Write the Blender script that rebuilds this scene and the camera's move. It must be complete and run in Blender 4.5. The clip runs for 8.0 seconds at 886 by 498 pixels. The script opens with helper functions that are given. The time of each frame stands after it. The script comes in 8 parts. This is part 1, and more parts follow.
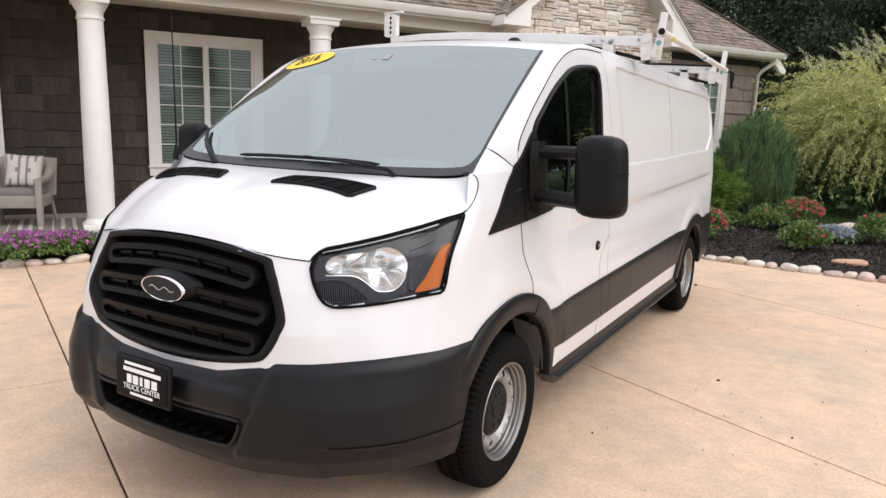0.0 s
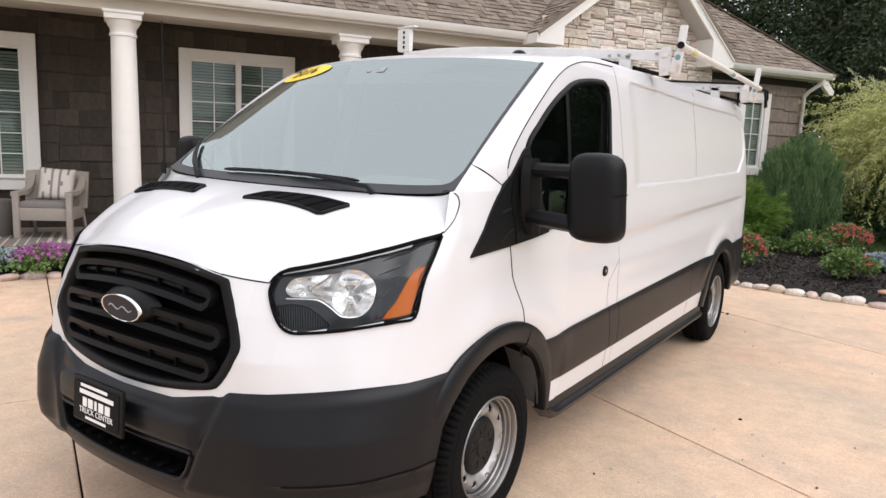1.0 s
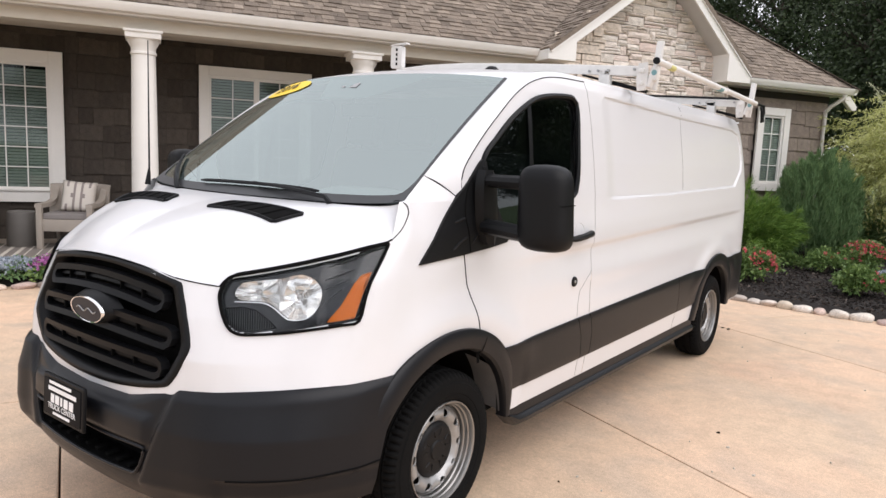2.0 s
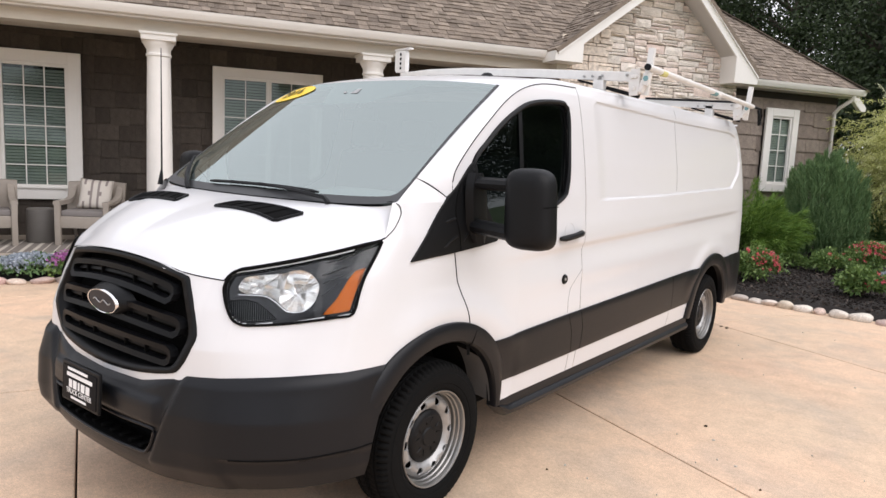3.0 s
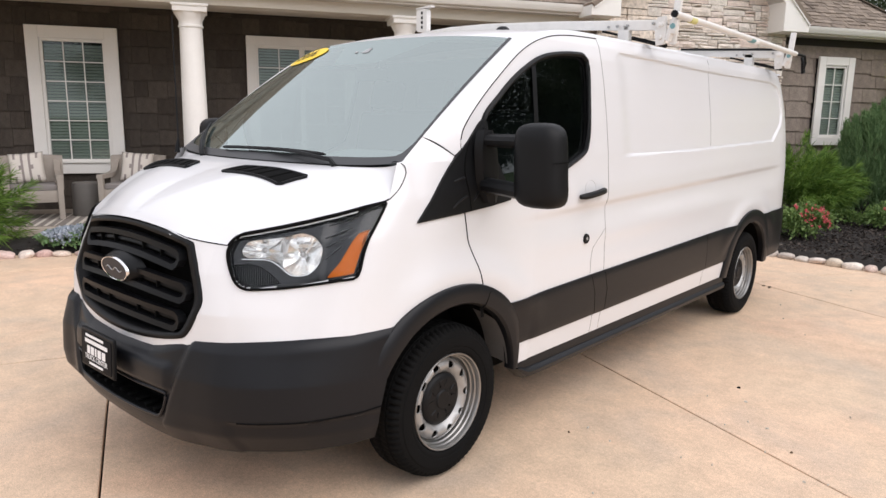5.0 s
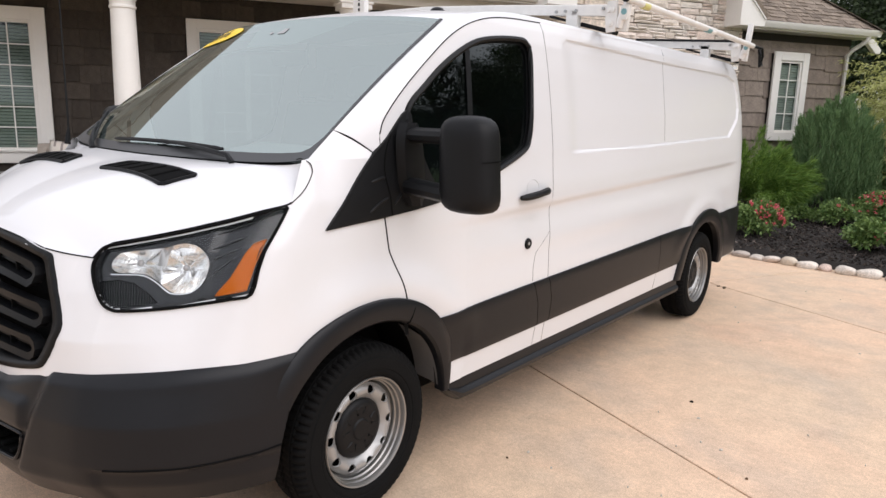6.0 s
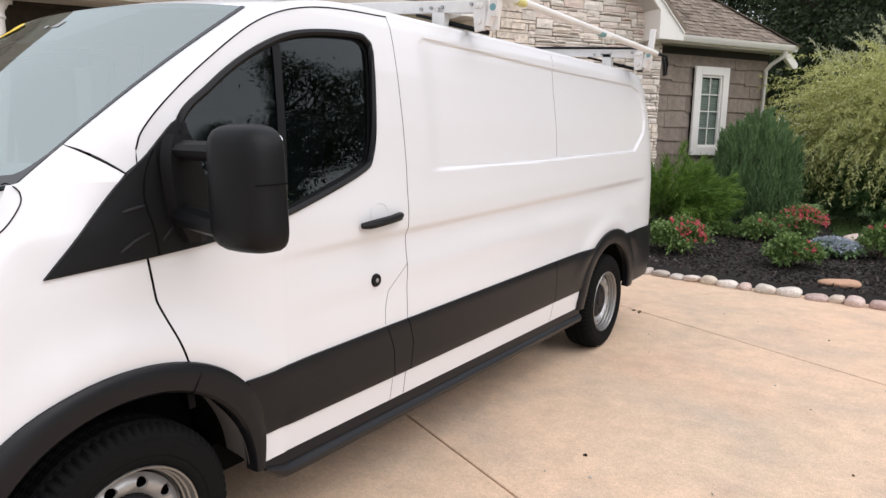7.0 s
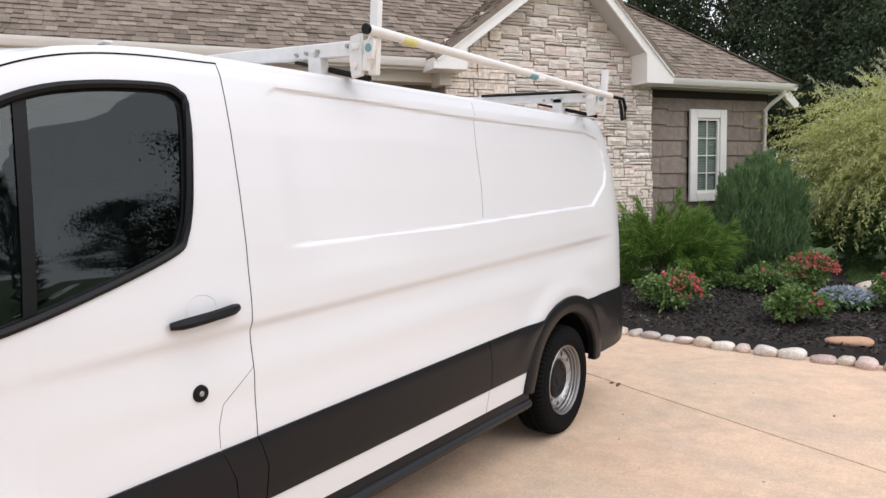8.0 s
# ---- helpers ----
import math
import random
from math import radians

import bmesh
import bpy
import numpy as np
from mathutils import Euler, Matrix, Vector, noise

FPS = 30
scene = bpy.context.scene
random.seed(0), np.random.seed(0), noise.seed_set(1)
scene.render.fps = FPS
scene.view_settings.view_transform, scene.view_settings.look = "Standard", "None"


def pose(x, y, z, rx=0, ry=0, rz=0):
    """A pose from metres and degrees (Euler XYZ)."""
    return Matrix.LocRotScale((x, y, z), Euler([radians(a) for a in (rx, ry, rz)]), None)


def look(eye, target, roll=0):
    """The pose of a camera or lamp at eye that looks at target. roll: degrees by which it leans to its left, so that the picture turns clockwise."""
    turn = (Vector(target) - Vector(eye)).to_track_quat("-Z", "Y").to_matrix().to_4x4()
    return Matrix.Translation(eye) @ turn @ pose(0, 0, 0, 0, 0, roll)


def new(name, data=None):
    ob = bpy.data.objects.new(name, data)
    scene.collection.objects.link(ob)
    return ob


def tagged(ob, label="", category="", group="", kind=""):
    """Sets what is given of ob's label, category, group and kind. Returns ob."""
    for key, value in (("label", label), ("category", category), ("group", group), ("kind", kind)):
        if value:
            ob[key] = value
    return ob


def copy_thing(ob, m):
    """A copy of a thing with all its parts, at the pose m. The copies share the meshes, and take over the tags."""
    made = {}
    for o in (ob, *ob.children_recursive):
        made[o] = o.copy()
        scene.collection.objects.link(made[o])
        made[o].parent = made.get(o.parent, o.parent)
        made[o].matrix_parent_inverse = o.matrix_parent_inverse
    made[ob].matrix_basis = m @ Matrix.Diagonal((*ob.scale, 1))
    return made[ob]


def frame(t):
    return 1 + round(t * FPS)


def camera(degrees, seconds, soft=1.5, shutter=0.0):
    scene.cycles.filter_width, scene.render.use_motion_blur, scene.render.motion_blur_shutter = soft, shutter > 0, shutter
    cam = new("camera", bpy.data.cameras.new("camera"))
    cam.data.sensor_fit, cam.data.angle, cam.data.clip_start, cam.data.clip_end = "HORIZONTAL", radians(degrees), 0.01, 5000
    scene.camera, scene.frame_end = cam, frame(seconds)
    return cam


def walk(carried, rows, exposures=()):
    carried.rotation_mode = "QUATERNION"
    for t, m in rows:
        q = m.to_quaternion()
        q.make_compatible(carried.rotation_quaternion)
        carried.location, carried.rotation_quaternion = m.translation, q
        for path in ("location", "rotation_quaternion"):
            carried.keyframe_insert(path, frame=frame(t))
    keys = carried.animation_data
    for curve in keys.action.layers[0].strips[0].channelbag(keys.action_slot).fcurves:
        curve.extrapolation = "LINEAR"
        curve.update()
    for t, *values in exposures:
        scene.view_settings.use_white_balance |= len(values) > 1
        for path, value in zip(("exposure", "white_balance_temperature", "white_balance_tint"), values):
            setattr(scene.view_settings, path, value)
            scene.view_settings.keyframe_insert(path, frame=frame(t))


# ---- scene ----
cam = camera(65.1, 8.0)
PATH = [
    (0, (2.201, -2.678, 1.601), (1.202, -0.982, 1.25), 1.7),
    (0.5, (2.199, -2.517, 1.6), (1.15, -0.846, 1.27), 2.2),
    (1, (2.301, -2.375, 1.589), (1.193, -0.737, 1.289), 2.3),
    (1.5, (2.469, -2.245, 1.582), (1.31, -0.637, 1.314), 2.3),
    (3, (2.795, -2.362, 1.612), (1.581, -0.794, 1.347), 2.6),
    (3.5, (2.841, -2.336, 1.622), (1.594, -0.799, 1.336), 2.3),
    (4, (2.877, -2.311, 1.611), (1.586, -0.815, 1.3), 1.7),
    (4.2, (2.89, -2.298, 1.612), (1.578, -0.824, 1.283), 1.0),
    (5.5, (2.841, -2.068, 1.57), (1.555, -0.584, 1.188), 1.2),
    (6, (2.755, -1.811, 1.59), (1.537, -0.273, 1.201), 1.5),
    (6.5, (2.78, -1.433, 1.585), (1.628, 0.16, 1.214), 1.4),
    (7, (2.773, -1.065, 1.566), (1.67, 0.57, 1.232), 1.0),
    (7.5, (2.779, -0.664, 1.596), (1.681, 0.986, 1.329), -0.0),
    (8, (2.892, -0.21, 1.606), (1.728, 1.406, 1.422), -1.3),
]
walk(cam, [(t, look(eye, target, roll)) for t, eye, target, roll in PATH], [(0, 0.58, 6500, 15), (4.2, 0.58, 6500, 15), (5.5, 0.52, 6500, 15), (8, 0.49, 6300, 14)])

# ---- light ----
world = bpy.data.worlds.new("overcast_sky")
scene.world = world
world.use_nodes = True
wn = world.node_tree.nodes
wl = world.node_tree.links
sky = wn.new("ShaderNodeTexSky")
sky.sky_type = "NISHITA"
sky.sun_disc = False
SUN_EL, SUN_AZ = 47.0, 84.0
sky.sun_elevation = radians(SUN_EL)
sky.sun_rotation = radians(SUN_AZ)
grey = wn.new("ShaderNodeHueSaturation")
grey.inputs["Saturation"].default_value = 0.22
wl.new(sky.outputs["Color"], grey.inputs["Color"])
cloud = wn.new("ShaderNodeMix")
cloud.data_type = "RGBA"
cloud.inputs["Factor"].default_value = 0.8
cloud.inputs["B"].default_value = (6.35, 6.6, 6.95, 1)  # even cloud deck
wl.new(grey.outputs["Color"], cloud.inputs["A"])
wl.new(cloud.outputs["Result"], wn["Background"].inputs["Color"])
wn["Background"].inputs["Strength"].default_value = 0.15
sun_data = bpy.data.lights.new("sun", "SUN")
sun_data.energy = 1.1
sun_data.angle = radians(60)
sun_data.color = (1.0, 0.96, 0.91)
sun = new("sun", sun_data)
el, az = radians(SUN_EL), radians(SUN_AZ)
sun_dir = Vector((math.sin(az) * math.cos(el), math.cos(az) * math.cos(el), math.sin(el)))
sun.matrix_world = look(sun_dir * 30, (0, 0, 0))

# ---- helpers of this scene ----
RNG = random.Random(7)


def lerp(a, b, t):
    return a + (b - a) * t


def smooth01(t):
    t = max(0.0, min(1.0, t))
    return t * t * (3 - 2 * t)


def empty(name, at=None):
    ob = new(name)
    ob.empty_display_size = 0.1
    if at is not None:
        ob.matrix_world = at
    return ob


def mesh_of(name, bm, material, smooth=True, angle=None):
    me = bpy.data.meshes.new(name)
    bm.normal_update()
    if smooth:
        for fc in bm.faces:
            fc.smooth = True
        if angle is not None:
            for e in bm.edges:
                if len(e.link_faces) == 2 and e.calc_face_angle(0.0) > radians(angle):
                    e.smooth = False
    bm.to_mesh(me)
    bm.free()
    if isinstance(material, (list, tuple)):
        for m in material:
            me.materials.append(m)
    else:
        me.materials.append(material)
    return me


def part(name, bm, material, parent, label="", smooth=True, angle=35, kind=""):
    ob = new(name, mesh_of(name, bm, material, smooth, angle))
    if parent is not None:
        ob.parent = parent
    return tagged(ob, label=label, kind=kind)


def add_box(bm, size, m=Matrix.Identity(4), bevel=0.0, seg=2):
    r = bmesh.ops.create_cube(bm, size=1.0)
    bmesh.ops.transform(bm, matrix=Matrix.Diagonal((*size, 1)), verts=r["verts"])
    if bevel > 0:
        es = list({e for v in r["verts"] for e in v.link_edges})
        out = bmesh.ops.bevel(bm, geom=es, offset=bevel, segments=seg, affect="EDGES", profile=0.6)
        vs = {v for f in out["faces"] for v in f.verts}
        vs |= {v for v in r["verts"] if v.is_valid}
        # every vertex of this island
        todo = list(vs)
        while todo:
            v = todo.pop()
            for e in v.link_edges:
                o = e.other_vert(v)
                if o not in vs:
                    vs.add(o)
                    todo.append(o)
        vs = list(vs)
    else:
        vs = r["verts"]
    bmesh.ops.transform(bm, matrix=m, verts=vs)
    return vs


def box_bm(size, m=Matrix.Identity(4), bevel=0.0, seg=2):
    bm = bmesh.new()
    add_box(bm, size, m, bevel, seg)
    return bm


def add_grid(bm, rows, closed_u=False, flip=False, mask=None):
    """Faces between rows of points; mask(i, j) false leaves a face out."""
    vs = [[bm.verts.new(p) for p in row] for row in rows]
    n = len(rows[0])
    for i in range(len(rows) - 1):
        for j in range(n if closed_u else n - 1):
            if mask is not None and not mask(i, j):
                continue
            k = (j + 1) % n
            q = [vs[i][j], vs[i][k], vs[i + 1][k], vs[i + 1][j]]
            if flip:
                q.reverse()
            try:
                bm.faces.new(q)
            except ValueError:
                pass
    return vs


def clean(bm, dist=1e-5):
    bmesh.ops.remove_doubles(bm, verts=bm.verts, dist=dist)
    loose = [v for v in bm.verts if not v.link_faces]
    bmesh.ops.delete(bm, geom=loose, context="VERTS")
    return bm


def add_tube(bm, pts, r, seg=8, closed=False, caps=True):
    pts = [Vector(p) for p in pts]
    n = len(pts)
    rings = []
    up = Vector((0.013, 0.021, 1))
    for i, p in enumerate(pts):
        if closed:
            d = pts[(i + 1) % n] - pts[i - 1]
        else:
            d = pts[min(i + 1, n - 1)] - pts[max(i - 1, 0)]
        d.normalize()
        a = d.cross(up)
        if a.length < 0.05:
            a = d.cross(Vector((1, 0, 0)))
        a.normalize()
        b = d.cross(a)
        rr = r[i] if isinstance(r, (list, tuple)) else r
        rings.append([bm.verts.new(p + (a * math.cos(w) + b * math.sin(w)) * rr) for w in [2 * math.pi * k / seg for k in range(seg)]])
    for i in range(n if closed else n - 1):
        A, B = rings[i], rings[(i + 1) % n]
        for k in range(seg):
            bm.faces.new((A[k], A[(k + 1) % seg], B[(k + 1) % seg], B[k]))
    if caps and not closed:
        bm.faces.new(list(reversed(rings[0])))
        bm.faces.new(rings[-1])


def add_lathe(bm, profile, seg=32, m=Matrix.Identity(4)):
    """Profile of (radius, height) turned about z, then placed by m."""
    rows = []
    for r, h in profile:
        rows.append([m @ Vector((r * math.cos(2 * math.pi * k / seg), r * math.sin(2 * math.pi * k / seg), h)) for k in range(seg)])
    add_grid(bm, rows, closed_u=True)


def add_prism(bm, poly, depth, m=Matrix.Identity(4), bevel=0.0):
    """A flat outline in xy, thick in z from 0 to depth."""
    lo = [bm.verts.new(m @ Vector((x, y, 0))) for x, y in poly]
    hi = [bm.verts.new(m @ Vector((x, y, depth))) for x, y in poly]
    n = len(poly)
    fs = [bm.faces.new(list(reversed(lo))), bm.faces.new(hi)]
    for i in range(n):
        k = (i + 1) % n
        fs.append(bm.faces.new((lo[i], lo[k], hi[k], hi[i])))
    if bevel > 0:
        es = [e for e in fs[1].edges] + [e for e in fs[0].edges]
        bmesh.ops.bevel(bm, geom=es, offset=bevel, segments=2, affect="EDGES")
    bmesh.ops.recalc_face_normals(bm, faces=bm.faces)


def spline(pts, n):
    """Catmull-Rom through pts, n points in all, even in the parameter."""
    P = [np.array(p, float) for p in pts]
    P = [2 * P[0] - P[1]] + P + [2 * P[-1] - P[-2]]
    out = []
    m = len(P) - 3
    for i in range(n):
        s = i * m / (n - 1)
        k = min(int(s), m - 1)
        t = s - k
        a, b, c, d = P[k], P[k + 1], P[k + 2], P[k + 3]
        out.append(0.5 * (2 * b + (c - a) * t + (2 * a - 5 * b + 4 * c - d) * t * t + (3 * b - 3 * c + d - a) * t ** 3))
    return out


def rounded_rect(w, h, r, seg=5):
    out = []
    for cx, cy, a0 in ((w / 2 - r, h / 2 - r, 0), (-w / 2 + r, h / 2 - r, 90), (-w / 2 + r, -h / 2 + r, 180), (w / 2 - r, -h / 2 + r, 270)):
        for k in range(seg + 1):
            a = radians(a0 + 90 * k / seg)
            out.append((cx + r * math.cos(a), cy + r * math.sin(a)))
    return out


# ---- materials ----
def material(name, color, rough=0.5, metal=0.0, coat=0.0, vary=0.0, scale=8.0, bump=0.0, bump_scale=60.0, fine=0.0, spec=0.5, island=0.0, objvar=0.0):
    """A painted or solid surface: colour varied at two scales, fine relief, roughness that wanders."""
    m = bpy.data.materials.new(name)
    m.use_nodes = True
    nt = m.node_tree
    b = nt.nodes["Principled BSDF"]
    b.inputs["Base Color"].default_value = (*color, 1)
    b.inputs["Roughness"].default_value = rough
    b.inputs["Metallic"].default_value = metal
    b.inputs["Coat Weight"].default_value = coat
    b.inputs["Coat Roughness"].default_value = 0.06
    b.inputs["Specular IOR Level"].default_value = spec
    co = nt.nodes.new("ShaderNodeTexCoord")
    last = None
    if vary or island or objvar or fine:
        hsv = nt.nodes.new("ShaderNodeHueSaturation")
        hsv.inputs["Color"].default_value = (*color, 1)
        total = None

        def add(sock, mul, total):
            mm = nt.nodes.new("ShaderNodeMath")
            mm.operation = "MULTIPLY_ADD"
            nt.links.new(sock, mm.inputs[0])
            mm.inputs[1].default_value = mul
            if total is None:
                mm.inputs[2].default_value = 1.0 - mul / 2
            else:
                sub = nt.nodes.new("ShaderNodeMath")
                sub.operation = "SUBTRACT"
                nt.links.new(total, sub.inputs[0])
                sub.inputs[1].default_value = mul / 2
                nt.links.new(sub.outputs[0], mm.inputs[2])
            return mm.outputs[0]

        if vary:
            n1 = nt.nodes.new("ShaderNodeTexNoise")
            n1.inputs["Scale"].default_value = scale
            n1.inputs["Detail"].default_value = 6
            nt.links.new(co.outputs["Object"], n1.inputs["Vector"])
            total = add(n1.outputs["Fac"], vary * 2, total)
        if fine:
            n2 = nt.nodes.new("ShaderNodeTexNoise")
            n2.inputs["Scale"].default_value = scale * 14
            n2.inputs["Detail"].default_value = 3
            nt.links.new(co.outputs["Object"], n2.inputs["Vector"])
            total = add(n2.outputs["Fac"], fine * 2, total)
        if island:
            g = nt.nodes.new("ShaderNodeNewGeometry")
            total = add(g.outputs["Random Per Island"], island * 2, total)
        if objvar:
            g = nt.nodes.new("ShaderNodeObjectInfo")
            total = add(g.outputs["Random"], objvar * 2, total)
        nt.links.new(total, hsv.inputs["Value"])
        nt.links.new(hsv.outputs["Color"], b.inputs["Base Color"])
    if bump:
        n3 = nt.nodes.new("ShaderNodeTexNoise")
        n3.inputs["Scale"].default_value = bump_scale
        n3.inputs["Detail"].default_value = 4
        nt.links.new(co.outputs["Object"], n3.inputs["Vector"])
        bp = nt.nodes.new("ShaderNodeBump")
        bp.inputs["Strength"].default_value = bump
        bp.inputs["Distance"].default_value = 0.01
        nt.links.new(n3.outputs["Fac"], bp.inputs["Height"])
        nt.links.new(bp.outputs["Normal"], b.inputs["Normal"])
    return m


def thin_glass(name, tint, rough=0.0, ior=1.5, gain=1.0, sheen=None, gloss=(0.93, 1.0, 0.985)):
    m = bpy.data.materials.new(name)
    m.use_nodes = True
    nt = m.node_tree
    nt.nodes.remove(nt.nodes["Principled BSDF"])
    tr = nt.nodes.new("ShaderNodeBsdfTransparent")
    tr.inputs["Color"].default_value = (*tint, 1)
    gl = nt.nodes.new("ShaderNodeBsdfGlossy")
    gl.inputs["Roughness"].default_value = rough
    gl.inputs["Color"].default_value = (*gloss, 1)
    # gloss grows with the slant, alike from both faces
    lw = nt.nodes.new("ShaderNodeLayerWeight")
    lw.inputs["Blend"].default_value = 0.5
    pw = nt.nodes.new("ShaderNodeMath")
    pw.operation = "POWER"
    pw.inputs[1].default_value = 5.0
    nt.links.new(lw.outputs["Facing"], pw.inputs[0])
    f0 = ((ior - 1) / (ior + 1)) ** 2
    fr = nt.nodes.new("ShaderNodeMath")
    fr.operation = "MULTIPLY_ADD"
    fr.inputs[1].default_value = 1 - f0
    fr.inputs[2].default_value = f0
    if sheen:
        # mirror floor raised above bare glass to imitate stronger sky glare; rises gently with the slant
        fr.inputs[1].default_value, fr.inputs[2].default_value = sheen[1], sheen[0]
    nt.links.new(pw.outputs[0], fr.inputs[0])
    mul = nt.nodes.new("ShaderNodeMath")
    mul.operation = "MULTIPLY"
    mul.use_clamp = True
    mul.inputs[1].default_value = gain
    mix = nt.nodes.new("ShaderNodeMixShader")
    nt.links.new(fr.outputs[0], mul.inputs[0])
    nt.links.new(mul.outputs[0], mix.inputs[0])
    nt.links.new(tr.outputs[0], mix.inputs[1])
    nt.links.new(gl.outputs[0], mix.inputs[2])
    nt.links.new(mix.outputs[0], nt.nodes["Material Output"].inputs["Surface"])
    return m


M_white = material("white_van_paint", (0.665, 0.665, 0.675), 0.34, coat=0.5, vary=0.012, scale=1.5, bump=0.004, bump_scale=9)
M_bumper = material("dark_grey_bumper_plastic", (0.0050, 0.0055, 0.0072), 0.37, spec=0.27, vary=0.08, scale=5, fine=0.08, bump=0.05, bump_scale=500)
M_black = material("black_textured_plastic", (0.0050, 0.0053, 0.0060), 0.46, spec=0.19, vary=0.1, scale=8, bump=0.05, bump_scale=420)
M_gloss = material("gloss_black_plastic", (0.010, 0.010, 0.011), 0.22, vary=0.1, scale=6)
M_slot = material("satin_black_slot", (0.0055, 0.0058, 0.0066), 0.42, spec=0.11, vary=0.08, scale=8)
# blacker than real plastic, so that gaps and hollows carry their shade in colour
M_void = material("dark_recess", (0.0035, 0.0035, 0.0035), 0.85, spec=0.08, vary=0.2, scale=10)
M_rubber = material("tyre_rubber", (0.007, 0.007, 0.007), 0.8, spec=0.06, vary=0.15, scale=14, fine=0.12, bump=0.15, bump_scale=160)
M_steel = material("silver_painted_steel", (0.36, 0.36, 0.355), 0.40, metal=0.6, vary=0.06, scale=14, fine=0.04)
M_rim = material("dull_steel_rim", (0.30, 0.295, 0.285), 0.32, metal=0.85, vary=0.12, scale=14, fine=0.08)
M_chrome = material("chrome", (0.85, 0.85, 0.86), 0.08, metal=1.0, vary=0.02, scale=20)
M_bowl = material("dull_chrome_bowl", (0.88, 0.88, 0.87), 0.20, metal=1.0, vary=0.1, scale=30)
M_emblem = material("dark_blue_enamel", (0.010, 0.013, 0.022), 0.35, spec=0.2, vary=0.05, scale=30)
M_wind = thin_glass("windshield_glass", (0.78, 0.93, 0.89), 0.0, 1.5, 1.0, (0.56, 0.25), (0.60, 0.665, 0.645))
M_side = thin_glass("tinted_side_glass", (0.15, 0.18, 0.18), 0.0, 1.45, 1.35)
M_lens = thin_glass("headlight_lens", (0.95, 0.96, 0.97), 0.02, 1.45, 0.3)
M_amber = material("amber_lens", (0.44, 0.105, 0.004), 0.22, spec=0.3, vary=0.10, scale=40, fine=0.1)
M_bezel = material("dark_grey_lamp_bezel", (0.0055, 0.006, 0.007), 0.20, vary=0.08, scale=20)
M_frit = material("dark_grey_glass_border", (0.030, 0.031, 0.033), 0.38, vary=0.08, scale=10)
M_liner = material("dusty_grey_arch_liner", (0.15, 0.145, 0.14), 0.8, vary=0.2, scale=9, fine=0.15)
M_int = material("grey_cab_interior", (0.18, 0.18, 0.182), 0.75, spec=0.2, vary=0.1, scale=6)
M_cloth = material("dark_seat_cloth", (0.10, 0.10, 0.104), 0.9, spec=0.2, vary=0.15, scale=12)
M_tail = material("red_tail_lens", (0.30, 0.01, 0.01), 0.2, vary=0.05, scale=20)
M_yellow = material("yellow_sticker", (0.92, 0.62, 0.02), 0.45, vary=0.03, scale=20)
M_plate = material("black_dealer_plate", (0.008, 0.008, 0.009), 0.6, spec=0.1, vary=0.1, scale=20)
M_print = material("white_print", (0.86, 0.86, 0.86), 0.5, vary=0.04, scale=40)
M_rack = material("worn_white_rack_paint", (0.70, 0.685, 0.66), 0.45, vary=0.12, scale=18, fine=0.1, bump=0.05)

M_label = material("faded_yellow_label", (0.60, 0.56, 0.22), 0.6, vary=0.15, scale=60)
M_teal = material("faded_teal_label", (0.16, 0.32, 0.34), 0.6, vary=0.15, scale=60)

# ---- the van ----
from mathutils.bvhtree import BVHTree

# x across (driver's side +), y from the nose to the tail with the front axle at 0, z up
van = tagged(empty("cargo_van"), "long white low-roof cargo van with grey bumper, parked on the drive", "van")

NOSE_Z = [0.30, 0.70, 0.85, 1.00, 1.13, 1.27, 1.42]
NOSE = [
    [(0, -0.97), (0.28, -0.96), (0.48, -0.93), (0.66, -0.84), (0.84, -0.68), (0.945, -0.48), (0.968, -0.25), (0.97, 0.15), (0.97, 0.6)],
    [(0, -0.995), (0.28, -0.985), (0.48, -0.955), (0.66, -0.86), (0.84, -0.70), (0.955, -0.50), (0.988, -0.25), (0.99, 0.15), (0.99, 0.6)],
    [(0, -0.985), (0.28, -0.975), (0.50, -0.94), (0.63, -0.86), (0.81, -0.68), (0.94, -0.48), (0.980, -0.23), (0.985, 0.15), (0.992, 0.6)],
    [(0, -0.965), (0.28, -0.955), (0.47, -0.92), (0.60, -0.83), (0.78, -0.65), (0.925, -0.465), (0.968, -0.2), (0.976, 0.15), (0.993, 0.6)],
    [(0, -0.93), (0.25, -0.92), (0.43, -0.895), (0.56, -0.805), (0.75, -0.62), (0.915, -0.42), (0.956, -0.18), (0.968, 0.15), (0.993, 0.6)],
    [(0, -0.80), (0.25, -0.79), (0.43, -0.76), (0.56, -0.68), (0.72, -0.52), (0.903, -0.305), (0.94, -0.15), (0.958, 0.15), (0.988, 0.6)],
    [(0, -0.55), (0.25, -0.54), (0.45, -0.5), (0.56, -0.45), (0.70, -0.35), (0.868, -0.225), (0.895, -0.14), (0.945, 0.15), (0.981, 0.6)],
]
NOSE_A = np.array(NOSE, float)


def cr(P, s):
    m = len(P) - 1
    k = int(min(max(s, 0), m - 1e-9))
    t = s - k
    b, c = P[k], P[k + 1]
    a = P[k - 1] if k > 0 else 2 * b - c
    if k == 0:
        a = np.array((-c[0], c[1])) if P[0][0] == 0 else a
    d = P[k + 2] if k + 2 <= m else 2 * c - b
    return 0.5 * (2 * b + (c - a) * t + (2 * a - 5 * b + 4 * c - d) * t * t + (3 * b - 3 * c + d - a) * t ** 3)


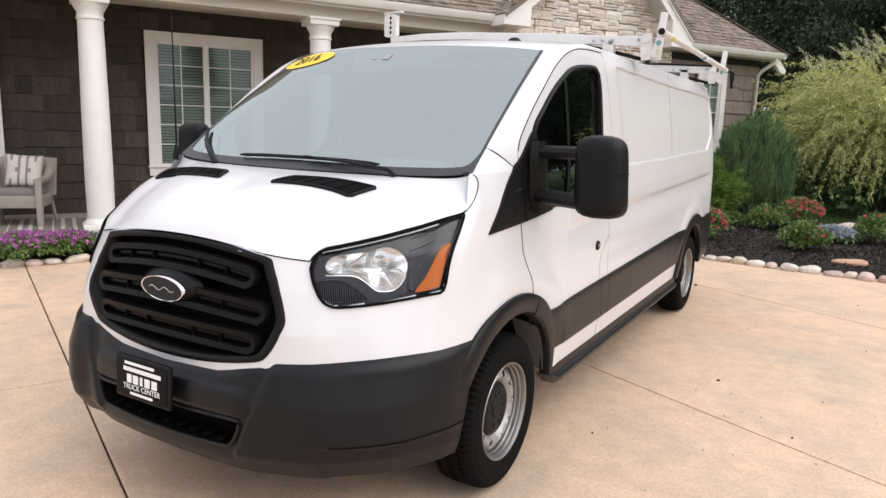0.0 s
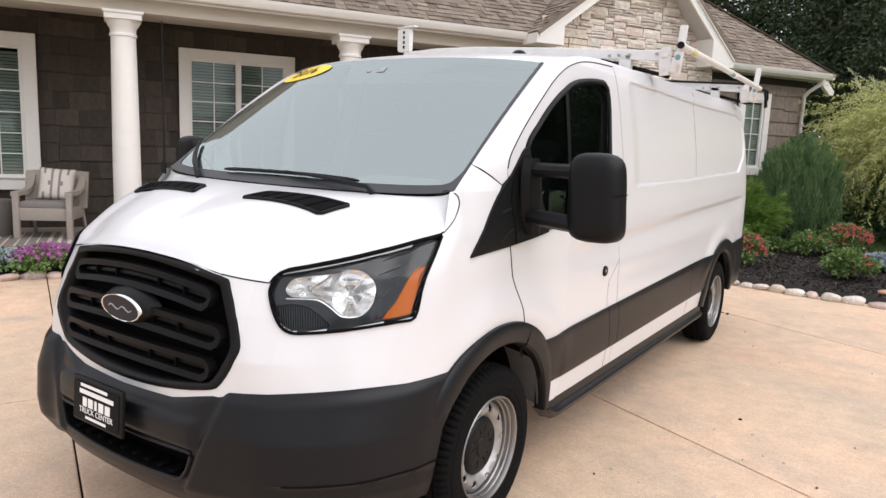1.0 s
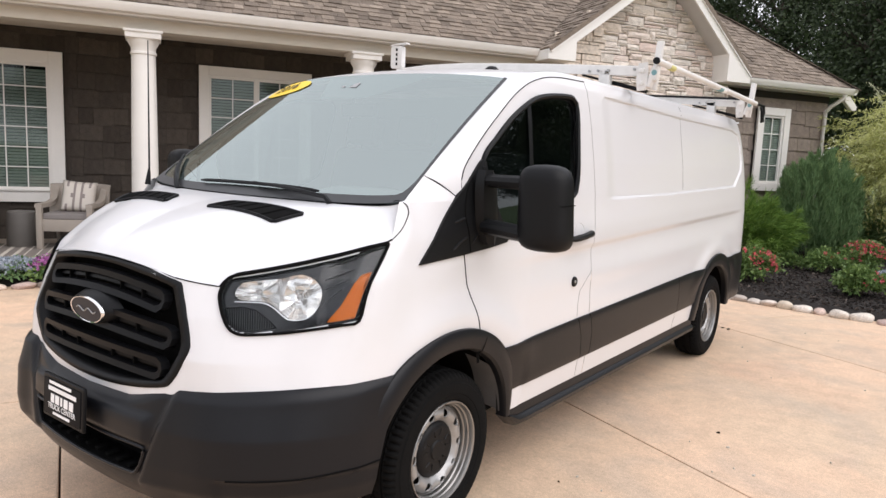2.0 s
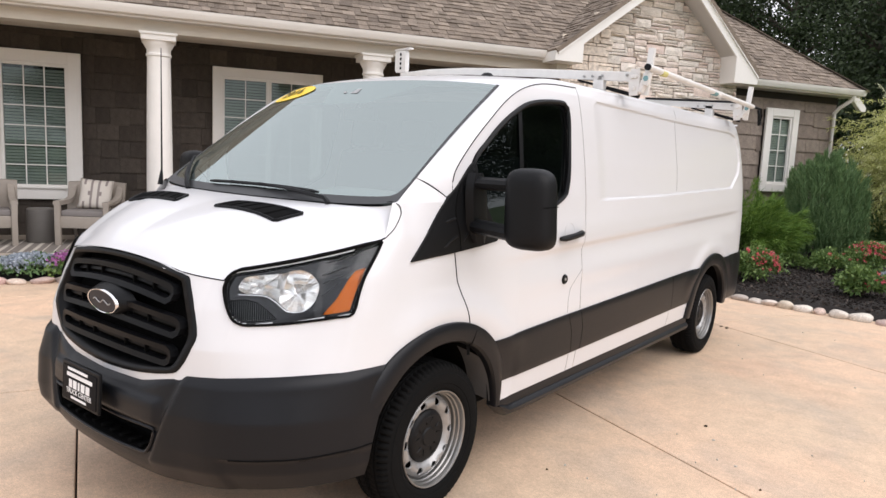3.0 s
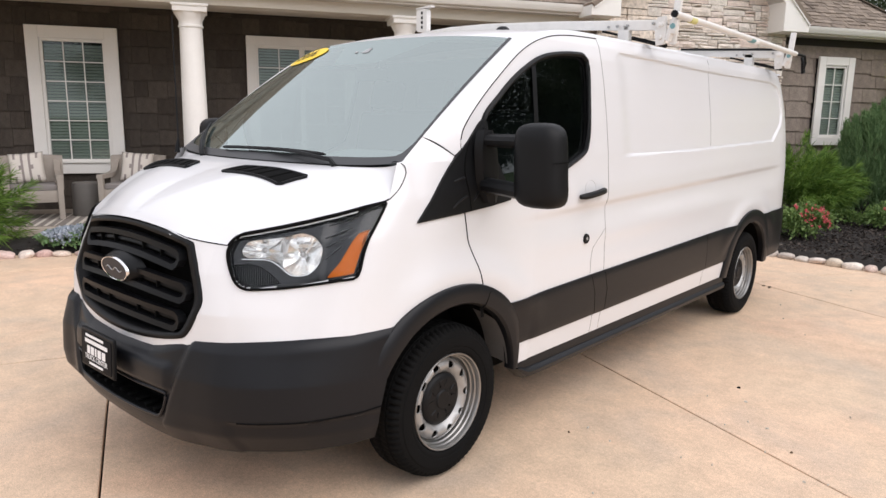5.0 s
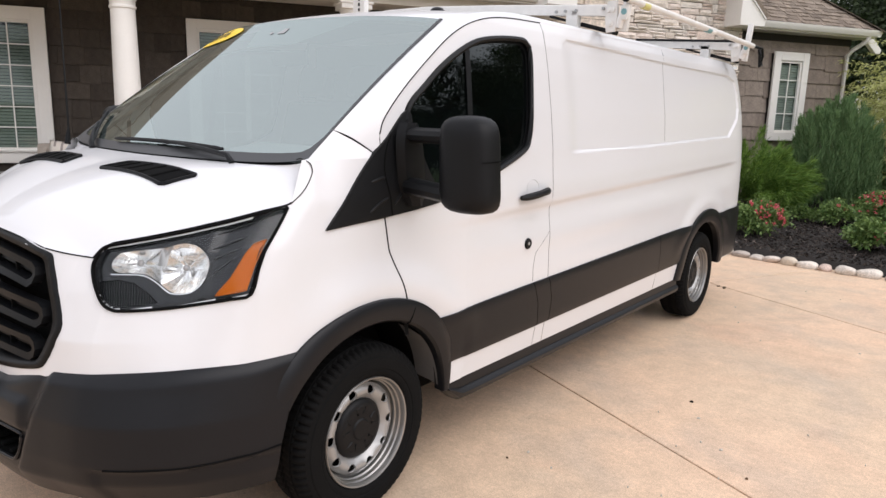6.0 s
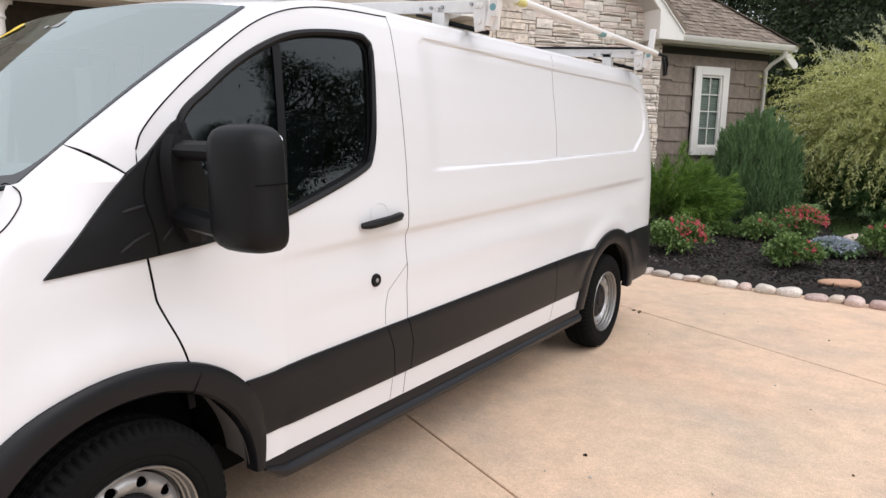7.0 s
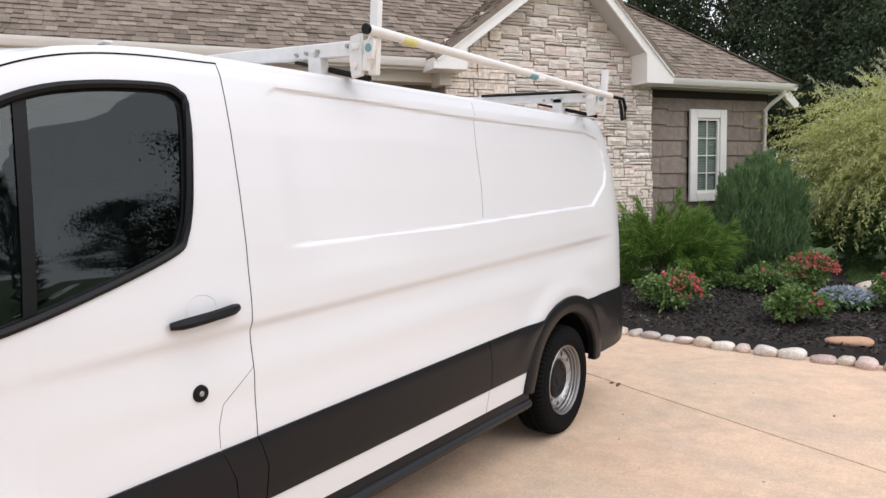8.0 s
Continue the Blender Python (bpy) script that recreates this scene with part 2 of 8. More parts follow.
def outline(levels, table, z):
    z = min(max(z, levels[0]), levels[-1])
    k = min(int(np.searchsorted(levels, z, side="right")) - 1, len(levels) - 2)
    t = (z - levels[k]) / (levels[k + 1] - levels[k])
    return table[k] * (1 - t) + table[k + 1] * t


def nose_pt(u, z, off=0.0):
    p = cr(outline(NOSE_Z, NOSE_A, z), u)
    P = Vector((p[0], p[1], z))
    if off:
        e = 0.02
        P1 = cr(outline(NOSE_Z, NOSE_A, z), min(u + e, 8))
        P0 = cr(outline(NOSE_Z, NOSE_A, z), max(u - e, 0))
        U = Vector((P1[0] - P0[0], P1[1] - P0[1], 0))
        Zp = cr(outline(NOSE_Z, NOSE_A, z + 0.02), u)
        Zm = cr(outline(NOSE_Z, NOSE_A, z - 0.02), u)
        V = Vector((Zp[0] - Zm[0], Zp[1] - Zm[1], 0.04))
        P = P + U.cross(V).normalized() * off
    return P


# side wall: half width by height, narrowing towards nose and tail
SIDE_Z = [0.25, 0.4, 0.5, 0.75, 1.0, 1.2, 1.42, 1.6, 1.8, 1.92, 1.99, 2.04]
SIDE_X = [0.955, 0.972, 0.985, 0.993, 0.995, 0.994, 0.981, 0.960, 0.929, 0.905, 0.887, 0.862]
FRONT_TAB = {}
for k in range(60):
    zz = 0.30 + 0.02 * k
    if zz <= 1.421:
        rows = [cr(outline(NOSE_Z, NOSE_A, zz), 4.6 + 3.4 * i / 60) for i in range(61)]
        FRONT_TAB[k] = (np.array([p[1] for p in rows]), np.array([p[0] for p in rows]))
KMAX = max(FRONT_TAB)
TAIL_Z, TAIL_Y = [0.3, 0.45, 0.85, 1.4, 1.7, 1.9, 2.04], [4.84, 4.86, 4.82, 4.79, 4.77, 4.72, 4.64]


def tail_y(z):
    return float(np.interp(z, TAIL_Z, TAIL_Y))


PANEL = [(1.47, 1.90), (1.485, 1.945), (1.54, 1.972), (2.0, 1.964), (2.8, 1.945), (3.6, 1.938), (4.25, 1.935), (4.42, 1.90), (4.475, 1.83), (4.49, 1.68), (4.43, 1.58), (4.20, 1.445), (2.5, 1.404), (1.48, 1.395), (1.465, 1.41)]


def poly_dist(poly, y, z):
    """Signed distance to an outline, positive inside."""
    best, inside = 9.0, False
    n = len(poly)
    for i in range(n):
        (a, b), (c, d) = poly[i], poly[(i + 1) % n]
        ex, ez = c - a, d - b
        t = max(0.0, min(1.0, ((y - a) * ex + (z - b) * ez) / (ex * ex + ez * ez + 1e-12)))
        best = min(best, math.hypot(y - a - t * ex, z - b - t * ez))
        if (b > z) != (d > z) and y < a + (z - b) / (d - b) * ex:
            inside = not inside
    return best if inside else -best


def relief(y, z):
    d = 0.0
    if 1.38 < y < 4.6 and 1.33 < z < 2.03:
        pd = poly_dist(PANEL, y, z)
        d -= 0.012 * smooth01((pd + 0.005) / 0.011) * smooth01((y - 1.455) / 0.16)
    # long soft groove under the belt
    zg = 1.105 + 0.026 * (y - 1.3)
    a = smooth01((y - 0.25) / 0.9) * smooth01((4.62 - y) / 0.5)
    dz = z - zg - 0.035
    d -= a * 0.016 * smooth01((0.022 - dz) / 0.044) * smooth01((dz + 0.20) / 0.17)
    d += a * 0.003 * math.exp(-((dz - 0.10) / 0.06) ** 2)
    # swelling round the wheel arches
    for hy in (0.03, 3.76):
        r = math.hypot((y - hy) * 0.92, z - 0.33)
        d += 0.018 * math.exp(-((r - 0.60) / 0.075) ** 2) * smooth01((z - 0.55) / 0.25) * smooth01((y + 0.42) / 0.3)
    # pressed flank between the arches
    d -= 0.005 * math.exp(-((z - 0.90) / 0.07) ** 2) * smooth01((y - 0.5) / 0.4) * smooth01((3.15 - y) / 0.4)
    return d


def side_x(y, z):
    base = float(np.interp(z, SIDE_Z, SIDE_X))
    if y < 0.6:
        k = min(max((z - 0.30) / 0.02, 0), KMAX - 1e-6)
        i = int(k)
        ya, xa = FRONT_TAB[i]
        yb, xb = FRONT_TAB[min(i + 1, KMAX)]
        f = k - i
        fx = float(np.interp(y, ya, xa)) * (1 - f) + float(np.interp(y, yb, xb)) * f
        if z > 1.42:
            fx = fx / 0.981 * base
        base = fx
    if y > 4.3:
        t = (y - 4.3) / (tail_y(z) - 4.3)
        base *= 1 - 0.075 * max(t, 0) ** 3.2
    return base + relief(y, z)


def side_pt(y, z, off=0.0, s=1):
    x = side_x(y, z)
    if off:
        dy = (side_x(y + 0.01, z) - side_x(y - 0.01, z)) / 0.02
        dz = (side_x(y, z + 0.01) - side_x(y, z - 0.01)) / 0.02
        n = Vector((1, -dy, -dz)).normalized()
        return Vector((s * (x + n.x * off), y + n.y * off, z + n.z * off))
    return Vector((s * x, y, z))


def poly_rows(poly, z):
    """Left and right end of an outline at a height."""
    ys = []
    n = len(poly)
    for i in range(n):
        (a, b), (c, d) = poly[i], poly[(i + 1) % n]
        if (b > z) != (d > z):
            ys.append(a + (z - b) / (d - b) * (c - a))
    return (min(ys), max(ys)) if ys else None


def side_patch(bm, poly, off, s, rows=14, cols=14, inset=0.0, thick=0.0):
    """A piece that lies on the flank, bounded by an outline in (y, z)."""
    z0, z1 = min(p[1] for p in poly), max(p[1] for p in poly)
    grid = []
    for i in range(rows + 1):
        z = lerp(z0 + 1e-4 + inset, z1 - 1e-4 - inset, i / rows)
        l, r = poly_rows(poly, z)
        grid.append([side_pt(lerp(l + inset, r - inset, j / cols), z, off, s) for j in range(cols + 1)])
    add_grid(bm, grid, flip=s < 0)
    if thick:
        border = grid[0] + [g[-1] for g in grid[1:]] + list(reversed(grid[-1][:-1])) + [g[0] for g in reversed(grid[1:-1])]
        inner = [Vector((p.x - s * thick, p.y, p.z)) for p in border]
        add_grid(bm, [border, inner], closed_u=True, flip=s > 0)
        clean(bm)


def side_strip(bm, fore, aft, off, s, thick, rows=10, cols=24):
    """A piece that lies on the flank between a front and a rear edge, each from foot to head."""
    def at(edge, t):
        k = [i / (len(edge) - 1) for i in range(len(edge))]
        return float(np.interp(t, k, [p[0] for p in edge])), float(np.interp(t, k, [p[1] for p in edge]))

    grid = []
    for i in range(rows + 1):
        (ya, za), (yb, zb) = at(fore, i / rows), at(aft, i / rows)
        drop = 0.006 if i in (0, rows) else 0.0
        grid.append([side_pt(lerp(ya, yb, j / cols), lerp(za, zb, j / cols), off - drop, s) for j in range(cols + 1)])
    add_grid(bm, grid, flip=s < 0)
    border = grid[0] + [g[-1] for g in grid[1:]] + list(reversed(grid[-1][:-1])) + [g[0] for g in reversed(grid[1:-1])]
    add_grid(bm, [border, [Vector((p.x - s * thick, p.y, p.z)) for p in border]], closed_u=True, flip=s > 0)
    clean(bm)


def along(poly, step=0.03, closed=True):
    out = []
    n = len(poly)
    for i in range(n if closed else n - 1):
        (a, b), (c, d) = poly[i], poly[(i + 1) % n]
        k = max(1, int(math.hypot(c - a, d - b) / step))
        out += [(lerp(a, c, j / k), lerp(b, d, j / k)) for j in range(k)]
    if not closed:
        out.append(poly[-1])
    return out


def smooth_poly(poly, n=6):
    P = [np.array(p, float) for p in poly]
    m = len(P)
    out = []
    for i in range(m):
        a, b, c, d = P[i - 1], P[i], P[(i + 1) % m], P[(i + 2) % m]
        for k in range(n):
            t = k / n
            q = 0.5 * (2 * b + (c - a) * t + (2 * a - 5 * b + 4 * c - d) * t * t + (3 * b - 3 * c + d - a) * t ** 3)
            out.append((float(q[0]), float(q[1])))
    return out


# outlines on the flank, in (y, z)
SEAM_F = [(0.205, 0.40), (0.205, 0.70), (0.19, 0.856), (0.158, 0.937), (0.108, 1.06), (0.092, 1.20), (0.092, 1.5)]
DOOR_TOP = [(0.095, 1.50), (0.12, 1.555), (0.196, 1.638), (0.33, 1.752), (0.515, 1.885), (0.655, 1.955), (0.82, 2.0), (1.02, 2.024), (1.302, 2.034)]
DOOR_TOP = [(float(p[0]), float(p[1])) for p in spline(DOOR_TOP, 48)]
B_Y = 1.303
WINDOW = smooth_poly([(0.235, 1.575), (0.36, 1.695), (0.51, 1.800), (0.68, 1.880), (0.85, 1.916), (1.06, 1.931), (1.122, 1.915), (1.143, 1.865), (1.115, 1.64), (1.078, 1.475), (1.0, 1.405), (0.63, 1.285), (0.44, 1.245), (0.33, 1.27), (0.27, 1.40)], 8)
SAIL = [(-0.190, 1.172), (-0.17, 1.172), (0.1, 1.190), (0.30, 1.210), (0.41, 1.235), (0.34, 1.35), (0.27, 1.49), (0.238, 1.594), (0.125, 1.487), (0.036, 1.408), (-0.080, 1.287), (-0.186, 1.180)]
ZTOP = [(0, 1.165), (1, 1.155), (2, 1.125), (2.98, 1.103), (3.09, 1.136), (3.19, 1.151), (3.64, 1.175), (4.02, 1.197), (4.37, 1.221), (4.7, 1.249), (5, 1.268)]


def ztop(u):
    return float(np.interp(u, [p[0] for p in ZTOP], [p[1] for p in ZTOP]))


HUBS = ((0.0, 0.35), (3.75, 0.35))


def in_wheel(y, z, r=0.475):
    return any(math.hypot(y - hy, z - hz) < r for hy, hz in HUBS)


GRILLE = smooth_poly([(-0.43, 1.122), (-0.2, 1.152), (0, 1.160), (0.2, 1.152), (0.43, 1.122), (0.475, 1.08), (0.535, 0.93), (0.535, 0.86), (0.488, 0.768), (0.43, 0.740), (0.22, 0.708), (0, 0.698), (-0.22, 0.708), (-0.43, 0.740), (-0.488, 0.768), (-0.535, 0.86), (-0.535, 0.93), (-0.475, 1.08)], 3)
LAMP = smooth_poly([(2.965, 1.070), (3.0, 1.096), (3.09, 1.128), (3.19, 1.144), (3.64, 1.168), (4.02, 1.190), (4.37, 1.214), (4.7, 1.242), (4.94, 1.258), (4.985, 1.246), (4.985, 1.15), (4.945, 1.075), (4.905, 0.992), (4.62, 0.979), (4.16, 0.964), (3.74, 0.953), (3.35, 0.948), (3.2, 0.952), (3.07, 0.972), (2.985, 1.018)], 3)


# nose panel round grille and lamps
bm = bmesh.new()
for s in (1, -1):
    NU, NV = 220, 68
    rows, cell = [], []
    for j in range(NV + 1):
        row, cz = [], []
        for i in range(NU + 1):
            u = 5.0 * i / NU
            z = lerp(0.655, ztop(u), j / NV)
            p = nose_pt(u, z)
            row.append(Vector((s * p.x, p.y, p.z)))
            cz.append((u, z, p.x))
        rows.append(row)
        cell.append(cz)

    def keep(j, i):
        u = (cell[j][i][0] + cell[j + 1][i + 1][0]) / 2
        z = (cell[j][i][1] + cell[j + 1][i + 1][1]) / 2
        x = (cell[j][i][2] + cell[j + 1][i + 1][2]) / 2
        if poly_dist(GRILLE, x, z) > 0.010:
            return False
        return poly_dist(LAMP, u, z) < 0.006

    add_grid(bm, rows, flip=s < 0, mask=keep)
part("nose_panel", clean(bm), M_white, van)

# hood
HN, HM = 36, 30


def hood_side(b):
    """Seam of the hood from the grille's corner round the lamp to the windscreen."""
    if b < 0.72:
        u = 2.0 + 3.0 * b / 0.72
        return nose_pt(u, ztop(u))
    z = lerp(1.268, 1.410, (b - 0.72) / 0.28)
    return nose_pt(5.0, z)


BASE = [(0, -0.225, 1.384), (0.25, -0.225, 1.385), (0.45, -0.224, 1.386), (0.62, -0.222, 1.389), (0.75, -0.218, 1.395), (0.83, -0.212, 1.404), (0.872, -0.205, 1.414)]
TOP = [(0, 0.515, 2.004), (0.25, 0.520, 2.003), (0.45, 0.533, 1.999), (0.60, 0.553, 1.993), (0.70, 0.577, 1.987), (0.76, 0.596, 1.982), (0.803, 0.614, 1.977)]


# the glass bows forward in the middle
BASE = [(x, y - 0.075 * (1 - (x / 0.872) ** 2), z) for x, y, z in BASE]
TOP = [(x, y - 0.055 * (1 - (x / 0.803) ** 2), z) for x, y, z in TOP]


def curve_x(ctrl, a):
    """Point of a mirrored curve at a from 0 (middle) to 1 (edge)."""
    C = [np.array(p) for p in ctrl]
    s = a * (len(C) - 1)
    k = min(int(s), len(C) - 2)
    t = s - k
    b, c = C[k], C[k + 1]
    pa = C[k - 1] if k > 0 else c * np.array((-1, 1, 1))
    d = C[k + 2] if k + 2 < len(C) else 2 * c - b
    return 0.5 * (2 * b + (c - pa) * t + (2 * pa - 5 * b + 4 * c - d) * t * t + (3 * b - 3 * c + d - pa) * t ** 3)


HOOD_C = spline([(0, -0.918, 1.160), (0, -0.885, 1.194), (0, -0.80, 1.250), (0, -0.68, 1.303), (0, -0.56, 1.341), (0, -0.45, 1.363), (0, -0.34, 1.375), (0, -0.24, 1.380)], 41)


def hood_pt(a, b):
    s = hood_side(b)
    k = b * 40
    i = min(int(k), 39)
    c = HOOD_C[i] * (1 - (k - i)) + HOOD_C[i + 1] * (k - i)
    x = a * s.x
    # the rear edge follows the bow of the glass
    back = curve_x(BASE, a)
    y = lerp(c[1], s.y, a ** 2.2)
    if b > 0.72:
        t = smooth01((b - 0.72) / 0.28)
        y = lerp(y, back[1] - 0.012 * (1 - a), t)
        x = lerp(x, back[0], t)
    drop = a ** lerp(2.0, 5.0, min(1, b * 1.3))
    z = c[2] - (c[2] - s.z) * drop + 0.012 * math.sin(math.pi * a) * math.sin(math.pi * b)
    return Vector((x, y, z))


bm = bmesh.new()
for s in (1, -1):
    rows = []
    for j in range(HM + 1):
        row = []
        for i in range(HN + 1):
            p = hood_pt(i / HN, j / HM)
            row.append(Vector((s * p.x, p.y, p.z + 0.003)))
        rows.append(row)
    add_grid(bm, rows, flip=s < 0)
hood = part("hood", clean(bm), M_white, van)


HOOD_TREE = BVHTree.FromPolygons([v.co.copy() for v in hood.data.vertices], [tuple(p.vertices) for p in hood.data.polygons])


def hood_z(x, y):
    at = HOOD_TREE.ray_cast(Vector((x, y, 3.0)), Vector((0, 0, -1)))[0]
    return at.z if at else 1.35


# the seam runs above the lamp and sweeps round the hood's rear corner to the glass
SEAM_H = [hood_side(k / 60) + Vector((0, 0, 0.0025)) for k in range(44)]
SEAM_C = [nose_pt(5.0, 1.270, 0.002), nose_pt(5.2, 1.312, 0.002), nose_pt(5.40, 1.360, 0.002), nose_pt(5.40, 1.386, 0.002), nose_pt(5.24, 1.403, 0.003), Vector((0.858, -0.222, 1.4155)), Vector((0.835, -0.224, 1.412))]
for s in (1, -1):
    for path, r in ((SEAM_H, 0.0026), ([Vector(p) for p in spline([tuple(p) for p in SEAM_C], 30)], 0.0019)):
        bm = bmesh.new()
        add_tube(bm, [Vector((s * p.x, p.y, p.z)) for p in path], r, 5)
        part("hood_gap", bm, M_void, hood)

# vents in the hood
for s in (1, -1):
    quad = [(0.150, -0.572), (0.545, -0.558), (0.588, -0.452), (0.195, -0.478)]
    frame_pts = []
    zs = [hood_z(x, y) for x, y in quad]
    corner = [Vector((s * x, y, z)) for (x, y), z in zip(quad, zs)]

    def vp(a, b, h=0.0):
        q = corner[0].lerp(corner[1], a).lerp(corner[3].lerp(corner[2], a), b)
        return Vector((q.x, q.y, hood_z(q.x, q.y) + h))

    bm = bmesh.new()
    ring = [vp(a, b, 0.004) for a, b in along([(0.02, 0), (0.98, 0), (1, 0.08), (1, 0.92), (0.98, 1), (0.02, 1), (0, 0.92), (0, 0.08)], 0.1)]
    add_tube(bm, ring, 0.007, 6, closed=True)
    vent = part("hood_vent", bm, M_slot, hood, "black louvred vent")
    bm = bmesh.new()
    add_grid(bm, [[vp(a / 8, b / 4, 0.0045) for a in range(9)] for b in range(5)], flip=s < 0)
    for k in range(1, 5):
        add_tube(bm, [vp(k / 5, 0.02, 0.006), vp(k / 5, 0.98, 0.006)], 0.004, 5)
    for k in range(1, 12):
        add_tube(bm, [vp(0.01, k / 12, 0.0055), vp(0.99, k / 12, 0.0055)], 0.0026, 4)
    mesh = part("vent_grid", bm, M_void, vent)

# windscreen
WN = 24


def screen_pt(a, v, off=0.0):
    s = -1 if a < 0 else 1
    b, t = curve_x(BASE, abs(a)), curve_x(TOP, abs(a))
    p = Vector(b).lerp(Vector(t), v)
    n = Vector((0.22 * a ** 3, -0.545, 0.84)).normalized()
    p += n * ((0.012 + 0.004 * a * a) * math.sin(math.pi * v) + off)
    return Vector((s * p.x, p.y, p.z))


bm = bmesh.new()
add_grid(bm, [[screen_pt(-1 + 2 * i / 48, j / WN) for i in range(49)] for j in range(WN + 1)])
screen = part("windshield", bm, M_wind, van, "raked laminated glass")
bm = bmesh.new()


def band(bm, a0, a1, v0, v1, off=-0.003, na=12, nv=12):
    add_grid(bm, [[screen_pt(lerp(a0(j / nv) if callable(a0) else a0, a1(j / nv) if callable(a1) else a1, i / na), lerp(v0, v1, j / nv), off) for i in range(na + 1)] for j in range(nv + 1)])


band(bm, -1, -0.945, 0, 1, off=0.003)
band(bm, 0.945, 1, 0, 1, off=0.003)
band(bm, -0.945, 0.945, 0, 0.05, off=0.003, na=40, nv=3)
for sd in (-1, 1):
    band(bm, lambda v: sd * 0.945, lambda v: sd * lerp(0.80, 0.945, math.sqrt(v)), 0.05, 0.13, off=0.003, na=6, nv=6)
band(bm, -0.955, 0.955, 0.968, 1, na=40, nv=3)
band(bm, lambda v: lerp(-0.09, -0.15, v), lambda v: lerp(0.12, 0.33, v), 0.77, 0.968, na=8, nv=6)
part("frit_band", bm, M_frit, screen, "black ceramic border of the glass")
# sensor windows in the mask under the roof's edge
for a0, a1, v0, v1 in ((0.000, 0.035, 0.870, 0.915), (-0.035, -0.023, 0.872, 0.890)):
    bm = bmesh.new()
    band(bm, lambda t: lerp(a0, a1 - 0.018, t), a1, v0, v1, off=0.002, na=3, nv=3)
    part("sensor_window", bm, M_steel, screen, "pale sensor window in the glass")

# roof and the rail between roof, windscreen and doors
CROWN, ROOF_E = 0.036, 2.060
# height on the glass at which the pillar ends and the fender's shoulder begins
FOOT_V = 0.165


def roof_pt(a, y):
    b = curve_x(TOP, abs(a)) if y < 1.25 else None
    x = 0.803 * abs(a)
    full = ROOF_E + CROWN * (1 - a * a) - 0.012 * smooth01((y - 2.5) / 2.3)
    full -= 0.03 * smooth01((y - 4.3) / 0.36)
    if b is not None:
        x = b[0]
        full = ROOF_E + CROWN * (1 - (x / 0.803) ** 2)
        t = (y - b[1]) / (1.25 - b[1])
        full -= (full - b[2]) * max(0, 1 - t) ** 2.3
    return Vector((x if a >= 0 else -x, y, full))


bm = bmesh.new()
rows = []
for j in range(61):
    row = []
    for i in range(41):
        a = -1 + 2 * i / 40
        yt = curve_x(TOP, abs(a))[1]
        y = lerp(yt, 1.25, j / 20) if j <= 20 else lerp(1.25, 4.64, (j - 20) / 40)
        row.append(roof_pt(a, y))
    rows.append(row)
add_grid(bm, rows)
# pressed ribs along the load roof
for v in bm.verts:
    if 1.6 < v.co.y < 4.45:
        v.co.z -= 0.008 * max(0, math.cos(v.co.x * math.pi / 0.135)) * smooth01((v.co.y - 1.6) / 0.1) * smooth01((4.45 - v.co.y) / 0.1)
part("roof", bm, M_white, van)
bm = bmesh.new()
for s in (1, -1):
    C1 = [(0.092, 1.412 + 0.088 * k / 4) for k in range(4)] + along(DOOR_TOP, 0.04, False) + [(1.31 + k * 0.11, 2.034) for k in range(31)]
    n1 = len(C1)
    rows = []
    for i, (y, z) in enumerate(C1):
        p1 = side_pt(y, z, 0, 1)
        # matching place on the edge of windscreen and roof
        if y <= 0.70:
            p2 = screen_pt(1, lerp(FOOT_V, 1.0, max(0.0, min(1.0, (z - 1.412) / (1.970 - 1.412)))), 0.0)
        elif y < 0.95:
            p2 = roof_pt(1, lerp(0.614, 0.95, (y - 0.70) / 0.25))
        else:
            p2 = roof_pt(1, min(y, 4.64))
        qz = p2.z - 0.004
        q = Vector((side_x(max(p2.y, -0.2), min(qz, 2.03)) - 0.012, lerp(p1.y, p2.y, 0.6), lerp(p1.z, qz, 0.9) + (0.02 if y > 0.8 else 0)))
        row = []
        for k in range(11):
            t = k / 10
            r = p1 * (1 - t) ** 2 + q * 2 * t * (1 - t) + p2 * t * t
            row.append(Vector((s * r.x, r.y, r.z)))
        rows.append(row)
    # close the foot of the pillar on the fender
    add_grid(bm, rows, flip=s > 0)
part("roof_rail", clean(bm), M_white, van)

# fenders, doors, load-side panels
SF_Z = [p[1] for p in SEAM_F]
SF_Y = [p[0] for p in SEAM_F]
DT_Z = [p[1] for p in DOOR_TOP]
DT_Y = [p[0] for p in DOOR_TOP]


def door_left(z):
    if z <= 1.5:
        return float(np.interp(z, SF_Z, SF_Y))
    return float(np.interp(z, DT_Z, DT_Y))


def flank(bm, z_rows, left, right, cols, s, mask):
    rows, yz = [], []
    for z in z_rows:
        l, r = left(z), right(z)
        ys = [lerp(l, r, i / cols) for i in range(cols + 1)]
        rows.append([side_pt(y, z, 0, s) for y in ys])
        yz.append([(y, z) for y in ys])

    def keep(j, i):
        y = (yz[j][i][0] + yz[j][i + 1][0] + yz[j + 1][i][0] + yz[j + 1][i + 1][0]) / 4
        z = (yz[j][i][1] + yz[j + 1][i][1]) / 2
        return mask(y, z)

    add_grid(bm, rows, flip=s < 0, mask=keep)


def fender_left(z):
    return nose_pt(5.0, max(0.30, z)).y


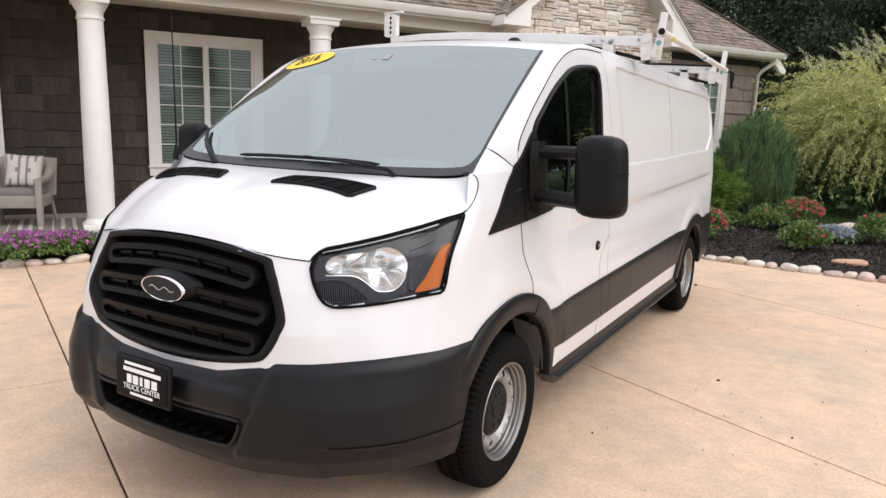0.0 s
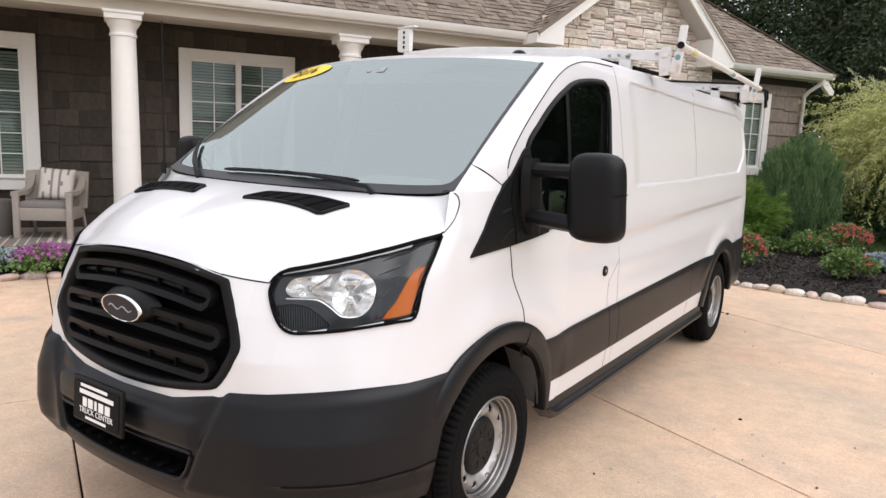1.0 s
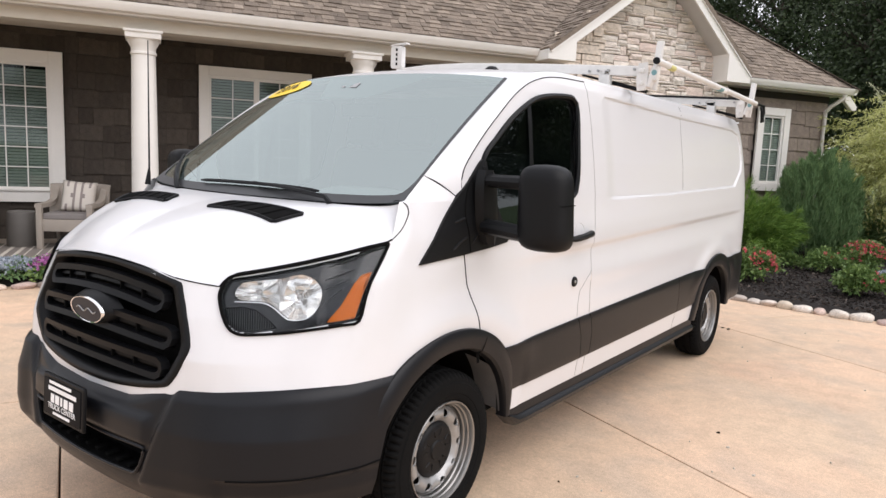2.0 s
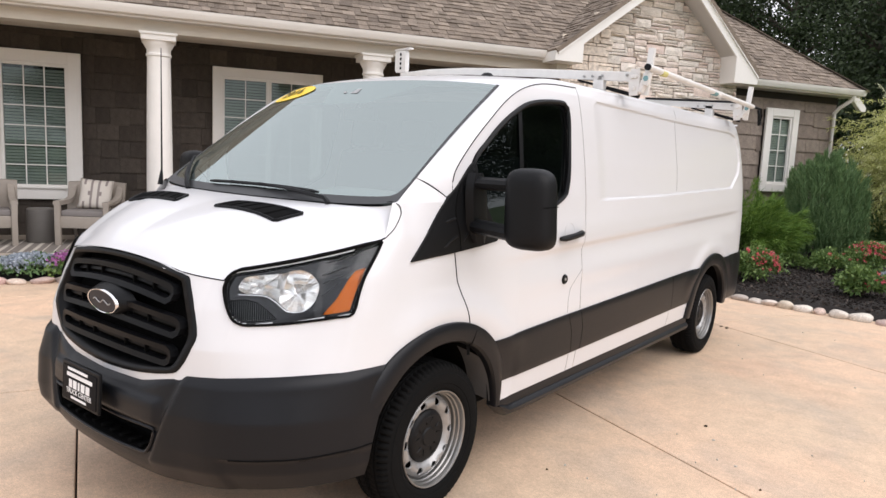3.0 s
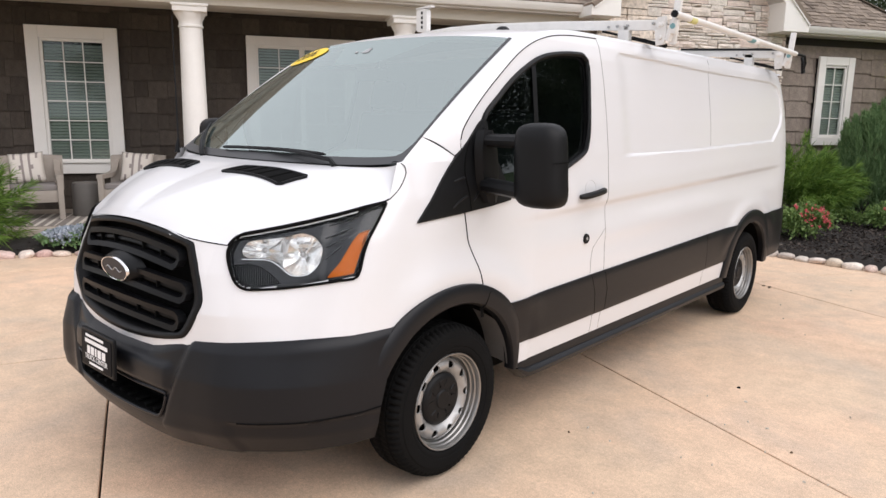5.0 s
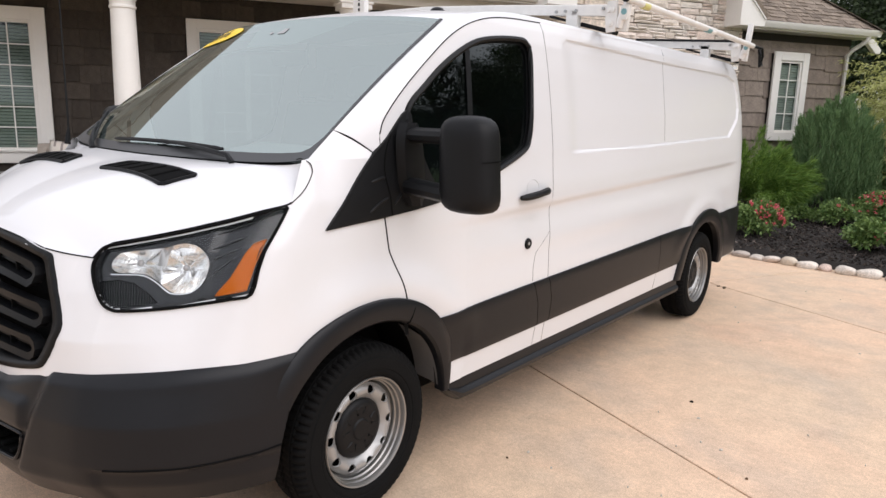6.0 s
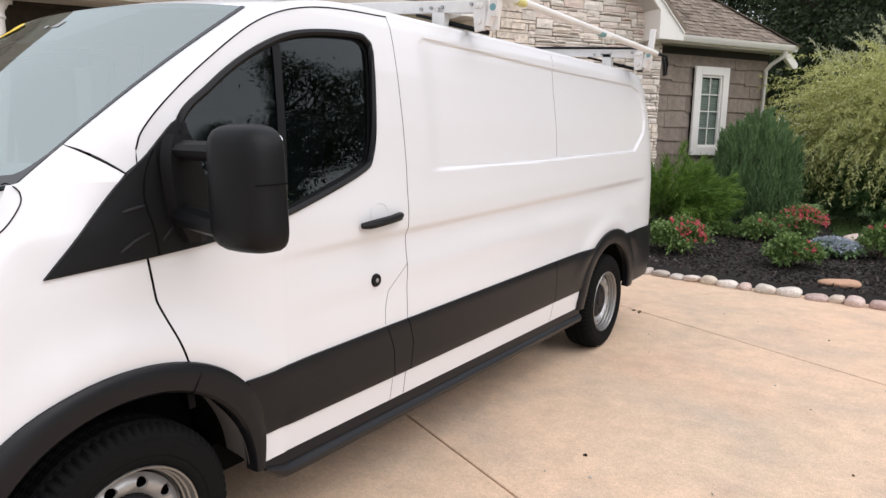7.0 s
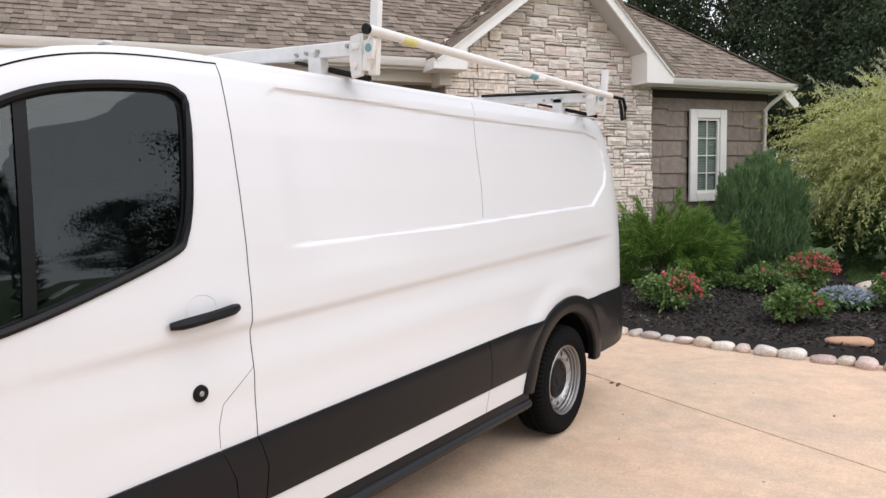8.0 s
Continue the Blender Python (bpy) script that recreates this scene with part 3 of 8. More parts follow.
def build_door(s):
    z_rows = [0.40 + (2.034 - 0.40) * i / 125 for i in range(126)]
    z_rows = [z for z in z_rows if z < 1.985] + [1.985, 1.995, 2.004, 2.012, 2.018, 2.023, 2.028, 2.0335]
    bm = bmesh.new()
    flank(bm, z_rows, lambda z: door_left(z) + (0.004 if z < 1.5 else 0.0025), lambda z: B_Y - 0.0022, 92, s, lambda y, z: not in_wheel(y, z) and poly_dist(WINDOW, y, z) < 0.004)
    door = part("front_door", clean(bm), M_white, van)
    # rubber round the glass
    bm = bmesh.new()
    ring = [side_pt(y, z, 0.002, s) for y, z in along(WINDOW, 0.03)]
    add_tube(bm, ring, 0.013, 6, closed=True)
    ring = [side_pt(y, z, -0.012, s) for y, z in along(WINDOW, 0.03)]
    cy, cz = 0.75, 1.6
    ring2 = [side_pt(lerp(y, cy, 0.05), lerp(z, cz, 0.06), -0.014, s) for y, z in along(WINDOW, 0.03)]
    add_grid(bm, [ring, ring2], closed_u=True)
    part("window_seal", bm, M_black, door, "black rubber seal")
    bm = bmesh.new()
    side_patch(bm, WINDOW, -0.014, s, 24, 24, inset=0.002)
    part("window_glass", bm, M_side, door, "dark tinted glass")
    bm = bmesh.new()
    bar = [(0.632, 1.866), (0.668, 1.877), (0.623, 1.295), (0.587, 1.285)]
    add_grid(bm, [[side_pt(lerp(bar[3][0], bar[0][0], k / 10), lerp(bar[3][1], bar[0][1], k / 10), -0.008, s), side_pt(lerp(bar[2][0], bar[1][0], k / 10), lerp(bar[2][1], bar[1][1], k / 10), -0.008, s)] for k in range(11)], flip=s < 0)
    part("window_divider", bm, M_black, door)
    # handle with its dished recess
    bm = bmesh.new()
    pts = []
    for k in range(9):
        t = k / 8
        y, z = lerp(0.985, 1.235, t), lerp(1.196, 1.217, t)
        pts.append(side_pt(y, z, 0.012 + 0.022 * math.sin(math.pi * t) ** 0.5, s))
    add_tube(bm, pts, [0.012, 0.017, 0.018, 0.018, 0.018, 0.018, 0.0185, 0.019, 0.013], 8)
    handle = part("door_handle", bm, M_black, door, "black grab handle")
    bm = bmesh.new()
    rim = [side_pt(1.105 + 0.056 * math.cos(a), 1.232 + 0.044 * math.sin(a), 0.002, s) for a in [2 * math.pi * k / 24 for k in range(24)]]
    mid = [side_pt(1.105 + 0.044 * math.cos(a), 1.232 + 0.034 * math.sin(a), -0.012, s) for a in [2 * math.pi * k / 24 for k in range(24)]]
    deep = [side_pt(1.105, 1.228, -0.030, s) for a in range(24)]
    add_grid(bm, [rim, mid, deep], closed_u=True, flip=s < 0)
    part("handle_recess", clean(bm), M_grey, door, "shaded dish behind the handle")
    if s > 0:
        bm = bmesh.new()
        c = side_pt(1.087, 0.961, 0.0, s)
        turn = Matrix.Translation(c) @ Matrix.Rotation(radians(90), 4, "Y")
        add_lathe(bm, [(0.0, 0.008), (0.012, 0.008), (0.014, 0.010), (0.024, 0.010), (0.027, 0.006), (0.028, 0.0)], 24, turn)
        lock = part("lock_barrel", bm, M_black, door, "round black key lock")
        bm = bmesh.new()
        add_lathe(bm, [(0.0, 0.0115), (0.007, 0.0115), (0.009, 0.009)], 16, turn)
        part("key_slot", bm, M_steel, lock)
    return door


M_grey = material("satin_white_recess", (0.70, 0.70, 0.70), 0.4, vary=0.02, scale=10)
for s in (1, -1):
    bm = bmesh.new()
    zr = [0.62 + (1.412 - 0.62) * i / 66 for i in range(67)]
    flank(bm, zr, fender_left, lambda z: door_left(z) - 0.004, 46, s, lambda y, z: not in_wheel(y, z))
    # the fender's shoulder up to the screen's corner
    rows = []
    for k in range(8):
        t = k / 7
        rows.append([side_pt(lerp(fender_left(1.412), 0.088, i / 20), 1.412, 0, s).lerp(screen_pt(s, FOOT_V * i / 20), t) + Vector((s * 0.3, -0.3, 0.9)) * (0.007 * math.sin(math.pi * t) * (i / 20)) for i in range(21)])
    add_grid(bm, rows, flip=s < 0)
    seam = [r[-1] + Vector((s * 0.001, 0, 0.0005)) for r in rows]
    part("fender", clean(bm), M_white, van, angle=85)
    bm = bmesh.new()
    add_tube(bm, seam, 0.0010, 5)
    part("pillar_joint", bm, M_void, van)
    build_door(s)
    bm = bmesh.new()
    zr = [0.40 + (2.034 - 0.40) * i / 200 for i in range(201)]
    flank(bm, zr, lambda z: B_Y + 0.0018, tail_y, 320, s, lambda y, z: not in_wheel(y, z, 0.475))
    part("load_side_panel", clean(bm), M_white, van)

# joint lines of the panels: dark backing strips behind the gaps
for s in (1, -1):
    for path in ([(y, z) for y, z in SEAM_F[1:]], [(B_Y, 0.4 + 0.0817 * k) for k in range(21)]):
        pts = along(path, 0.03, False)
        bm = bmesh.new()
        add_grid(bm, [[side_pt(y - 0.012, z, -0.006, s), side_pt(y + 0.012, z, -0.006, s)] for y, z in pts])
        part("panel_gap", bm, M_void, van)
    bm = bmesh.new()
    add_tube(bm, [side_pt(y, z, 0.0012, s) for y, z in along(DOOR_TOP, 0.03, False)], 0.0026, 5)
    part("door_seam", bm, M_void, van)
    if s > 0:
        for path in ([(B_Y, 1.0), (1.23, 0.945), (1.172, 0.90), (1.15, 0.83), (1.15, 0.76)], [(2.885, 2.03), (2.845, 1.80), (2.84, 1.594), (2.822, 1.43)], [(1.21, 0.53), (1.208, 0.40)], [(2.826, 0.53), (2.81, 0.40)]):
            pts = [side_pt(y, z, 0.0002, s) for y, z in along(path, 0.03, False)]
            bm = bmesh.new()
            add_tube(bm, pts, 0.0011, 4)
            part("panel_joint", bm, M_frit, van)

# tail, floor and inner bulkhead close the shell
bm = bmesh.new()
rows = []
for j in range(25):
    z = lerp(0.40, 2.034, j / 24)
    w = side_x(tail_y(z), z)
    rows.append([Vector((w * math.sin(radians(90) * i / 12) ** 0.6 * (1 if i >= 0 else 0), tail_y(z) + 0.03 * (1 - (i / 12) ** 2), z)) for i in range(13)])
for s in (1, -1):
    add_grid(bm, [[Vector((s * p.x, p.y, p.z)) for p in r] for r in rows], flip=s > 0)
add_grid(bm, [[Vector((x, tail_y(2.034) + 0.0, 2.034)), Vector((x, 4.64, roof_pt(x / 0.803 if abs(x) < 0.803 else math.copysign(1, x), 4.64).z))] for x in [-0.85 + 0.1 * k for k in range(18)]])
part("rear_door", clean(bm), M_white, van)
bm = bmesh.new()
add_box(bm, (1.5, 4.6, 0.12), pose(0, 1.95, 0.36))
for hy in (0.0, 3.75):
    add_tube(bm, [(-0.75, hy, 0.33), (0.75, hy, 0.33)], 0.05, 10)
    for s in (1, -1):
        # wheel-house liner
        rows = []
        for k in range(17):
            a = radians(8 + 164 * k / 16)
            rows.append([Vector((s * x, hy + 0.47 * math.cos(a), 0.35 + 0.47 * math.sin(a))) for x in (0.60, 0.8, 0.97)])
        add_grid(bm, rows)
        bm.faces.new([bm.verts.new(Vector((s * 0.62, hy + 0.47 * math.cos(w), 0.35 + 0.47 * math.sin(w)))) for w in [radians(8 + 164 * k / 16) for k in range(17)]])
add_box(bm, (0.92, 0.04, 0.44), pose(0, -0.79, 0.88))
# added front plate, hung low to deepen the shade below the bumper
add_box(bm, (1.5, 0.5, 0.03), pose(0, -0.55, 0.36))
part("underbody", bm, M_void, van, "chassis and wheel housings, coloured near black for their shade")

# bumper
BUMP_Z = [0.24, 0.30, 0.40, 0.47, 0.60, 0.70, 0.80]
BUMP_A = np.array([
    [(0, -0.89), (0.28, -0.88), (0.46, -0.85), (0.63, -0.77), (0.77, -0.63), (0.87, -0.50), (0.92, -0.46)],
    [(0, -0.985), (0.28, -0.975), (0.46, -0.945), (0.655, -0.85), (0.825, -0.69), (0.93, -0.535), (0.965, -0.46)],
    [(0, -1.05), (0.28, -1.04), (0.46, -1.01), (0.68, -0.91), (0.86, -0.745), (0.962, -0.56), (0.995, -0.455)],
    [(0, -1.045), (0.28, -1.035), (0.46, -1.012), (0.69, -0.92), (0.87, -0.755), (0.968, -0.56), (1.0, -0.445)],
    [(0, -1.045), (0.28, -1.035), (0.46, -1.005), (0.685, -0.915), (0.865, -0.75), (0.968, -0.55), (1.001, -0.405)],
    [(0, -1.025), (0.28, -1.015), (0.46, -0.985), (0.67, -0.89), (0.85, -0.725), (0.962, -0.53), (0.998, -0.355)],
    [(0, -1.00), (0.28, -0.99), (0.48, -0.965), (0.66, -0.868), (0.845, -0.70), (0.958, -0.50), (0.995, -0.31)]], float)
BTOP = [0.672, 0.684, 0.744, 0.752, 0.763, 0.775, 0.786]
OPENING = smooth_poly([(-0.37, 0.515), (-0.2, 0.522), (0, 0.525), (0.2, 0.522), (0.37, 0.525), (0.405, 0.51), (0.37, 0.43), (0.30, 0.415), (0, 0.408), (-0.30, 0.415), (-0.37, 0.43), (-0.405, 0.51)], 3)


def bump_pt(u, z, off=0.0):
    p = cr(outline(BUMP_Z, BUMP_A, z), u)
    P = Vector((p[0], p[1], z))
    # the raised centre block that carries the plate
    blk = smooth01((0.44 - P.x) / 0.035) * smooth01((z - 0.525) / 0.025) * smooth01((0.650 - z) / 0.025)
    # step where the corner pods stand proud of the middle
    edge = lerp(0.415, 0.53, (z - 0.43) / 0.31)
    P.y += 0.016 * smooth01((edge - P.x) / 0.03) * smooth01((z - 0.36) / 0.05) * (1 - 0.9 * blk)
    # the upper edge rolls back
    zt = float(np.interp(u, range(7), BTOP))
    roll = max(0.0, 1 - (zt - z) / 0.042) ** 2
    P -= Vector((P.x, P.y + 0.2, 0)).normalized() * (0.020 * roll)
    # lower valance sits behind the joint
    low = smooth01((0.462 - z) / 0.008) * smooth01((P.x - 0.66) / 0.03)
    P.y += 0.007 * low
    P.x -= 0.006 * low
    if off:
        q = cr(outline(BUMP_Z, BUMP_A, z), min(u + 0.05, 6))
        q0 = cr(outline(BUMP_Z, BUMP_A, z), max(u - 0.05, 0))
        n = Vector((q[1] - q0[1], -(q[0] - q0[0]), 0)).normalized()
        P += n * off
    return P


bm = bmesh.new()
for s in (1, -1):
    NU, NV = 96, 44
    rows, cell = [], []
    for j in range(-3, NV + 6):
        row, cz = [], []
        for i in range(NU + 1):
            u = 6.0 * i / NU
            zt = float(np.interp(u, range(7), BTOP))
            if j < 0:
                zb = 0.318 + 0.02 * smooth01((u - 3.8) / 2.2)
                p = bump_pt(u, zb)
                p = Vector((p.x * (1 + 0.03 * j / 3), p.y - 0.10 * j / 3 * (1 - u / 6) ** 0.5, zb + 0.003))
                cz.append((u, 0.2, 9))
            elif j <= NV:
                z = lerp(0.318 + 0.02 * smooth01((u - 3.8) / 2.2), zt, j / NV)
                p = bump_pt(u, z)
                cz.append((u, z, p.x))
            else:
                # rolled upper edge
                p = bump_pt(u, zt)
                k = (j - NV) / 5
                n = Vector((p.x, p.y + 0.2, 0)).normalized()
                p = p - n * (0.05 * k) + Vector((0, 0, 0.012 * math.sin(k * 1.6)))
                cz.append((u, 0.9, 9))
            row.append(Vector((s * p.x, p.y, p.z)))
        rows.append(row)
        cell.append(cz)

    def keep(j, i):
        z = (cell[j][i][1] + cell[j + 1][i + 1][1]) / 2
        x = (cell[j][i][2] + cell[j + 1][i + 1][2]) / 2
        return x > 2 or poly_dist(OPENING, x, z) < 0.004

    add_grid(bm, rows, flip=s < 0, mask=keep)
bumper = part("front_bumper", clean(bm), M_bumper, van, "textured dark grey plastic bumper")
for s in (1, -1):
    bm = bmesh.new()
    pts = [bump_pt(3.1 + 2.9 * k / 30, 0.465 + 0.012 * (k / 30) ** 2, 0.0005) for k in range(31)]
    add_tube(bm, [Vector((s * p.x, p.y, p.z)) for p in pts], 0.0035, 5)
    part("bumper_joint", bm, M_void, bumper)
bm = bmesh.new()
front = along(OPENING, 0.05)
ring = []
for x, z in front:
    u = abs(x) / 0.46 * 2 if abs(x) < 0.46 else 2
    best = min((abs(bump_pt(k / 30, z).x - abs(x)), k / 30) for k in range(0, 75))[1]
    p = bump_pt(best, z, 0.002)
    ring.append(Vector((x, p.y, z)))
add_tube(bm, ring, 0.007, 6, closed=True)
part("opening_lip", bm, M_bumper, bumper)
bm = bmesh.new()
add_grid(bm, [ring, [Vector((p.x * 0.96, p.y + 0.12, p.z)) for p in ring]], closed_u=True)
bm.faces.new([bm.verts.new(Vector((p.x * 0.96, p.y + 0.12, p.z))) for p in ring])
for k in range(9):
    add_box(bm, (0.022, 0.05, 0.012), pose(-0.30 + 0.075 * k, -0.985, 0.424), 0.003)
part("lower_intake", bm, M_void, bumper, "black lower intake")

# grille


def nose_u(x, z):
    best, at = 9, 0
    for k in range(0, 110):
        d = abs(nose_pt(k / 30, z).x - abs(x))
        if d < best:
            best, at = d, k / 30
    return at


def grille_pt(x, z, off=0.0):
    p = nose_pt(min(abs(x) / 0.28, 1) if abs(x) < 0.28 else nose_u(x, z), z)
    return Vector((x, p.y - off, z))


def grille_loop(poly, off, step=0.05):
    return [grille_pt(x, z, off) for x, z in along(poly, step)]


grille = part("grille", bmesh.new(), M_black, van, "black slatted front grille")
bm = bmesh.new()
bm.from_mesh(grille.data)
ring = grille_loop(GRILLE, 0.004, 0.03)
inner = [grille_pt(x * 0.945, 0.93 + (z - 0.93) * 0.90, 0.002) for x, z in along(GRILLE, 0.03)]
deep = [p + Vector((0, 0.085, 0)) for p in inner]
outer = [p + Vector((0, 0.03, 0)) for p in ring]
add_grid(bm, [outer, ring, inner, deep], closed_u=True)
bmesh.ops.recalc_face_normals(bm, faces=bm.faces)
bm.to_mesh(grille.data)
bm.free()
for p in grille.data.polygons:
    p.use_smooth = True
bm = bmesh.new()
bm.faces.new([bm.verts.new(p) for p in deep])
part("grille_backing", bm, M_void, grille)


def slot(zc_mid, half_mid, xw, zc_end):
    """A long flattened loop: the bright-edged slot of the grille."""
    out = []
    h = 0.040
    top, bot = [], []
    for k in range(17):
        x = lerp(-xw, xw, k / 16)
        zc = lerp(zc_mid, zc_end, (abs(x) / xw) ** 2)
        top.append((x, zc + h))
        bot.append((x, zc - h))
    end = [(xw + 0.022, zc_end + 0.025), (xw + 0.03, zc_end), (xw + 0.022, zc_end - 0.025)]
    out = top + end + list(reversed(bot)) + [(-x, z) for x, z in reversed(end)]
    return out


for zc, ze, xw in ((1.068, 1.040, 0.385), (0.938, 0.918, 0.445), (0.812, 0.806, 0.415)):
    loop = slot(zc, 0, xw, ze)
    bm = bmesh.new()
    pts = [grille_pt(x, z, 0.004) for x, z in loop]
    n = len(pts)
    inner = [grille_pt(x * 0.955, (ze if abs(x) > xw * 0.97 else lerp(zc, ze, (abs(x) / xw) ** 2)) + (z - lerp(zc, ze, min(1, abs(x) / xw) ** 2)) * 0.46, 0.0) for x, z in loop]
    back = [p + Vector((0, 0.035, 0)) for p in pts]
    ib = [p + Vector((0, 0.035, 0)) for p in inner]
    add_grid(bm, [back, pts, inner, ib], closed_u=True)
    bmesh.ops.recalc_face_normals(bm, faces=bm.faces)
    part("grille_slot", bm, M_slot, grille, "dark grey slot surround")
    bm = bmesh.new()
    add_grid(bm, [[grille_pt(lerp(-xw, xw, k / 16), lerp(zc, ze, abs(k / 8 - 1) ** 2) + h, -0.016 + o) for k in range(17)] for h, o in ((-0.008, -0.03), (-0.006, -0.008), (0.006, -0.008), (0.008, -0.03))])
    part("grille_slat", bm, M_slot, grille)
    for x in (-0.27, -0.13, 0.13, 0.27):
        z = lerp(zc, ze, (x / xw) ** 2)
        q = grille_pt(x, z, -0.022)
        part("grille_rib", box_bm((0.008, 0.02, 0.062), Matrix.Translation(q)), M_void, grille)

# oval badge: a plain enamel shape with a bright rim
c = grille_pt(0, 0.957, 0.022)
turn = Matrix.Translation(c) @ Matrix.Rotation(radians(90 + 7), 4, "X") @ Matrix.Diagonal((1.0, 0.42, 1.0, 1.0))
bm = bmesh.new()
add_lathe(bm, [(0.122, -0.004), (0.121, 0.004), (0.117, 0.009), (0.111, 0.008)], 40, turn)
badge = part("badge", bm, M_chrome, grille, "oval badge with chrome rim")
bm = bmesh.new()
add_lathe(bm, [(0.165, -0.055), (0.140, -0.016), (0.128, -0.004), (0.120, 0.0)], 40, turn)
part("badge_mount", bm, M_black, badge)
bm = bmesh.new()
add_lathe(bm, [(0.0, 0.007), (0.06, 0.0075), (0.113, 0.0065)], 40, turn)
part("badge_face", bm, M_emblem, badge)
bm = bmesh.new()
add_tube(bm, [turn @ Vector((-0.07 + 0.14 * k / 14, 0.018 * math.sin(k * 0.9), 0.0085)) for k in range(15)], 0.0028, 5)
part("badge_stroke", bm, M_steel, badge)

# dealer plate in a black frame
plate = part("licence_plate", box_bm((0.318, 0.016, 0.172), pose(-0.024, -1.078, 0.604, -3), 0.012, 3), M_black, bumper, "black dealer plate with white bars")
bm = bmesh.new()
add_box(bm, (0.285, 0.004, 0.140), pose(-0.024, -1.087, 0.604, -3), 0.004)
face = part("plate_face", bm, M_plate, plate)
bm = bmesh.new()
PM = pose(-0.024, -1.0905, 0.604, -3)


def flat_bar(bm, x, z, w, h, sk=0.0):
    vs = add_box(bm, (w, 0.0015, h), PM @ Matrix.Translation((x, 0, z)), 0)
    for v in vs:
        v.co.x += sk * (v.co.z - 0.6)


flat_bar(bm, -0.012, 0.060, 0.17, 0.011)
flat_bar(bm, 0.004, 0.036, 0.215, 0.016)
for x, w in ((-0.07, 0.026), (-0.033, 0.030), (0.000, 0.014), (0.034, 0.030), (0.075, 0.030)):
    flat_bar(bm, x, -0.001, w, 0.034)
flat_bar(bm, 0.0, -0.058, 0.13, 0.010)
part("plate_print", bm, M_print, plate, "white bars of unreadable print", smooth=False)

trade = bpy.data.curves.new("plate_words", "FONT")
trade.body = "TRUCK CENTER"
trade.size = 0.030
trade.align_x, trade.align_y = "CENTER", "CENTER"
trade.extrude = 0.0006
words = new("plate_words", trade)
words.data.materials.append(M_print)
words.matrix_world = PM @ Matrix.Translation((0, 0, -0.034)) @ Matrix.Rotation(radians(90), 4, "X")
words.parent = plate

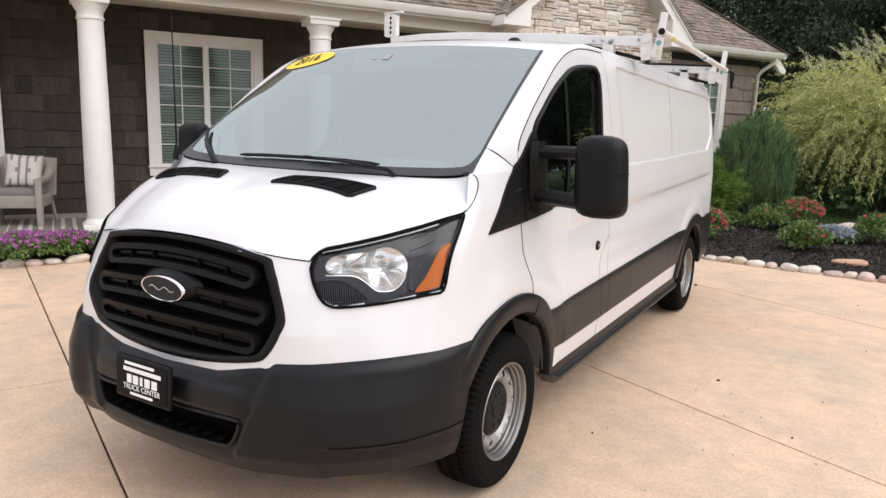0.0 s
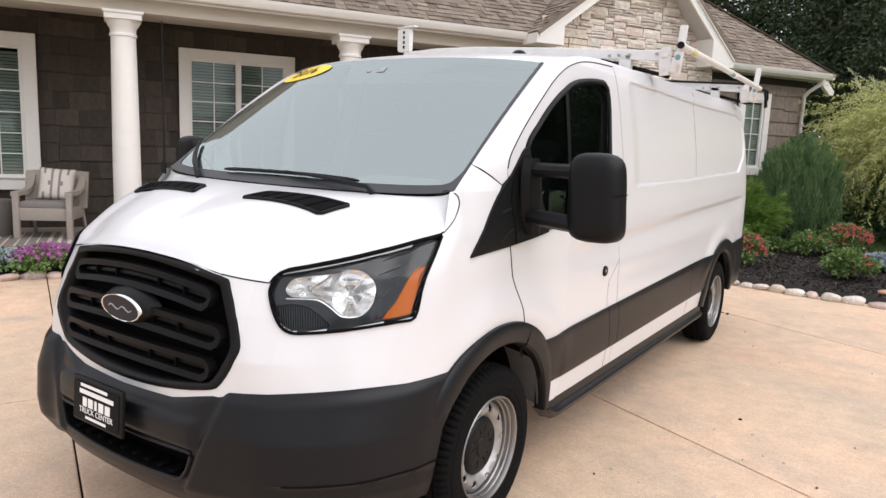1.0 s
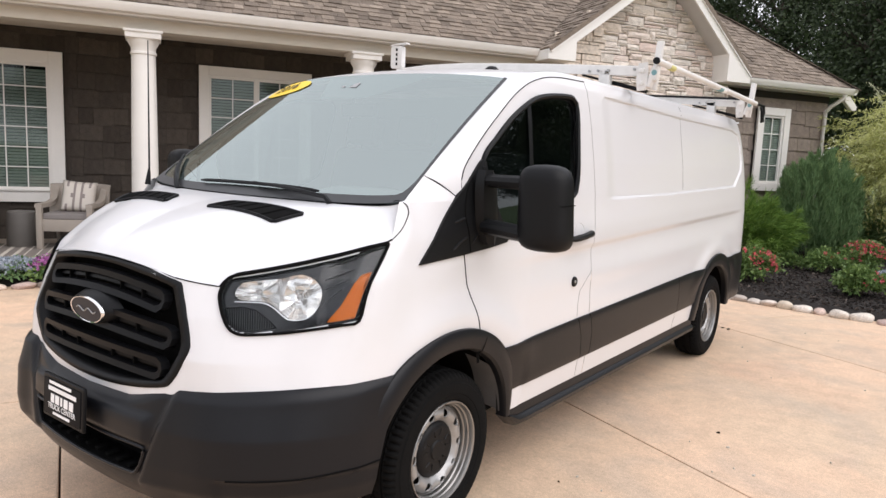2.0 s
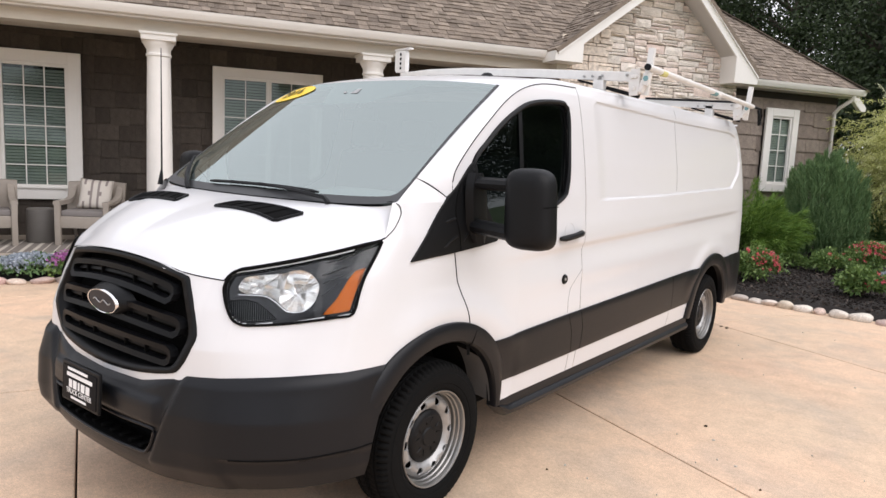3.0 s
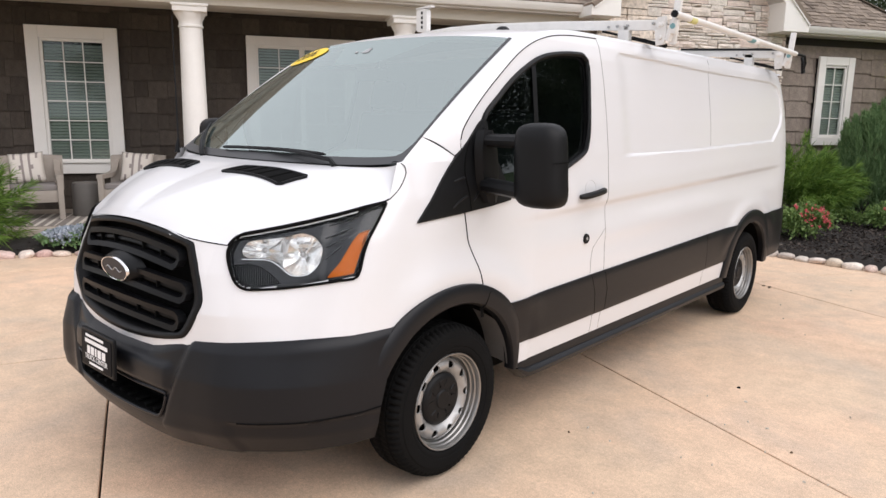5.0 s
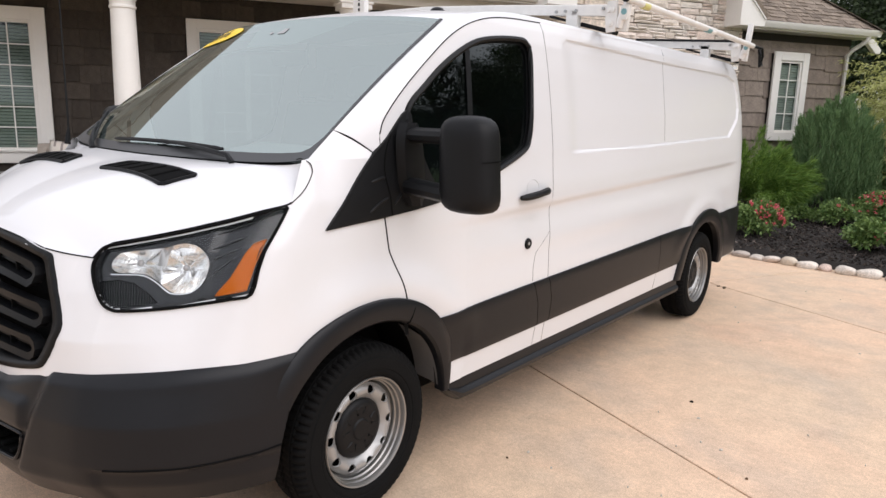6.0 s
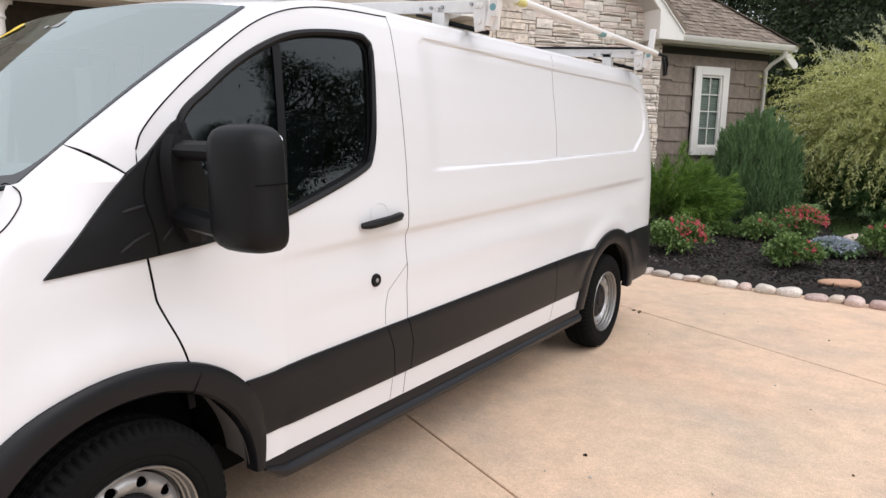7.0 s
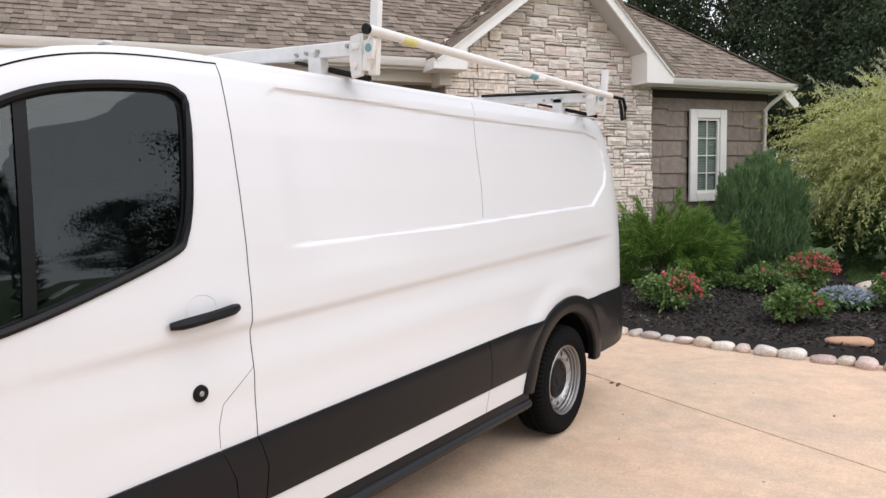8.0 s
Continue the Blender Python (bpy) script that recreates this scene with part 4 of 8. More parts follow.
# head lamps
BOWL = smooth_poly([(3.17, 1.084), (3.24, 1.116), (3.34, 1.131), (3.60, 1.140), (3.77, 1.146), (3.87, 1.155), (4.0, 1.158), (4.17, 1.144), (4.28, 1.117), (4.315, 1.088), (4.29, 1.052), (4.21, 1.021), (4.09, 1.002), (3.9, 0.999), (3.80, 1.012), (3.70, 1.036), (3.57, 1.056), (3.40, 1.061), (3.24, 1.063)], 3)
for s in (1, -1):
    def lp(u, z, off):
        p = nose_pt(u, z, off)
        return Vector((s * p.x, p.y, p.z))

    bm = bmesh.new()
    ring = [lp(u, z, 0.005) for u, z in along(LAMP, 0.05)]
    wall = [lp(u, z, -0.095) for u, z in along(LAMP, 0.05)]
    add_grid(bm, [ring, wall], closed_u=True, flip=s > 0)
    z0, z1 = min(p[1] for p in LAMP), max(p[1] for p in LAMP)
    rows = []
    for j in range(13):
        z = lerp(z0 + 0.001, z1 - 0.001, j / 12)
        l, r = poly_rows(LAMP, z)
        rows.append([lp(lerp(l, r, i / 24), z, -0.095) for i in range(25)])
    add_grid(bm, rows, flip=s < 0)
    lamp = part("headlight", bm, M_gloss, van, "clear headlight with chrome bowls and amber corner")
    bm = bmesh.new()
    rows = []
    for j in range(21):
        z = lerp(z0 + 0.001, z1 - 0.001, j / 20)
        l, r = poly_rows(LAMP, z)
        rows.append([lp(lerp(l, r, i / 40), z, 0.004 + 0.006 * math.sin(math.pi * i / 40)) for i in range(41)])
    add_grid(bm, rows, flip=s < 0)
    part("lamp_lens", bm, M_lens, lamp, "clear lens")
    bm = bmesh.new()
    add_tube(bm, ring, 0.0055, 6, closed=True)
    part("lamp_seal", bm, M_void, lamp)
    # dark bezel with the opening of the bowls and the turn signal's window
    bm = bmesh.new()
    rows, cz = [], []
    for j in range(71):
        z = lerp(z0 + 0.0005, z1 - 0.0005, j / 70)
        l, r = poly_rows(LAMP, z)
        cz.append([(lerp(l, r, i / 110), z) for i in range(111)])
        rows.append([lp(u, zz, -0.016 - 0.010 * smooth01((u - 4.25) / 0.15) * smooth01((4.75 - u) / 0.3)) for u, zz in cz[-1]])

    def bezel_cell(j, i):
        u, z = (cz[j][i][0] + cz[j + 1][i + 1][0]) / 2, (cz[j][i][1] + cz[j + 1][i + 1][1]) / 2
        return poly_dist(BOWL, u, z) < 0.0

    add_grid(bm, rows, flip=s < 0, mask=bezel_cell)
    part("lamp_bezel", bm, M_bezel, lamp, "dark grey bezel")
    bm = bmesh.new()
    rim = along(BOWL, 0.03)
    add_tube(bm, [lp(u, z, -0.015) for u, z in rim], 0.0028, 5, closed=True)
    part("bowl_edge", bm, M_bezel, lamp)
    # bowls: dished chrome that fills the opening, in flutes
    for cu, cz0, lo, hi in ((3.47, 1.098, 0.0, 3.74), (4.0, 1.082, 3.74, 9.0)):
        bm = bmesh.new()
        edge = [(min(max(u, lo), hi), z) for u, z in rim]
        rows = []
        for k in range(9):
            t = k / 8
            row = []
            for q, (u, z) in enumerate(edge):
                flute = 0.004 * ((q // 7) % 2) * math.sin(math.pi * t)
                row.append(lp(lerp(cu, u, t), lerp(cz0, z, t), lerp(-0.088, -0.015, t ** 1.8) - flute))
            rows.append(row)
        add_grid(bm, rows, closed_u=True)
        bmesh.ops.remove_doubles(bm, verts=bm.verts, dist=1e-5)
        bmesh.ops.recalc_face_normals(bm, faces=bm.faces)
        part("reflector", bm, M_bowl, lamp, "fluted chrome bowl", smooth=False)
        bm = bmesh.new()
        bmesh.ops.create_uvsphere(bm, u_segments=14, v_segments=10, radius=0.011, matrix=Matrix.Translation(lp(cu, cz0, -0.055)))
        part("bulb", bm, M_steel, lamp)
    # upright shade between the bowls
    bm = bmesh.new()
    add_grid(bm, [[lp(3.70 + 0.10 * i / 4 + 0.05 * j / 6, lerp(1.085, 1.146, j / 6), -0.018 - 0.012 * math.sin(math.pi * i / 4)) for i in range(5)] for j in range(7)], flip=s < 0)
    part("bowl_divider", bm, M_steel, lamp, "pale divider between the bowls")
    bm = bmesh.new()
    add_tube(bm, [lp(u, z, -0.012) for u, z in spline([(3.17, 1.058), (3.38, 1.058), (3.56, 1.054), (3.69, 1.034), (3.80, 1.009), (3.88, 0.999), (4.07, 1.000), (4.20, 1.020), (4.28, 1.050)], 30)], 0.0026, 6)
    part("chrome_trim", bm, M_bowl, lamp)
    bm = bmesh.new()
    poly = [(3.04, 1.035), (3.26, 1.042), (3.44, 1.032), (3.58, 1.004), (3.71, 0.972), (3.35, 0.960), (3.18, 0.961), (3.07, 0.985)]
    add_tube(bm, [lp(u, z, -0.013) for u, z in along(poly, 0.04)], 0.0022, 4, closed=True)
    for k in range(1, 22):
        u = lerp(3.04, 3.71, k / 22)
        zz = []
        for i in range(len(poly)):
            (a, b), (c, d) = poly[i], poly[(i + 1) % len(poly)]
            if (a > u) != (c > u):
                zz.append(b + (u - a) / (c - a) * (d - b))
        if len(zz) == 2:
            add_tube(bm, [lp(u, zz[0], -0.014), lp(u, zz[1], -0.014)], 0.0022, 4)
    part("lower_cell", bm, M_slot, lamp, "ribbed dark cell")
    # ridges moulded in the bezel beside the bowl
    bm = bmesh.new()
    for pts in ([(4.22, 1.175), (4.55, 1.212), (4.86, 1.240)], [(4.32, 1.140), (4.55, 1.168), (4.80, 1.190)], [(4.36, 1.105), (4.55, 1.130), (4.66, 1.142)], [(4.36, 1.060), (4.48, 1.085), (4.58, 1.105)]):
        add_tube(bm, [lp(u, z, -0.020) for u, z in spline(pts, 10)], 0.0022, 4)
    part("bezel_ridge", bm, M_frit, lamp)
    # amber corner
    AMB = [(4.42, 0.990), (4.84, 1.004), (4.885, 1.079), (4.915, 1.163), (4.79, 1.150), (4.69, 1.091), (4.60, 1.044)]
    bm = bmesh.new()
    rows = []
    for j in range(11):
        z = lerp(0.9905, 1.1625, j / 10)
        l, r = poly_rows(AMB, z)
        rows.append([lp(lerp(l, r, i / 8), z, -0.009 - 0.002 * math.sin(math.pi * i / 8)) for i in range(9)])
    add_grid(bm, rows, flip=s < 0)
    signal = part("turn_signal", bm, M_amber, lamp, "amber turn signal")
    bm = bmesh.new()
    add_tube(bm, [lp(u, z, -0.007) for u, z in along(AMB, 0.05)], 0.0022, 4, closed=True)
    part("signal_frame", bm, M_amber, signal)

# mouldings, rockers, arch flares
for s in (1, -1):
    for fore, aft in (([(0.487, 0.508), (0.465, 0.61), (0.405, 0.733)], [(1.208, 0.512), (1.196, 0.64), (1.147, 0.752)]),
                      ([(1.213, 0.512), (1.201, 0.64), (1.152, 0.752)], [(1.322, 0.513), (1.335, 0.64), (1.297, 0.7545)]),
                      ([(1.327, 0.513), (1.340, 0.64), (1.302, 0.7545)], [(2.824, 0.525), (2.828, 0.66), (2.80, 0.788)]),
                      ([(2.829, 0.525), (2.833, 0.66), (2.805, 0.788)], [(3.29, 0.527), (3.38, 0.68), (3.44, 0.800)])):
        bm = bmesh.new()
        side_strip(bm, fore, aft, 0.014, s, 0.022)
        part("side_moulding", bm, M_bumper, van, "dark grey side moulding")
    bm = bmesh.new()
    rows = []
    for k in range(31):
        y = lerp(0.485, 3.27, k / 30)
        tp = smooth01((y - 0.44) / 0.16)
        rows.append([Vector((s * x, y, lerp(0.392, z, tp))) for x, z in ((0.91, 0.292), (0.965, 0.294), (0.990, 0.308), (1.000, 0.335), (0.988, 0.352), (0.978, 0.356), (0.978, 0.368), (0.972, 0.402))])
    add_grid(bm, rows, flip=s > 0)
    for r in (rows[0], rows[-1]):
        bm.faces.new([bm.verts.new(p) for p in r])
    part("rocker_step", bm, M_bumper, van, "dark plastic sill step")
    for hy, a0, a1 in ((0.0, 5, 150), (3.75, 5, 175)):
        bm = bmesh.new()
        rows = []
        for k in range(41):
            a = radians(lerp(a0, a1, k / 40))
            ca, sa = math.cos(a), math.sin(a)
            squ = 1 + 0.035 * abs(math.sin(2 * a)) ** 2
            rout = (0.535 if hy == 0 else 0.540) * squ
            rin = (0.442 if hy == 0 else 0.430) * (1 + 0.02 * abs(math.sin(2 * a)) ** 2)
            if hy == 0 and ca > 0 and sa < 0.5:
                rout = lerp(0.475, rout, max(0.0, sa) / 0.5)
            prof = []
            for t, off in ((1.0, -0.004), (0.99, 0.012), (0.85, 0.022), (0.45, 0.026), (0.12, 0.022), (0.02, 0.010), (0.0, -0.03)):
                r = lerp(rin, rout, t)
                prof.append(side_pt(hy + r * ca, max(0.33, 0.35 + r * sa), off, s))
            rows.append(prof)
        add_grid(bm, rows, flip=s > 0)
        flare = part("arch_flare", clean(bm), M_bumper, van, "dark grey wheel-arch flare")
        if hy == 0:
            a = radians(65)
            bm = bmesh.new()
            add_tube(bm, [side_pt(r * math.cos(a), 0.35 + r * math.sin(a), off, s) for r, off in ((0.447, 0.010), (0.455, 0.0225), (0.48, 0.026), (0.52, 0.0225), (0.538, 0.013), (0.543, 0.0))], 0.0024, 5)
            part("flare_joint", bm, M_void, flare)
        if hy:
            continue
        bm = bmesh.new()
        rows = []
        for k in range(13):
            a = radians(lerp(8, 46, k / 12))
            rows.append([side_pt(hy + r * math.cos(a), 0.35 + r * math.sin(a), off, s) for r, off in ((0.440, -0.010), (0.446, -0.030), (0.456, -0.085), (0.462, -0.16))])
        add_grid(bm, rows, flip=s < 0)
        part("arch_liner", bm, M_liner, van, "dusty grey wheel-arch liner")
# rear bumper with corner pieces
bm = bmesh.new()
for s in (1, -1):
    rows = []
    for j in range(13):
        z = lerp(0.42, 0.835, j / 12)
        row = []
        for i in range(26):
            t = i / 25
            if t < 0.6:
                y = lerp(3.75 + math.sqrt(max(0.06, 0.50 ** 2 - (z - 0.35) ** 2)), tail_y(z) - 0.02, t / 0.6)
                p = side_pt(y, z, 0.016 * smooth01((0.86 - z) / 0.05), 1)
            else:
                a = (t - 0.6) / 0.4
                e = side_pt(tail_y(z) - 0.02, z, 0.016, 1)
                p = Vector((e.x * (1 - a), e.y + 0.09 * math.sin(a * 1.57) ** 0.5, z))
            row.append(Vector((s * p.x, p.y, p.z)))
        rows.append(row)
    add_grid(bm, rows, flip=s < 0)
add_box(bm, (1.7, 0.25, 0.03), pose(0, 4.80, 0.835), 0.01)
part("rear_bumper", clean(bm), M_bumper, van, "dark grey rear bumper")
for s in (1, -1):
    part("tail_light", box_bm((0.10, 0.05, 0.46), pose(s * 0.80, 4.815, 1.22), 0.015), M_tail, van, "red tail light")


# wheels
def build_wheel():
    w = empty("wheel")
    w.parent = van
    X = Matrix.Rotation(radians(90), 4, "Y")
    bm = bmesh.new()
    seg = 216
    prof = [(0.213, 0.085), (0.221, 0.098), (0.228, 0.108), (0.245, 0.115), (0.252, 0.1135), (0.256, 0.117), (0.278, 0.119), (0.300, 0.116), (0.304, 0.1115), (0.320, 0.108), (0.330, 0.103), (0.339, 0.094), (0.345, 0.080), (0.347, 0.064), (0.347, 0.060), (0.337, 0.058), (0.337, 0.051), (0.348, 0.049), (0.349, 0.014), (0.338, 0.012), (0.338, 0.004), (0.349, 0.002)]
    prof = prof + [(r, -h * 0.86) for r, h in reversed(prof)]
    rows = []
    for i, (r, h) in enumerate(prof):
        row = []
        for k in range(seg):
            rr, hh = r, h
            if 0.325 < r < 0.3475 and abs(h) > 0.06 and k % 3 == 0:
                rr -= 0.011
            if r > 0.3485 and (k + (1 if h > 0.03 else 0)) % 3 == 0:
                rr -= 0.007
            a = 2 * math.pi * k / seg
            row.append(X @ Vector((rr * math.cos(a), rr * math.sin(a), hh)))
        rows.append(row)
    add_grid(bm, rows, closed_u=True)
    # raised band of lettering, as plain bars
    for base in (60, 240):
        for k in range(8):
            a = radians(base + k * 5.4)
            m = X @ Matrix.Rotation(a, 4, "Z") @ Matrix.Translation((0.276, 0, 0.1168))
            add_box(bm, (0.022, 0.018 if k % 3 else 0.010, 0.003), m, 0.001)
    for k in range(26):
        a = radians(130 + k * 3.4)
        m = X @ Matrix.Rotation(a, 4, "Z") @ Matrix.Translation((0.243, 0, 0.1125))
        add_box(bm, (0.008, 0.009, 0.002), m)
    bmesh.ops.recalc_face_normals(bm, faces=bm.faces)
    part("tyre", bm, M_rubber, w, "black road tyre")
    bm = bmesh.new()
    add_lathe(bm, [(0.216, 0.085), (0.2205, 0.099), (0.222, 0.105), (0.2195, 0.109), (0.2145, 0.107), (0.2105, 0.098), (0.2095, 0.086), (0.204, 0.082), (0.2025, 0.066), (0.1975, 0.062), (0.1960, 0.046), (0.1905, 0.040), (0.189, 0.02), (0.186, -0.08)], 64, X)
    rim = part("rim", bm, M_rim, w, "silver steel rim")
    bm = bmesh.new()
    n = 10
    for q in range(n):
        a0 = 2 * math.pi * (q - 0.5) / n
        da = 2 * math.pi / n
        r0, r1 = 0.112, 0.187

        def surf(r, a):
            t = (r - r0) / (r1 - r0)
            return X @ Vector((r * math.cos(a), r * math.sin(a), 0.036 + 0.034 * math.sin(t * 2.75)))

        border, hole, lip = [], [], []
        K = 24
        for k in range(K):
            f = k / K * 4
            e, t = int(f), f - int(f)
            if e == 0:
                rr, aa = r1, a0 + da * t
            elif e == 1:
                rr, aa = lerp(r1, r0, t), a0 + da
            elif e == 2:
                rr, aa = r0, a0 + da * (1 - t)
            else:
                rr, aa = lerp(r0, r1, t), a0
            border.append(surf(rr, aa))
            w0 = -math.pi / 4 + 2 * math.pi * k / K
            hr, ha = 0.159 + 0.0185 * math.cos(w0), a0 + da / 2 + 0.0205 / 0.159 * math.sin(w0)
            hole.append(surf(hr, ha))
            lip.append(surf(0.159 + 0.0160 * math.cos(w0), a0 + da / 2 + 0.018 / 0.159 * math.sin(w0)) - Vector((0.007, 0, 0)))
        mid = [a.lerp(b, 0.5) for a, b in zip(border, hole)]
        add_grid(bm, [border, mid, hole, lip], closed_u=True)
    clean(bm, 2e-4)
    bmesh.ops.recalc_face_normals(bm, faces=bm.faces)
    part("wheel_disc", bm, M_steel, rim, "perforated steel disc")
    # black disc that stands in for the shade behind the wheel's holes
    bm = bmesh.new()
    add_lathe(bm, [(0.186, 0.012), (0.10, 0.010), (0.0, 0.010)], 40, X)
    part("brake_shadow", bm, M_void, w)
    bm = bmesh.new()
    add_lathe(bm, [(0.0, 0.070), (0.038, 0.070), (0.044, 0.064), (0.060, 0.062), (0.095, 0.066), (0.112, 0.060), (0.122, 0.048), (0.124, 0.036)], 48, X)
    for k in range(5):
        a = radians(90 + 72 * k)
        add_tube(bm, [X @ Vector((r * math.cos(a + o), r * math.sin(a + o), 0.063)) for r, o in ((0.062, 0.22), (0.092, 0.30), (0.096, 0.0), (0.092, -0.30), (0.062, -0.22))], 0.0045, 5)
    part("hub_cap", bm, M_black, w, "black plastic centre cap")
    return w


wheel = build_wheel()
wheel.matrix_basis = pose(0.866, 0, 0.35, 17)
copy_thing(wheel, pose(0.872, 3.75, 0.35, 61))
copy_thing(wheel, pose(-0.866, 0, 0.35, 33, 0, 180))
copy_thing(wheel, pose(-0.872, 3.75, 0.35, 5, 0, 180))

# door mirrors on two arms
for s in (1, -1):
    bm = bmesh.new()
    side_patch(bm, smooth_poly(SAIL, 3), 0.010, s, 24, 12, thick=0.02)
    mirror = part("door_mirror", bm, M_black, van, "tall black towing mirror on two arms")
    bm = bmesh.new()
    add_tube(bm, [side_pt(y, z, 0.0105, s) for y, z in spline([(0.125, 1.194), (0.118, 1.27), (0.098, 1.36), (0.112, 1.44), (0.140, 1.497)], 14)], 0.003, 5)
    part("sail_joint", bm, M_void, mirror)
    bm = bmesh.new()
    for pts in ([(0.14, 1.235), (0.20, 1.30), (0.215, 1.36)], [(0.01, 1.215), (0.06, 1.245), (0.105, 1.262)], [(0.03, 1.325), (0.07, 1.335), (0.098, 1.340)]):
        add_tube(bm, [side_pt(y, z, 0.008, s) for y, z in spline(pts, 8)], [0.004] + [0.007] * 6 + [0.005], 6)
    part("sail_rib", bm, M_black, mirror)
    bm = bmesh.new()
    rows = []
    for k in range(11):
        t = k / 10
        z = lerp(1.225, 1.545, t)
        w = 0.045 * (1 - abs(2 * t - 1) ** 3) - 0.04 * abs(2 * t - 1) ** 4
        rows.append([Vector((s * (0.965 + ox * 0.05), 0.20 + oy * (0.05 + w * 0.4) + 0.04 * (1 - t), z)) for ox, oy in ((0, -1), (0.7, -0.8), (1, 0), (0.7, 0.8), (0, 1))])
    add_grid(bm, rows)
    part("mirror_base", bm, M_black, mirror)
    for z0, z1, th in ((1.500, 1.500, 0.030), (1.305, 1.290, 0.034)):
        bm = bmesh.new()
        pts = [Vector((s * 0.99, 0.20, z0)), Vector((s * 1.08, 0.19, lerp(z0, z1, 0.3))), Vector((s * 1.21, 0.19, z1))]
        add_tube(bm, pts, th, 10)
        for v in bm.verts:
            v.co.y = 0.195 + (v.co.y - 0.195) * 1.25
        part("mirror_arm", bm, M_black, mirror)
    bm = bmesh.new()
    rows = []
    NS = 28
    for k in range(19):
        t = -1 + 2 * k / 18
        z = 1.402 + 0.176 * math.copysign(abs(math.sin(t * math.pi / 2)) ** 0.9, t)
        sc = max(0.001, (1 - abs(math.sin(t * math.pi / 2)) ** 7)) ** (1 / 2.6)
        wx = 0.109 * sc * (1 - 0.06 * t)
        wy = 0.092 * sc
        row = []
        for q in range(NS):
            a = 2 * math.pi * q / NS
            ca, sa = math.cos(a), math.sin(a)
            ex = math.copysign(abs(ca) ** 0.55, ca)
            ey = math.copysign(abs(sa) ** 0.75, sa)
            yy = wy * ey if ey < 0 else 0.035 * sc * ey
            row.append(Vector((s * (1.269 + wx * ex - 0.012 * t), 0.225 + yy + 0.01 * ex, z)))
        rows.append(row)
    add_grid(bm, rows, closed_u=True)
    bmesh.ops.holes_fill(bm, edges=bm.edges)
    bmesh.ops.recalc_face_normals(bm, faces=bm.faces)
    house_m = part("mirror_housing", bm, M_black, mirror, "matt black mirror shell")
    bm = bmesh.new()
    add_prism(bm, rounded_rect(0.165, 0.20, 0.02), 0.004, Matrix.Translation((s * 1.269, 0.262, 1.45)) @ Matrix.Rotation(radians(90), 4, "X"))
    add_prism(bm, rounded_rect(0.165, 0.08, 0.02), 0.004, Matrix.Translation((s * 1.269, 0.262, 1.29)) @ Matrix.Rotation(radians(90), 4, "X"))
    part("mirror_glass", bm, M_chrome, mirror)
    bm = bmesh.new()
    add_tube(bm, [Vector((s * 1.365, 0.15, 1.418)), Vector((s * 1.379, 0.20, 1.420)), Vector((s * 1.379, 0.25, 1.421))], 0.0018, 4)
    part("mirror_joint", bm, M_void, mirror)

# wipers, cowl, aerial
bm = bmesh.new()
rows = []
for i in range(41):
    a = -1 + 2 * i / 40
    b = Vector(curve_x(BASE, abs(a)))
    if a < 0:
        b.x = -b.x
    sink = 0.03 * smooth01((abs(a) - 0.6) / 0.35)
    rows.append([b + Vector((0, -0.03 * (1 - abs(a) ** 4), -0.075 - sink)), b + Vector((0, -0.008, -0.026 - sink)), b + Vector((0, 0.012, 0.004 - 0.4 * sink))])
add_grid(bm, rows, flip=True)
part("cowl", bm, M_black, van, "black cowl below the glass")
for pts, arm in (([(-0.27, 0.052), (0.33, 0.045)], 0.40), ([(-0.90, 0.21), (-0.46, 0.02)], -0.42)):
    bm = bmesh.new()
    (a0, v0), (a1, v1) = pts
    add_tube(bm, [screen_pt(lerp(a0, a1, k / 16), lerp(v0, v1, k / 16) + 0.015 * math.sin(math.pi * k / 16), 0.016) for k in range(17)], [0.005] + [0.009] * 15 + [0.005], 6)
    wiper = part("wiper", bm, M_black, van, "black wiper blade and arm")
    bm = bmesh.new()
    m = (a0 + a1) / 2
    e = arm
    add_tube(bm, [screen_pt(m, (v0 + v1) / 2 + 0.01, 0.026), screen_pt(lerp(m, e, 0.5), lerp((v0 + v1) / 2, 0.0, 0.5) + 0.006, 0.032), screen_pt(e, 0.0, 0.028), screen_pt(e + 0.03, -0.02, 0.012)], [0.006, 0.008, 0.010, 0.012], 6)
    part("wiper_arm", bm, M_black, wiper)
bm = bmesh.new()
add_tube(bm, [(-0.845, -0.262, 1.385), (-0.850, -0.255, 1.43), (-0.853, -0.25, 1.47), (-0.87, -0.24, 2.13)], [0.014, 0.010, 0.005, 0.0025], 6)
part("aerial", bm, M_black, van, "thin whip aerial")
bm = bmesh.new()
add_lathe(bm, [(0.0, 0.022), (0.022, 0.018), (0.036, 0.006), (0.040, 0.0)], 20, Matrix.Translation((0.47, 0.98, 2.075)))
part("roof_dome", bm, M_black, van, "small black roof dome")

# cab behind the glass
bm = bmesh.new()
rows = []
for k in range(9):
    t = k / 8
    y, z = lerp(-0.42, 0.10, t), 1.36 - 0.02 * t + 0.03 * math.sin(math.pi * t)
    rows.append([Vector((x, y + 0.18 * (abs(x) / 0.82) ** 3 * (1 - t), z)) for x in [-0.84 + 0.12 * q for q in range(15)]])
add_grid(bm, rows)
add_box(bm, (1.66, 0.14, 0.42), pose(0, 0.12, 1.15, 12), 0.03)
add_box(bm, (0.42, 0.22, 0.10), pose(0.40, 0.02, 1.38, 8), 0.04)
dash = part("dashboard", bm, M_int, van, "grey moulded dashboard")
bm = bmesh.new()
cw = Vector((0.42, 0.30, 1.27))
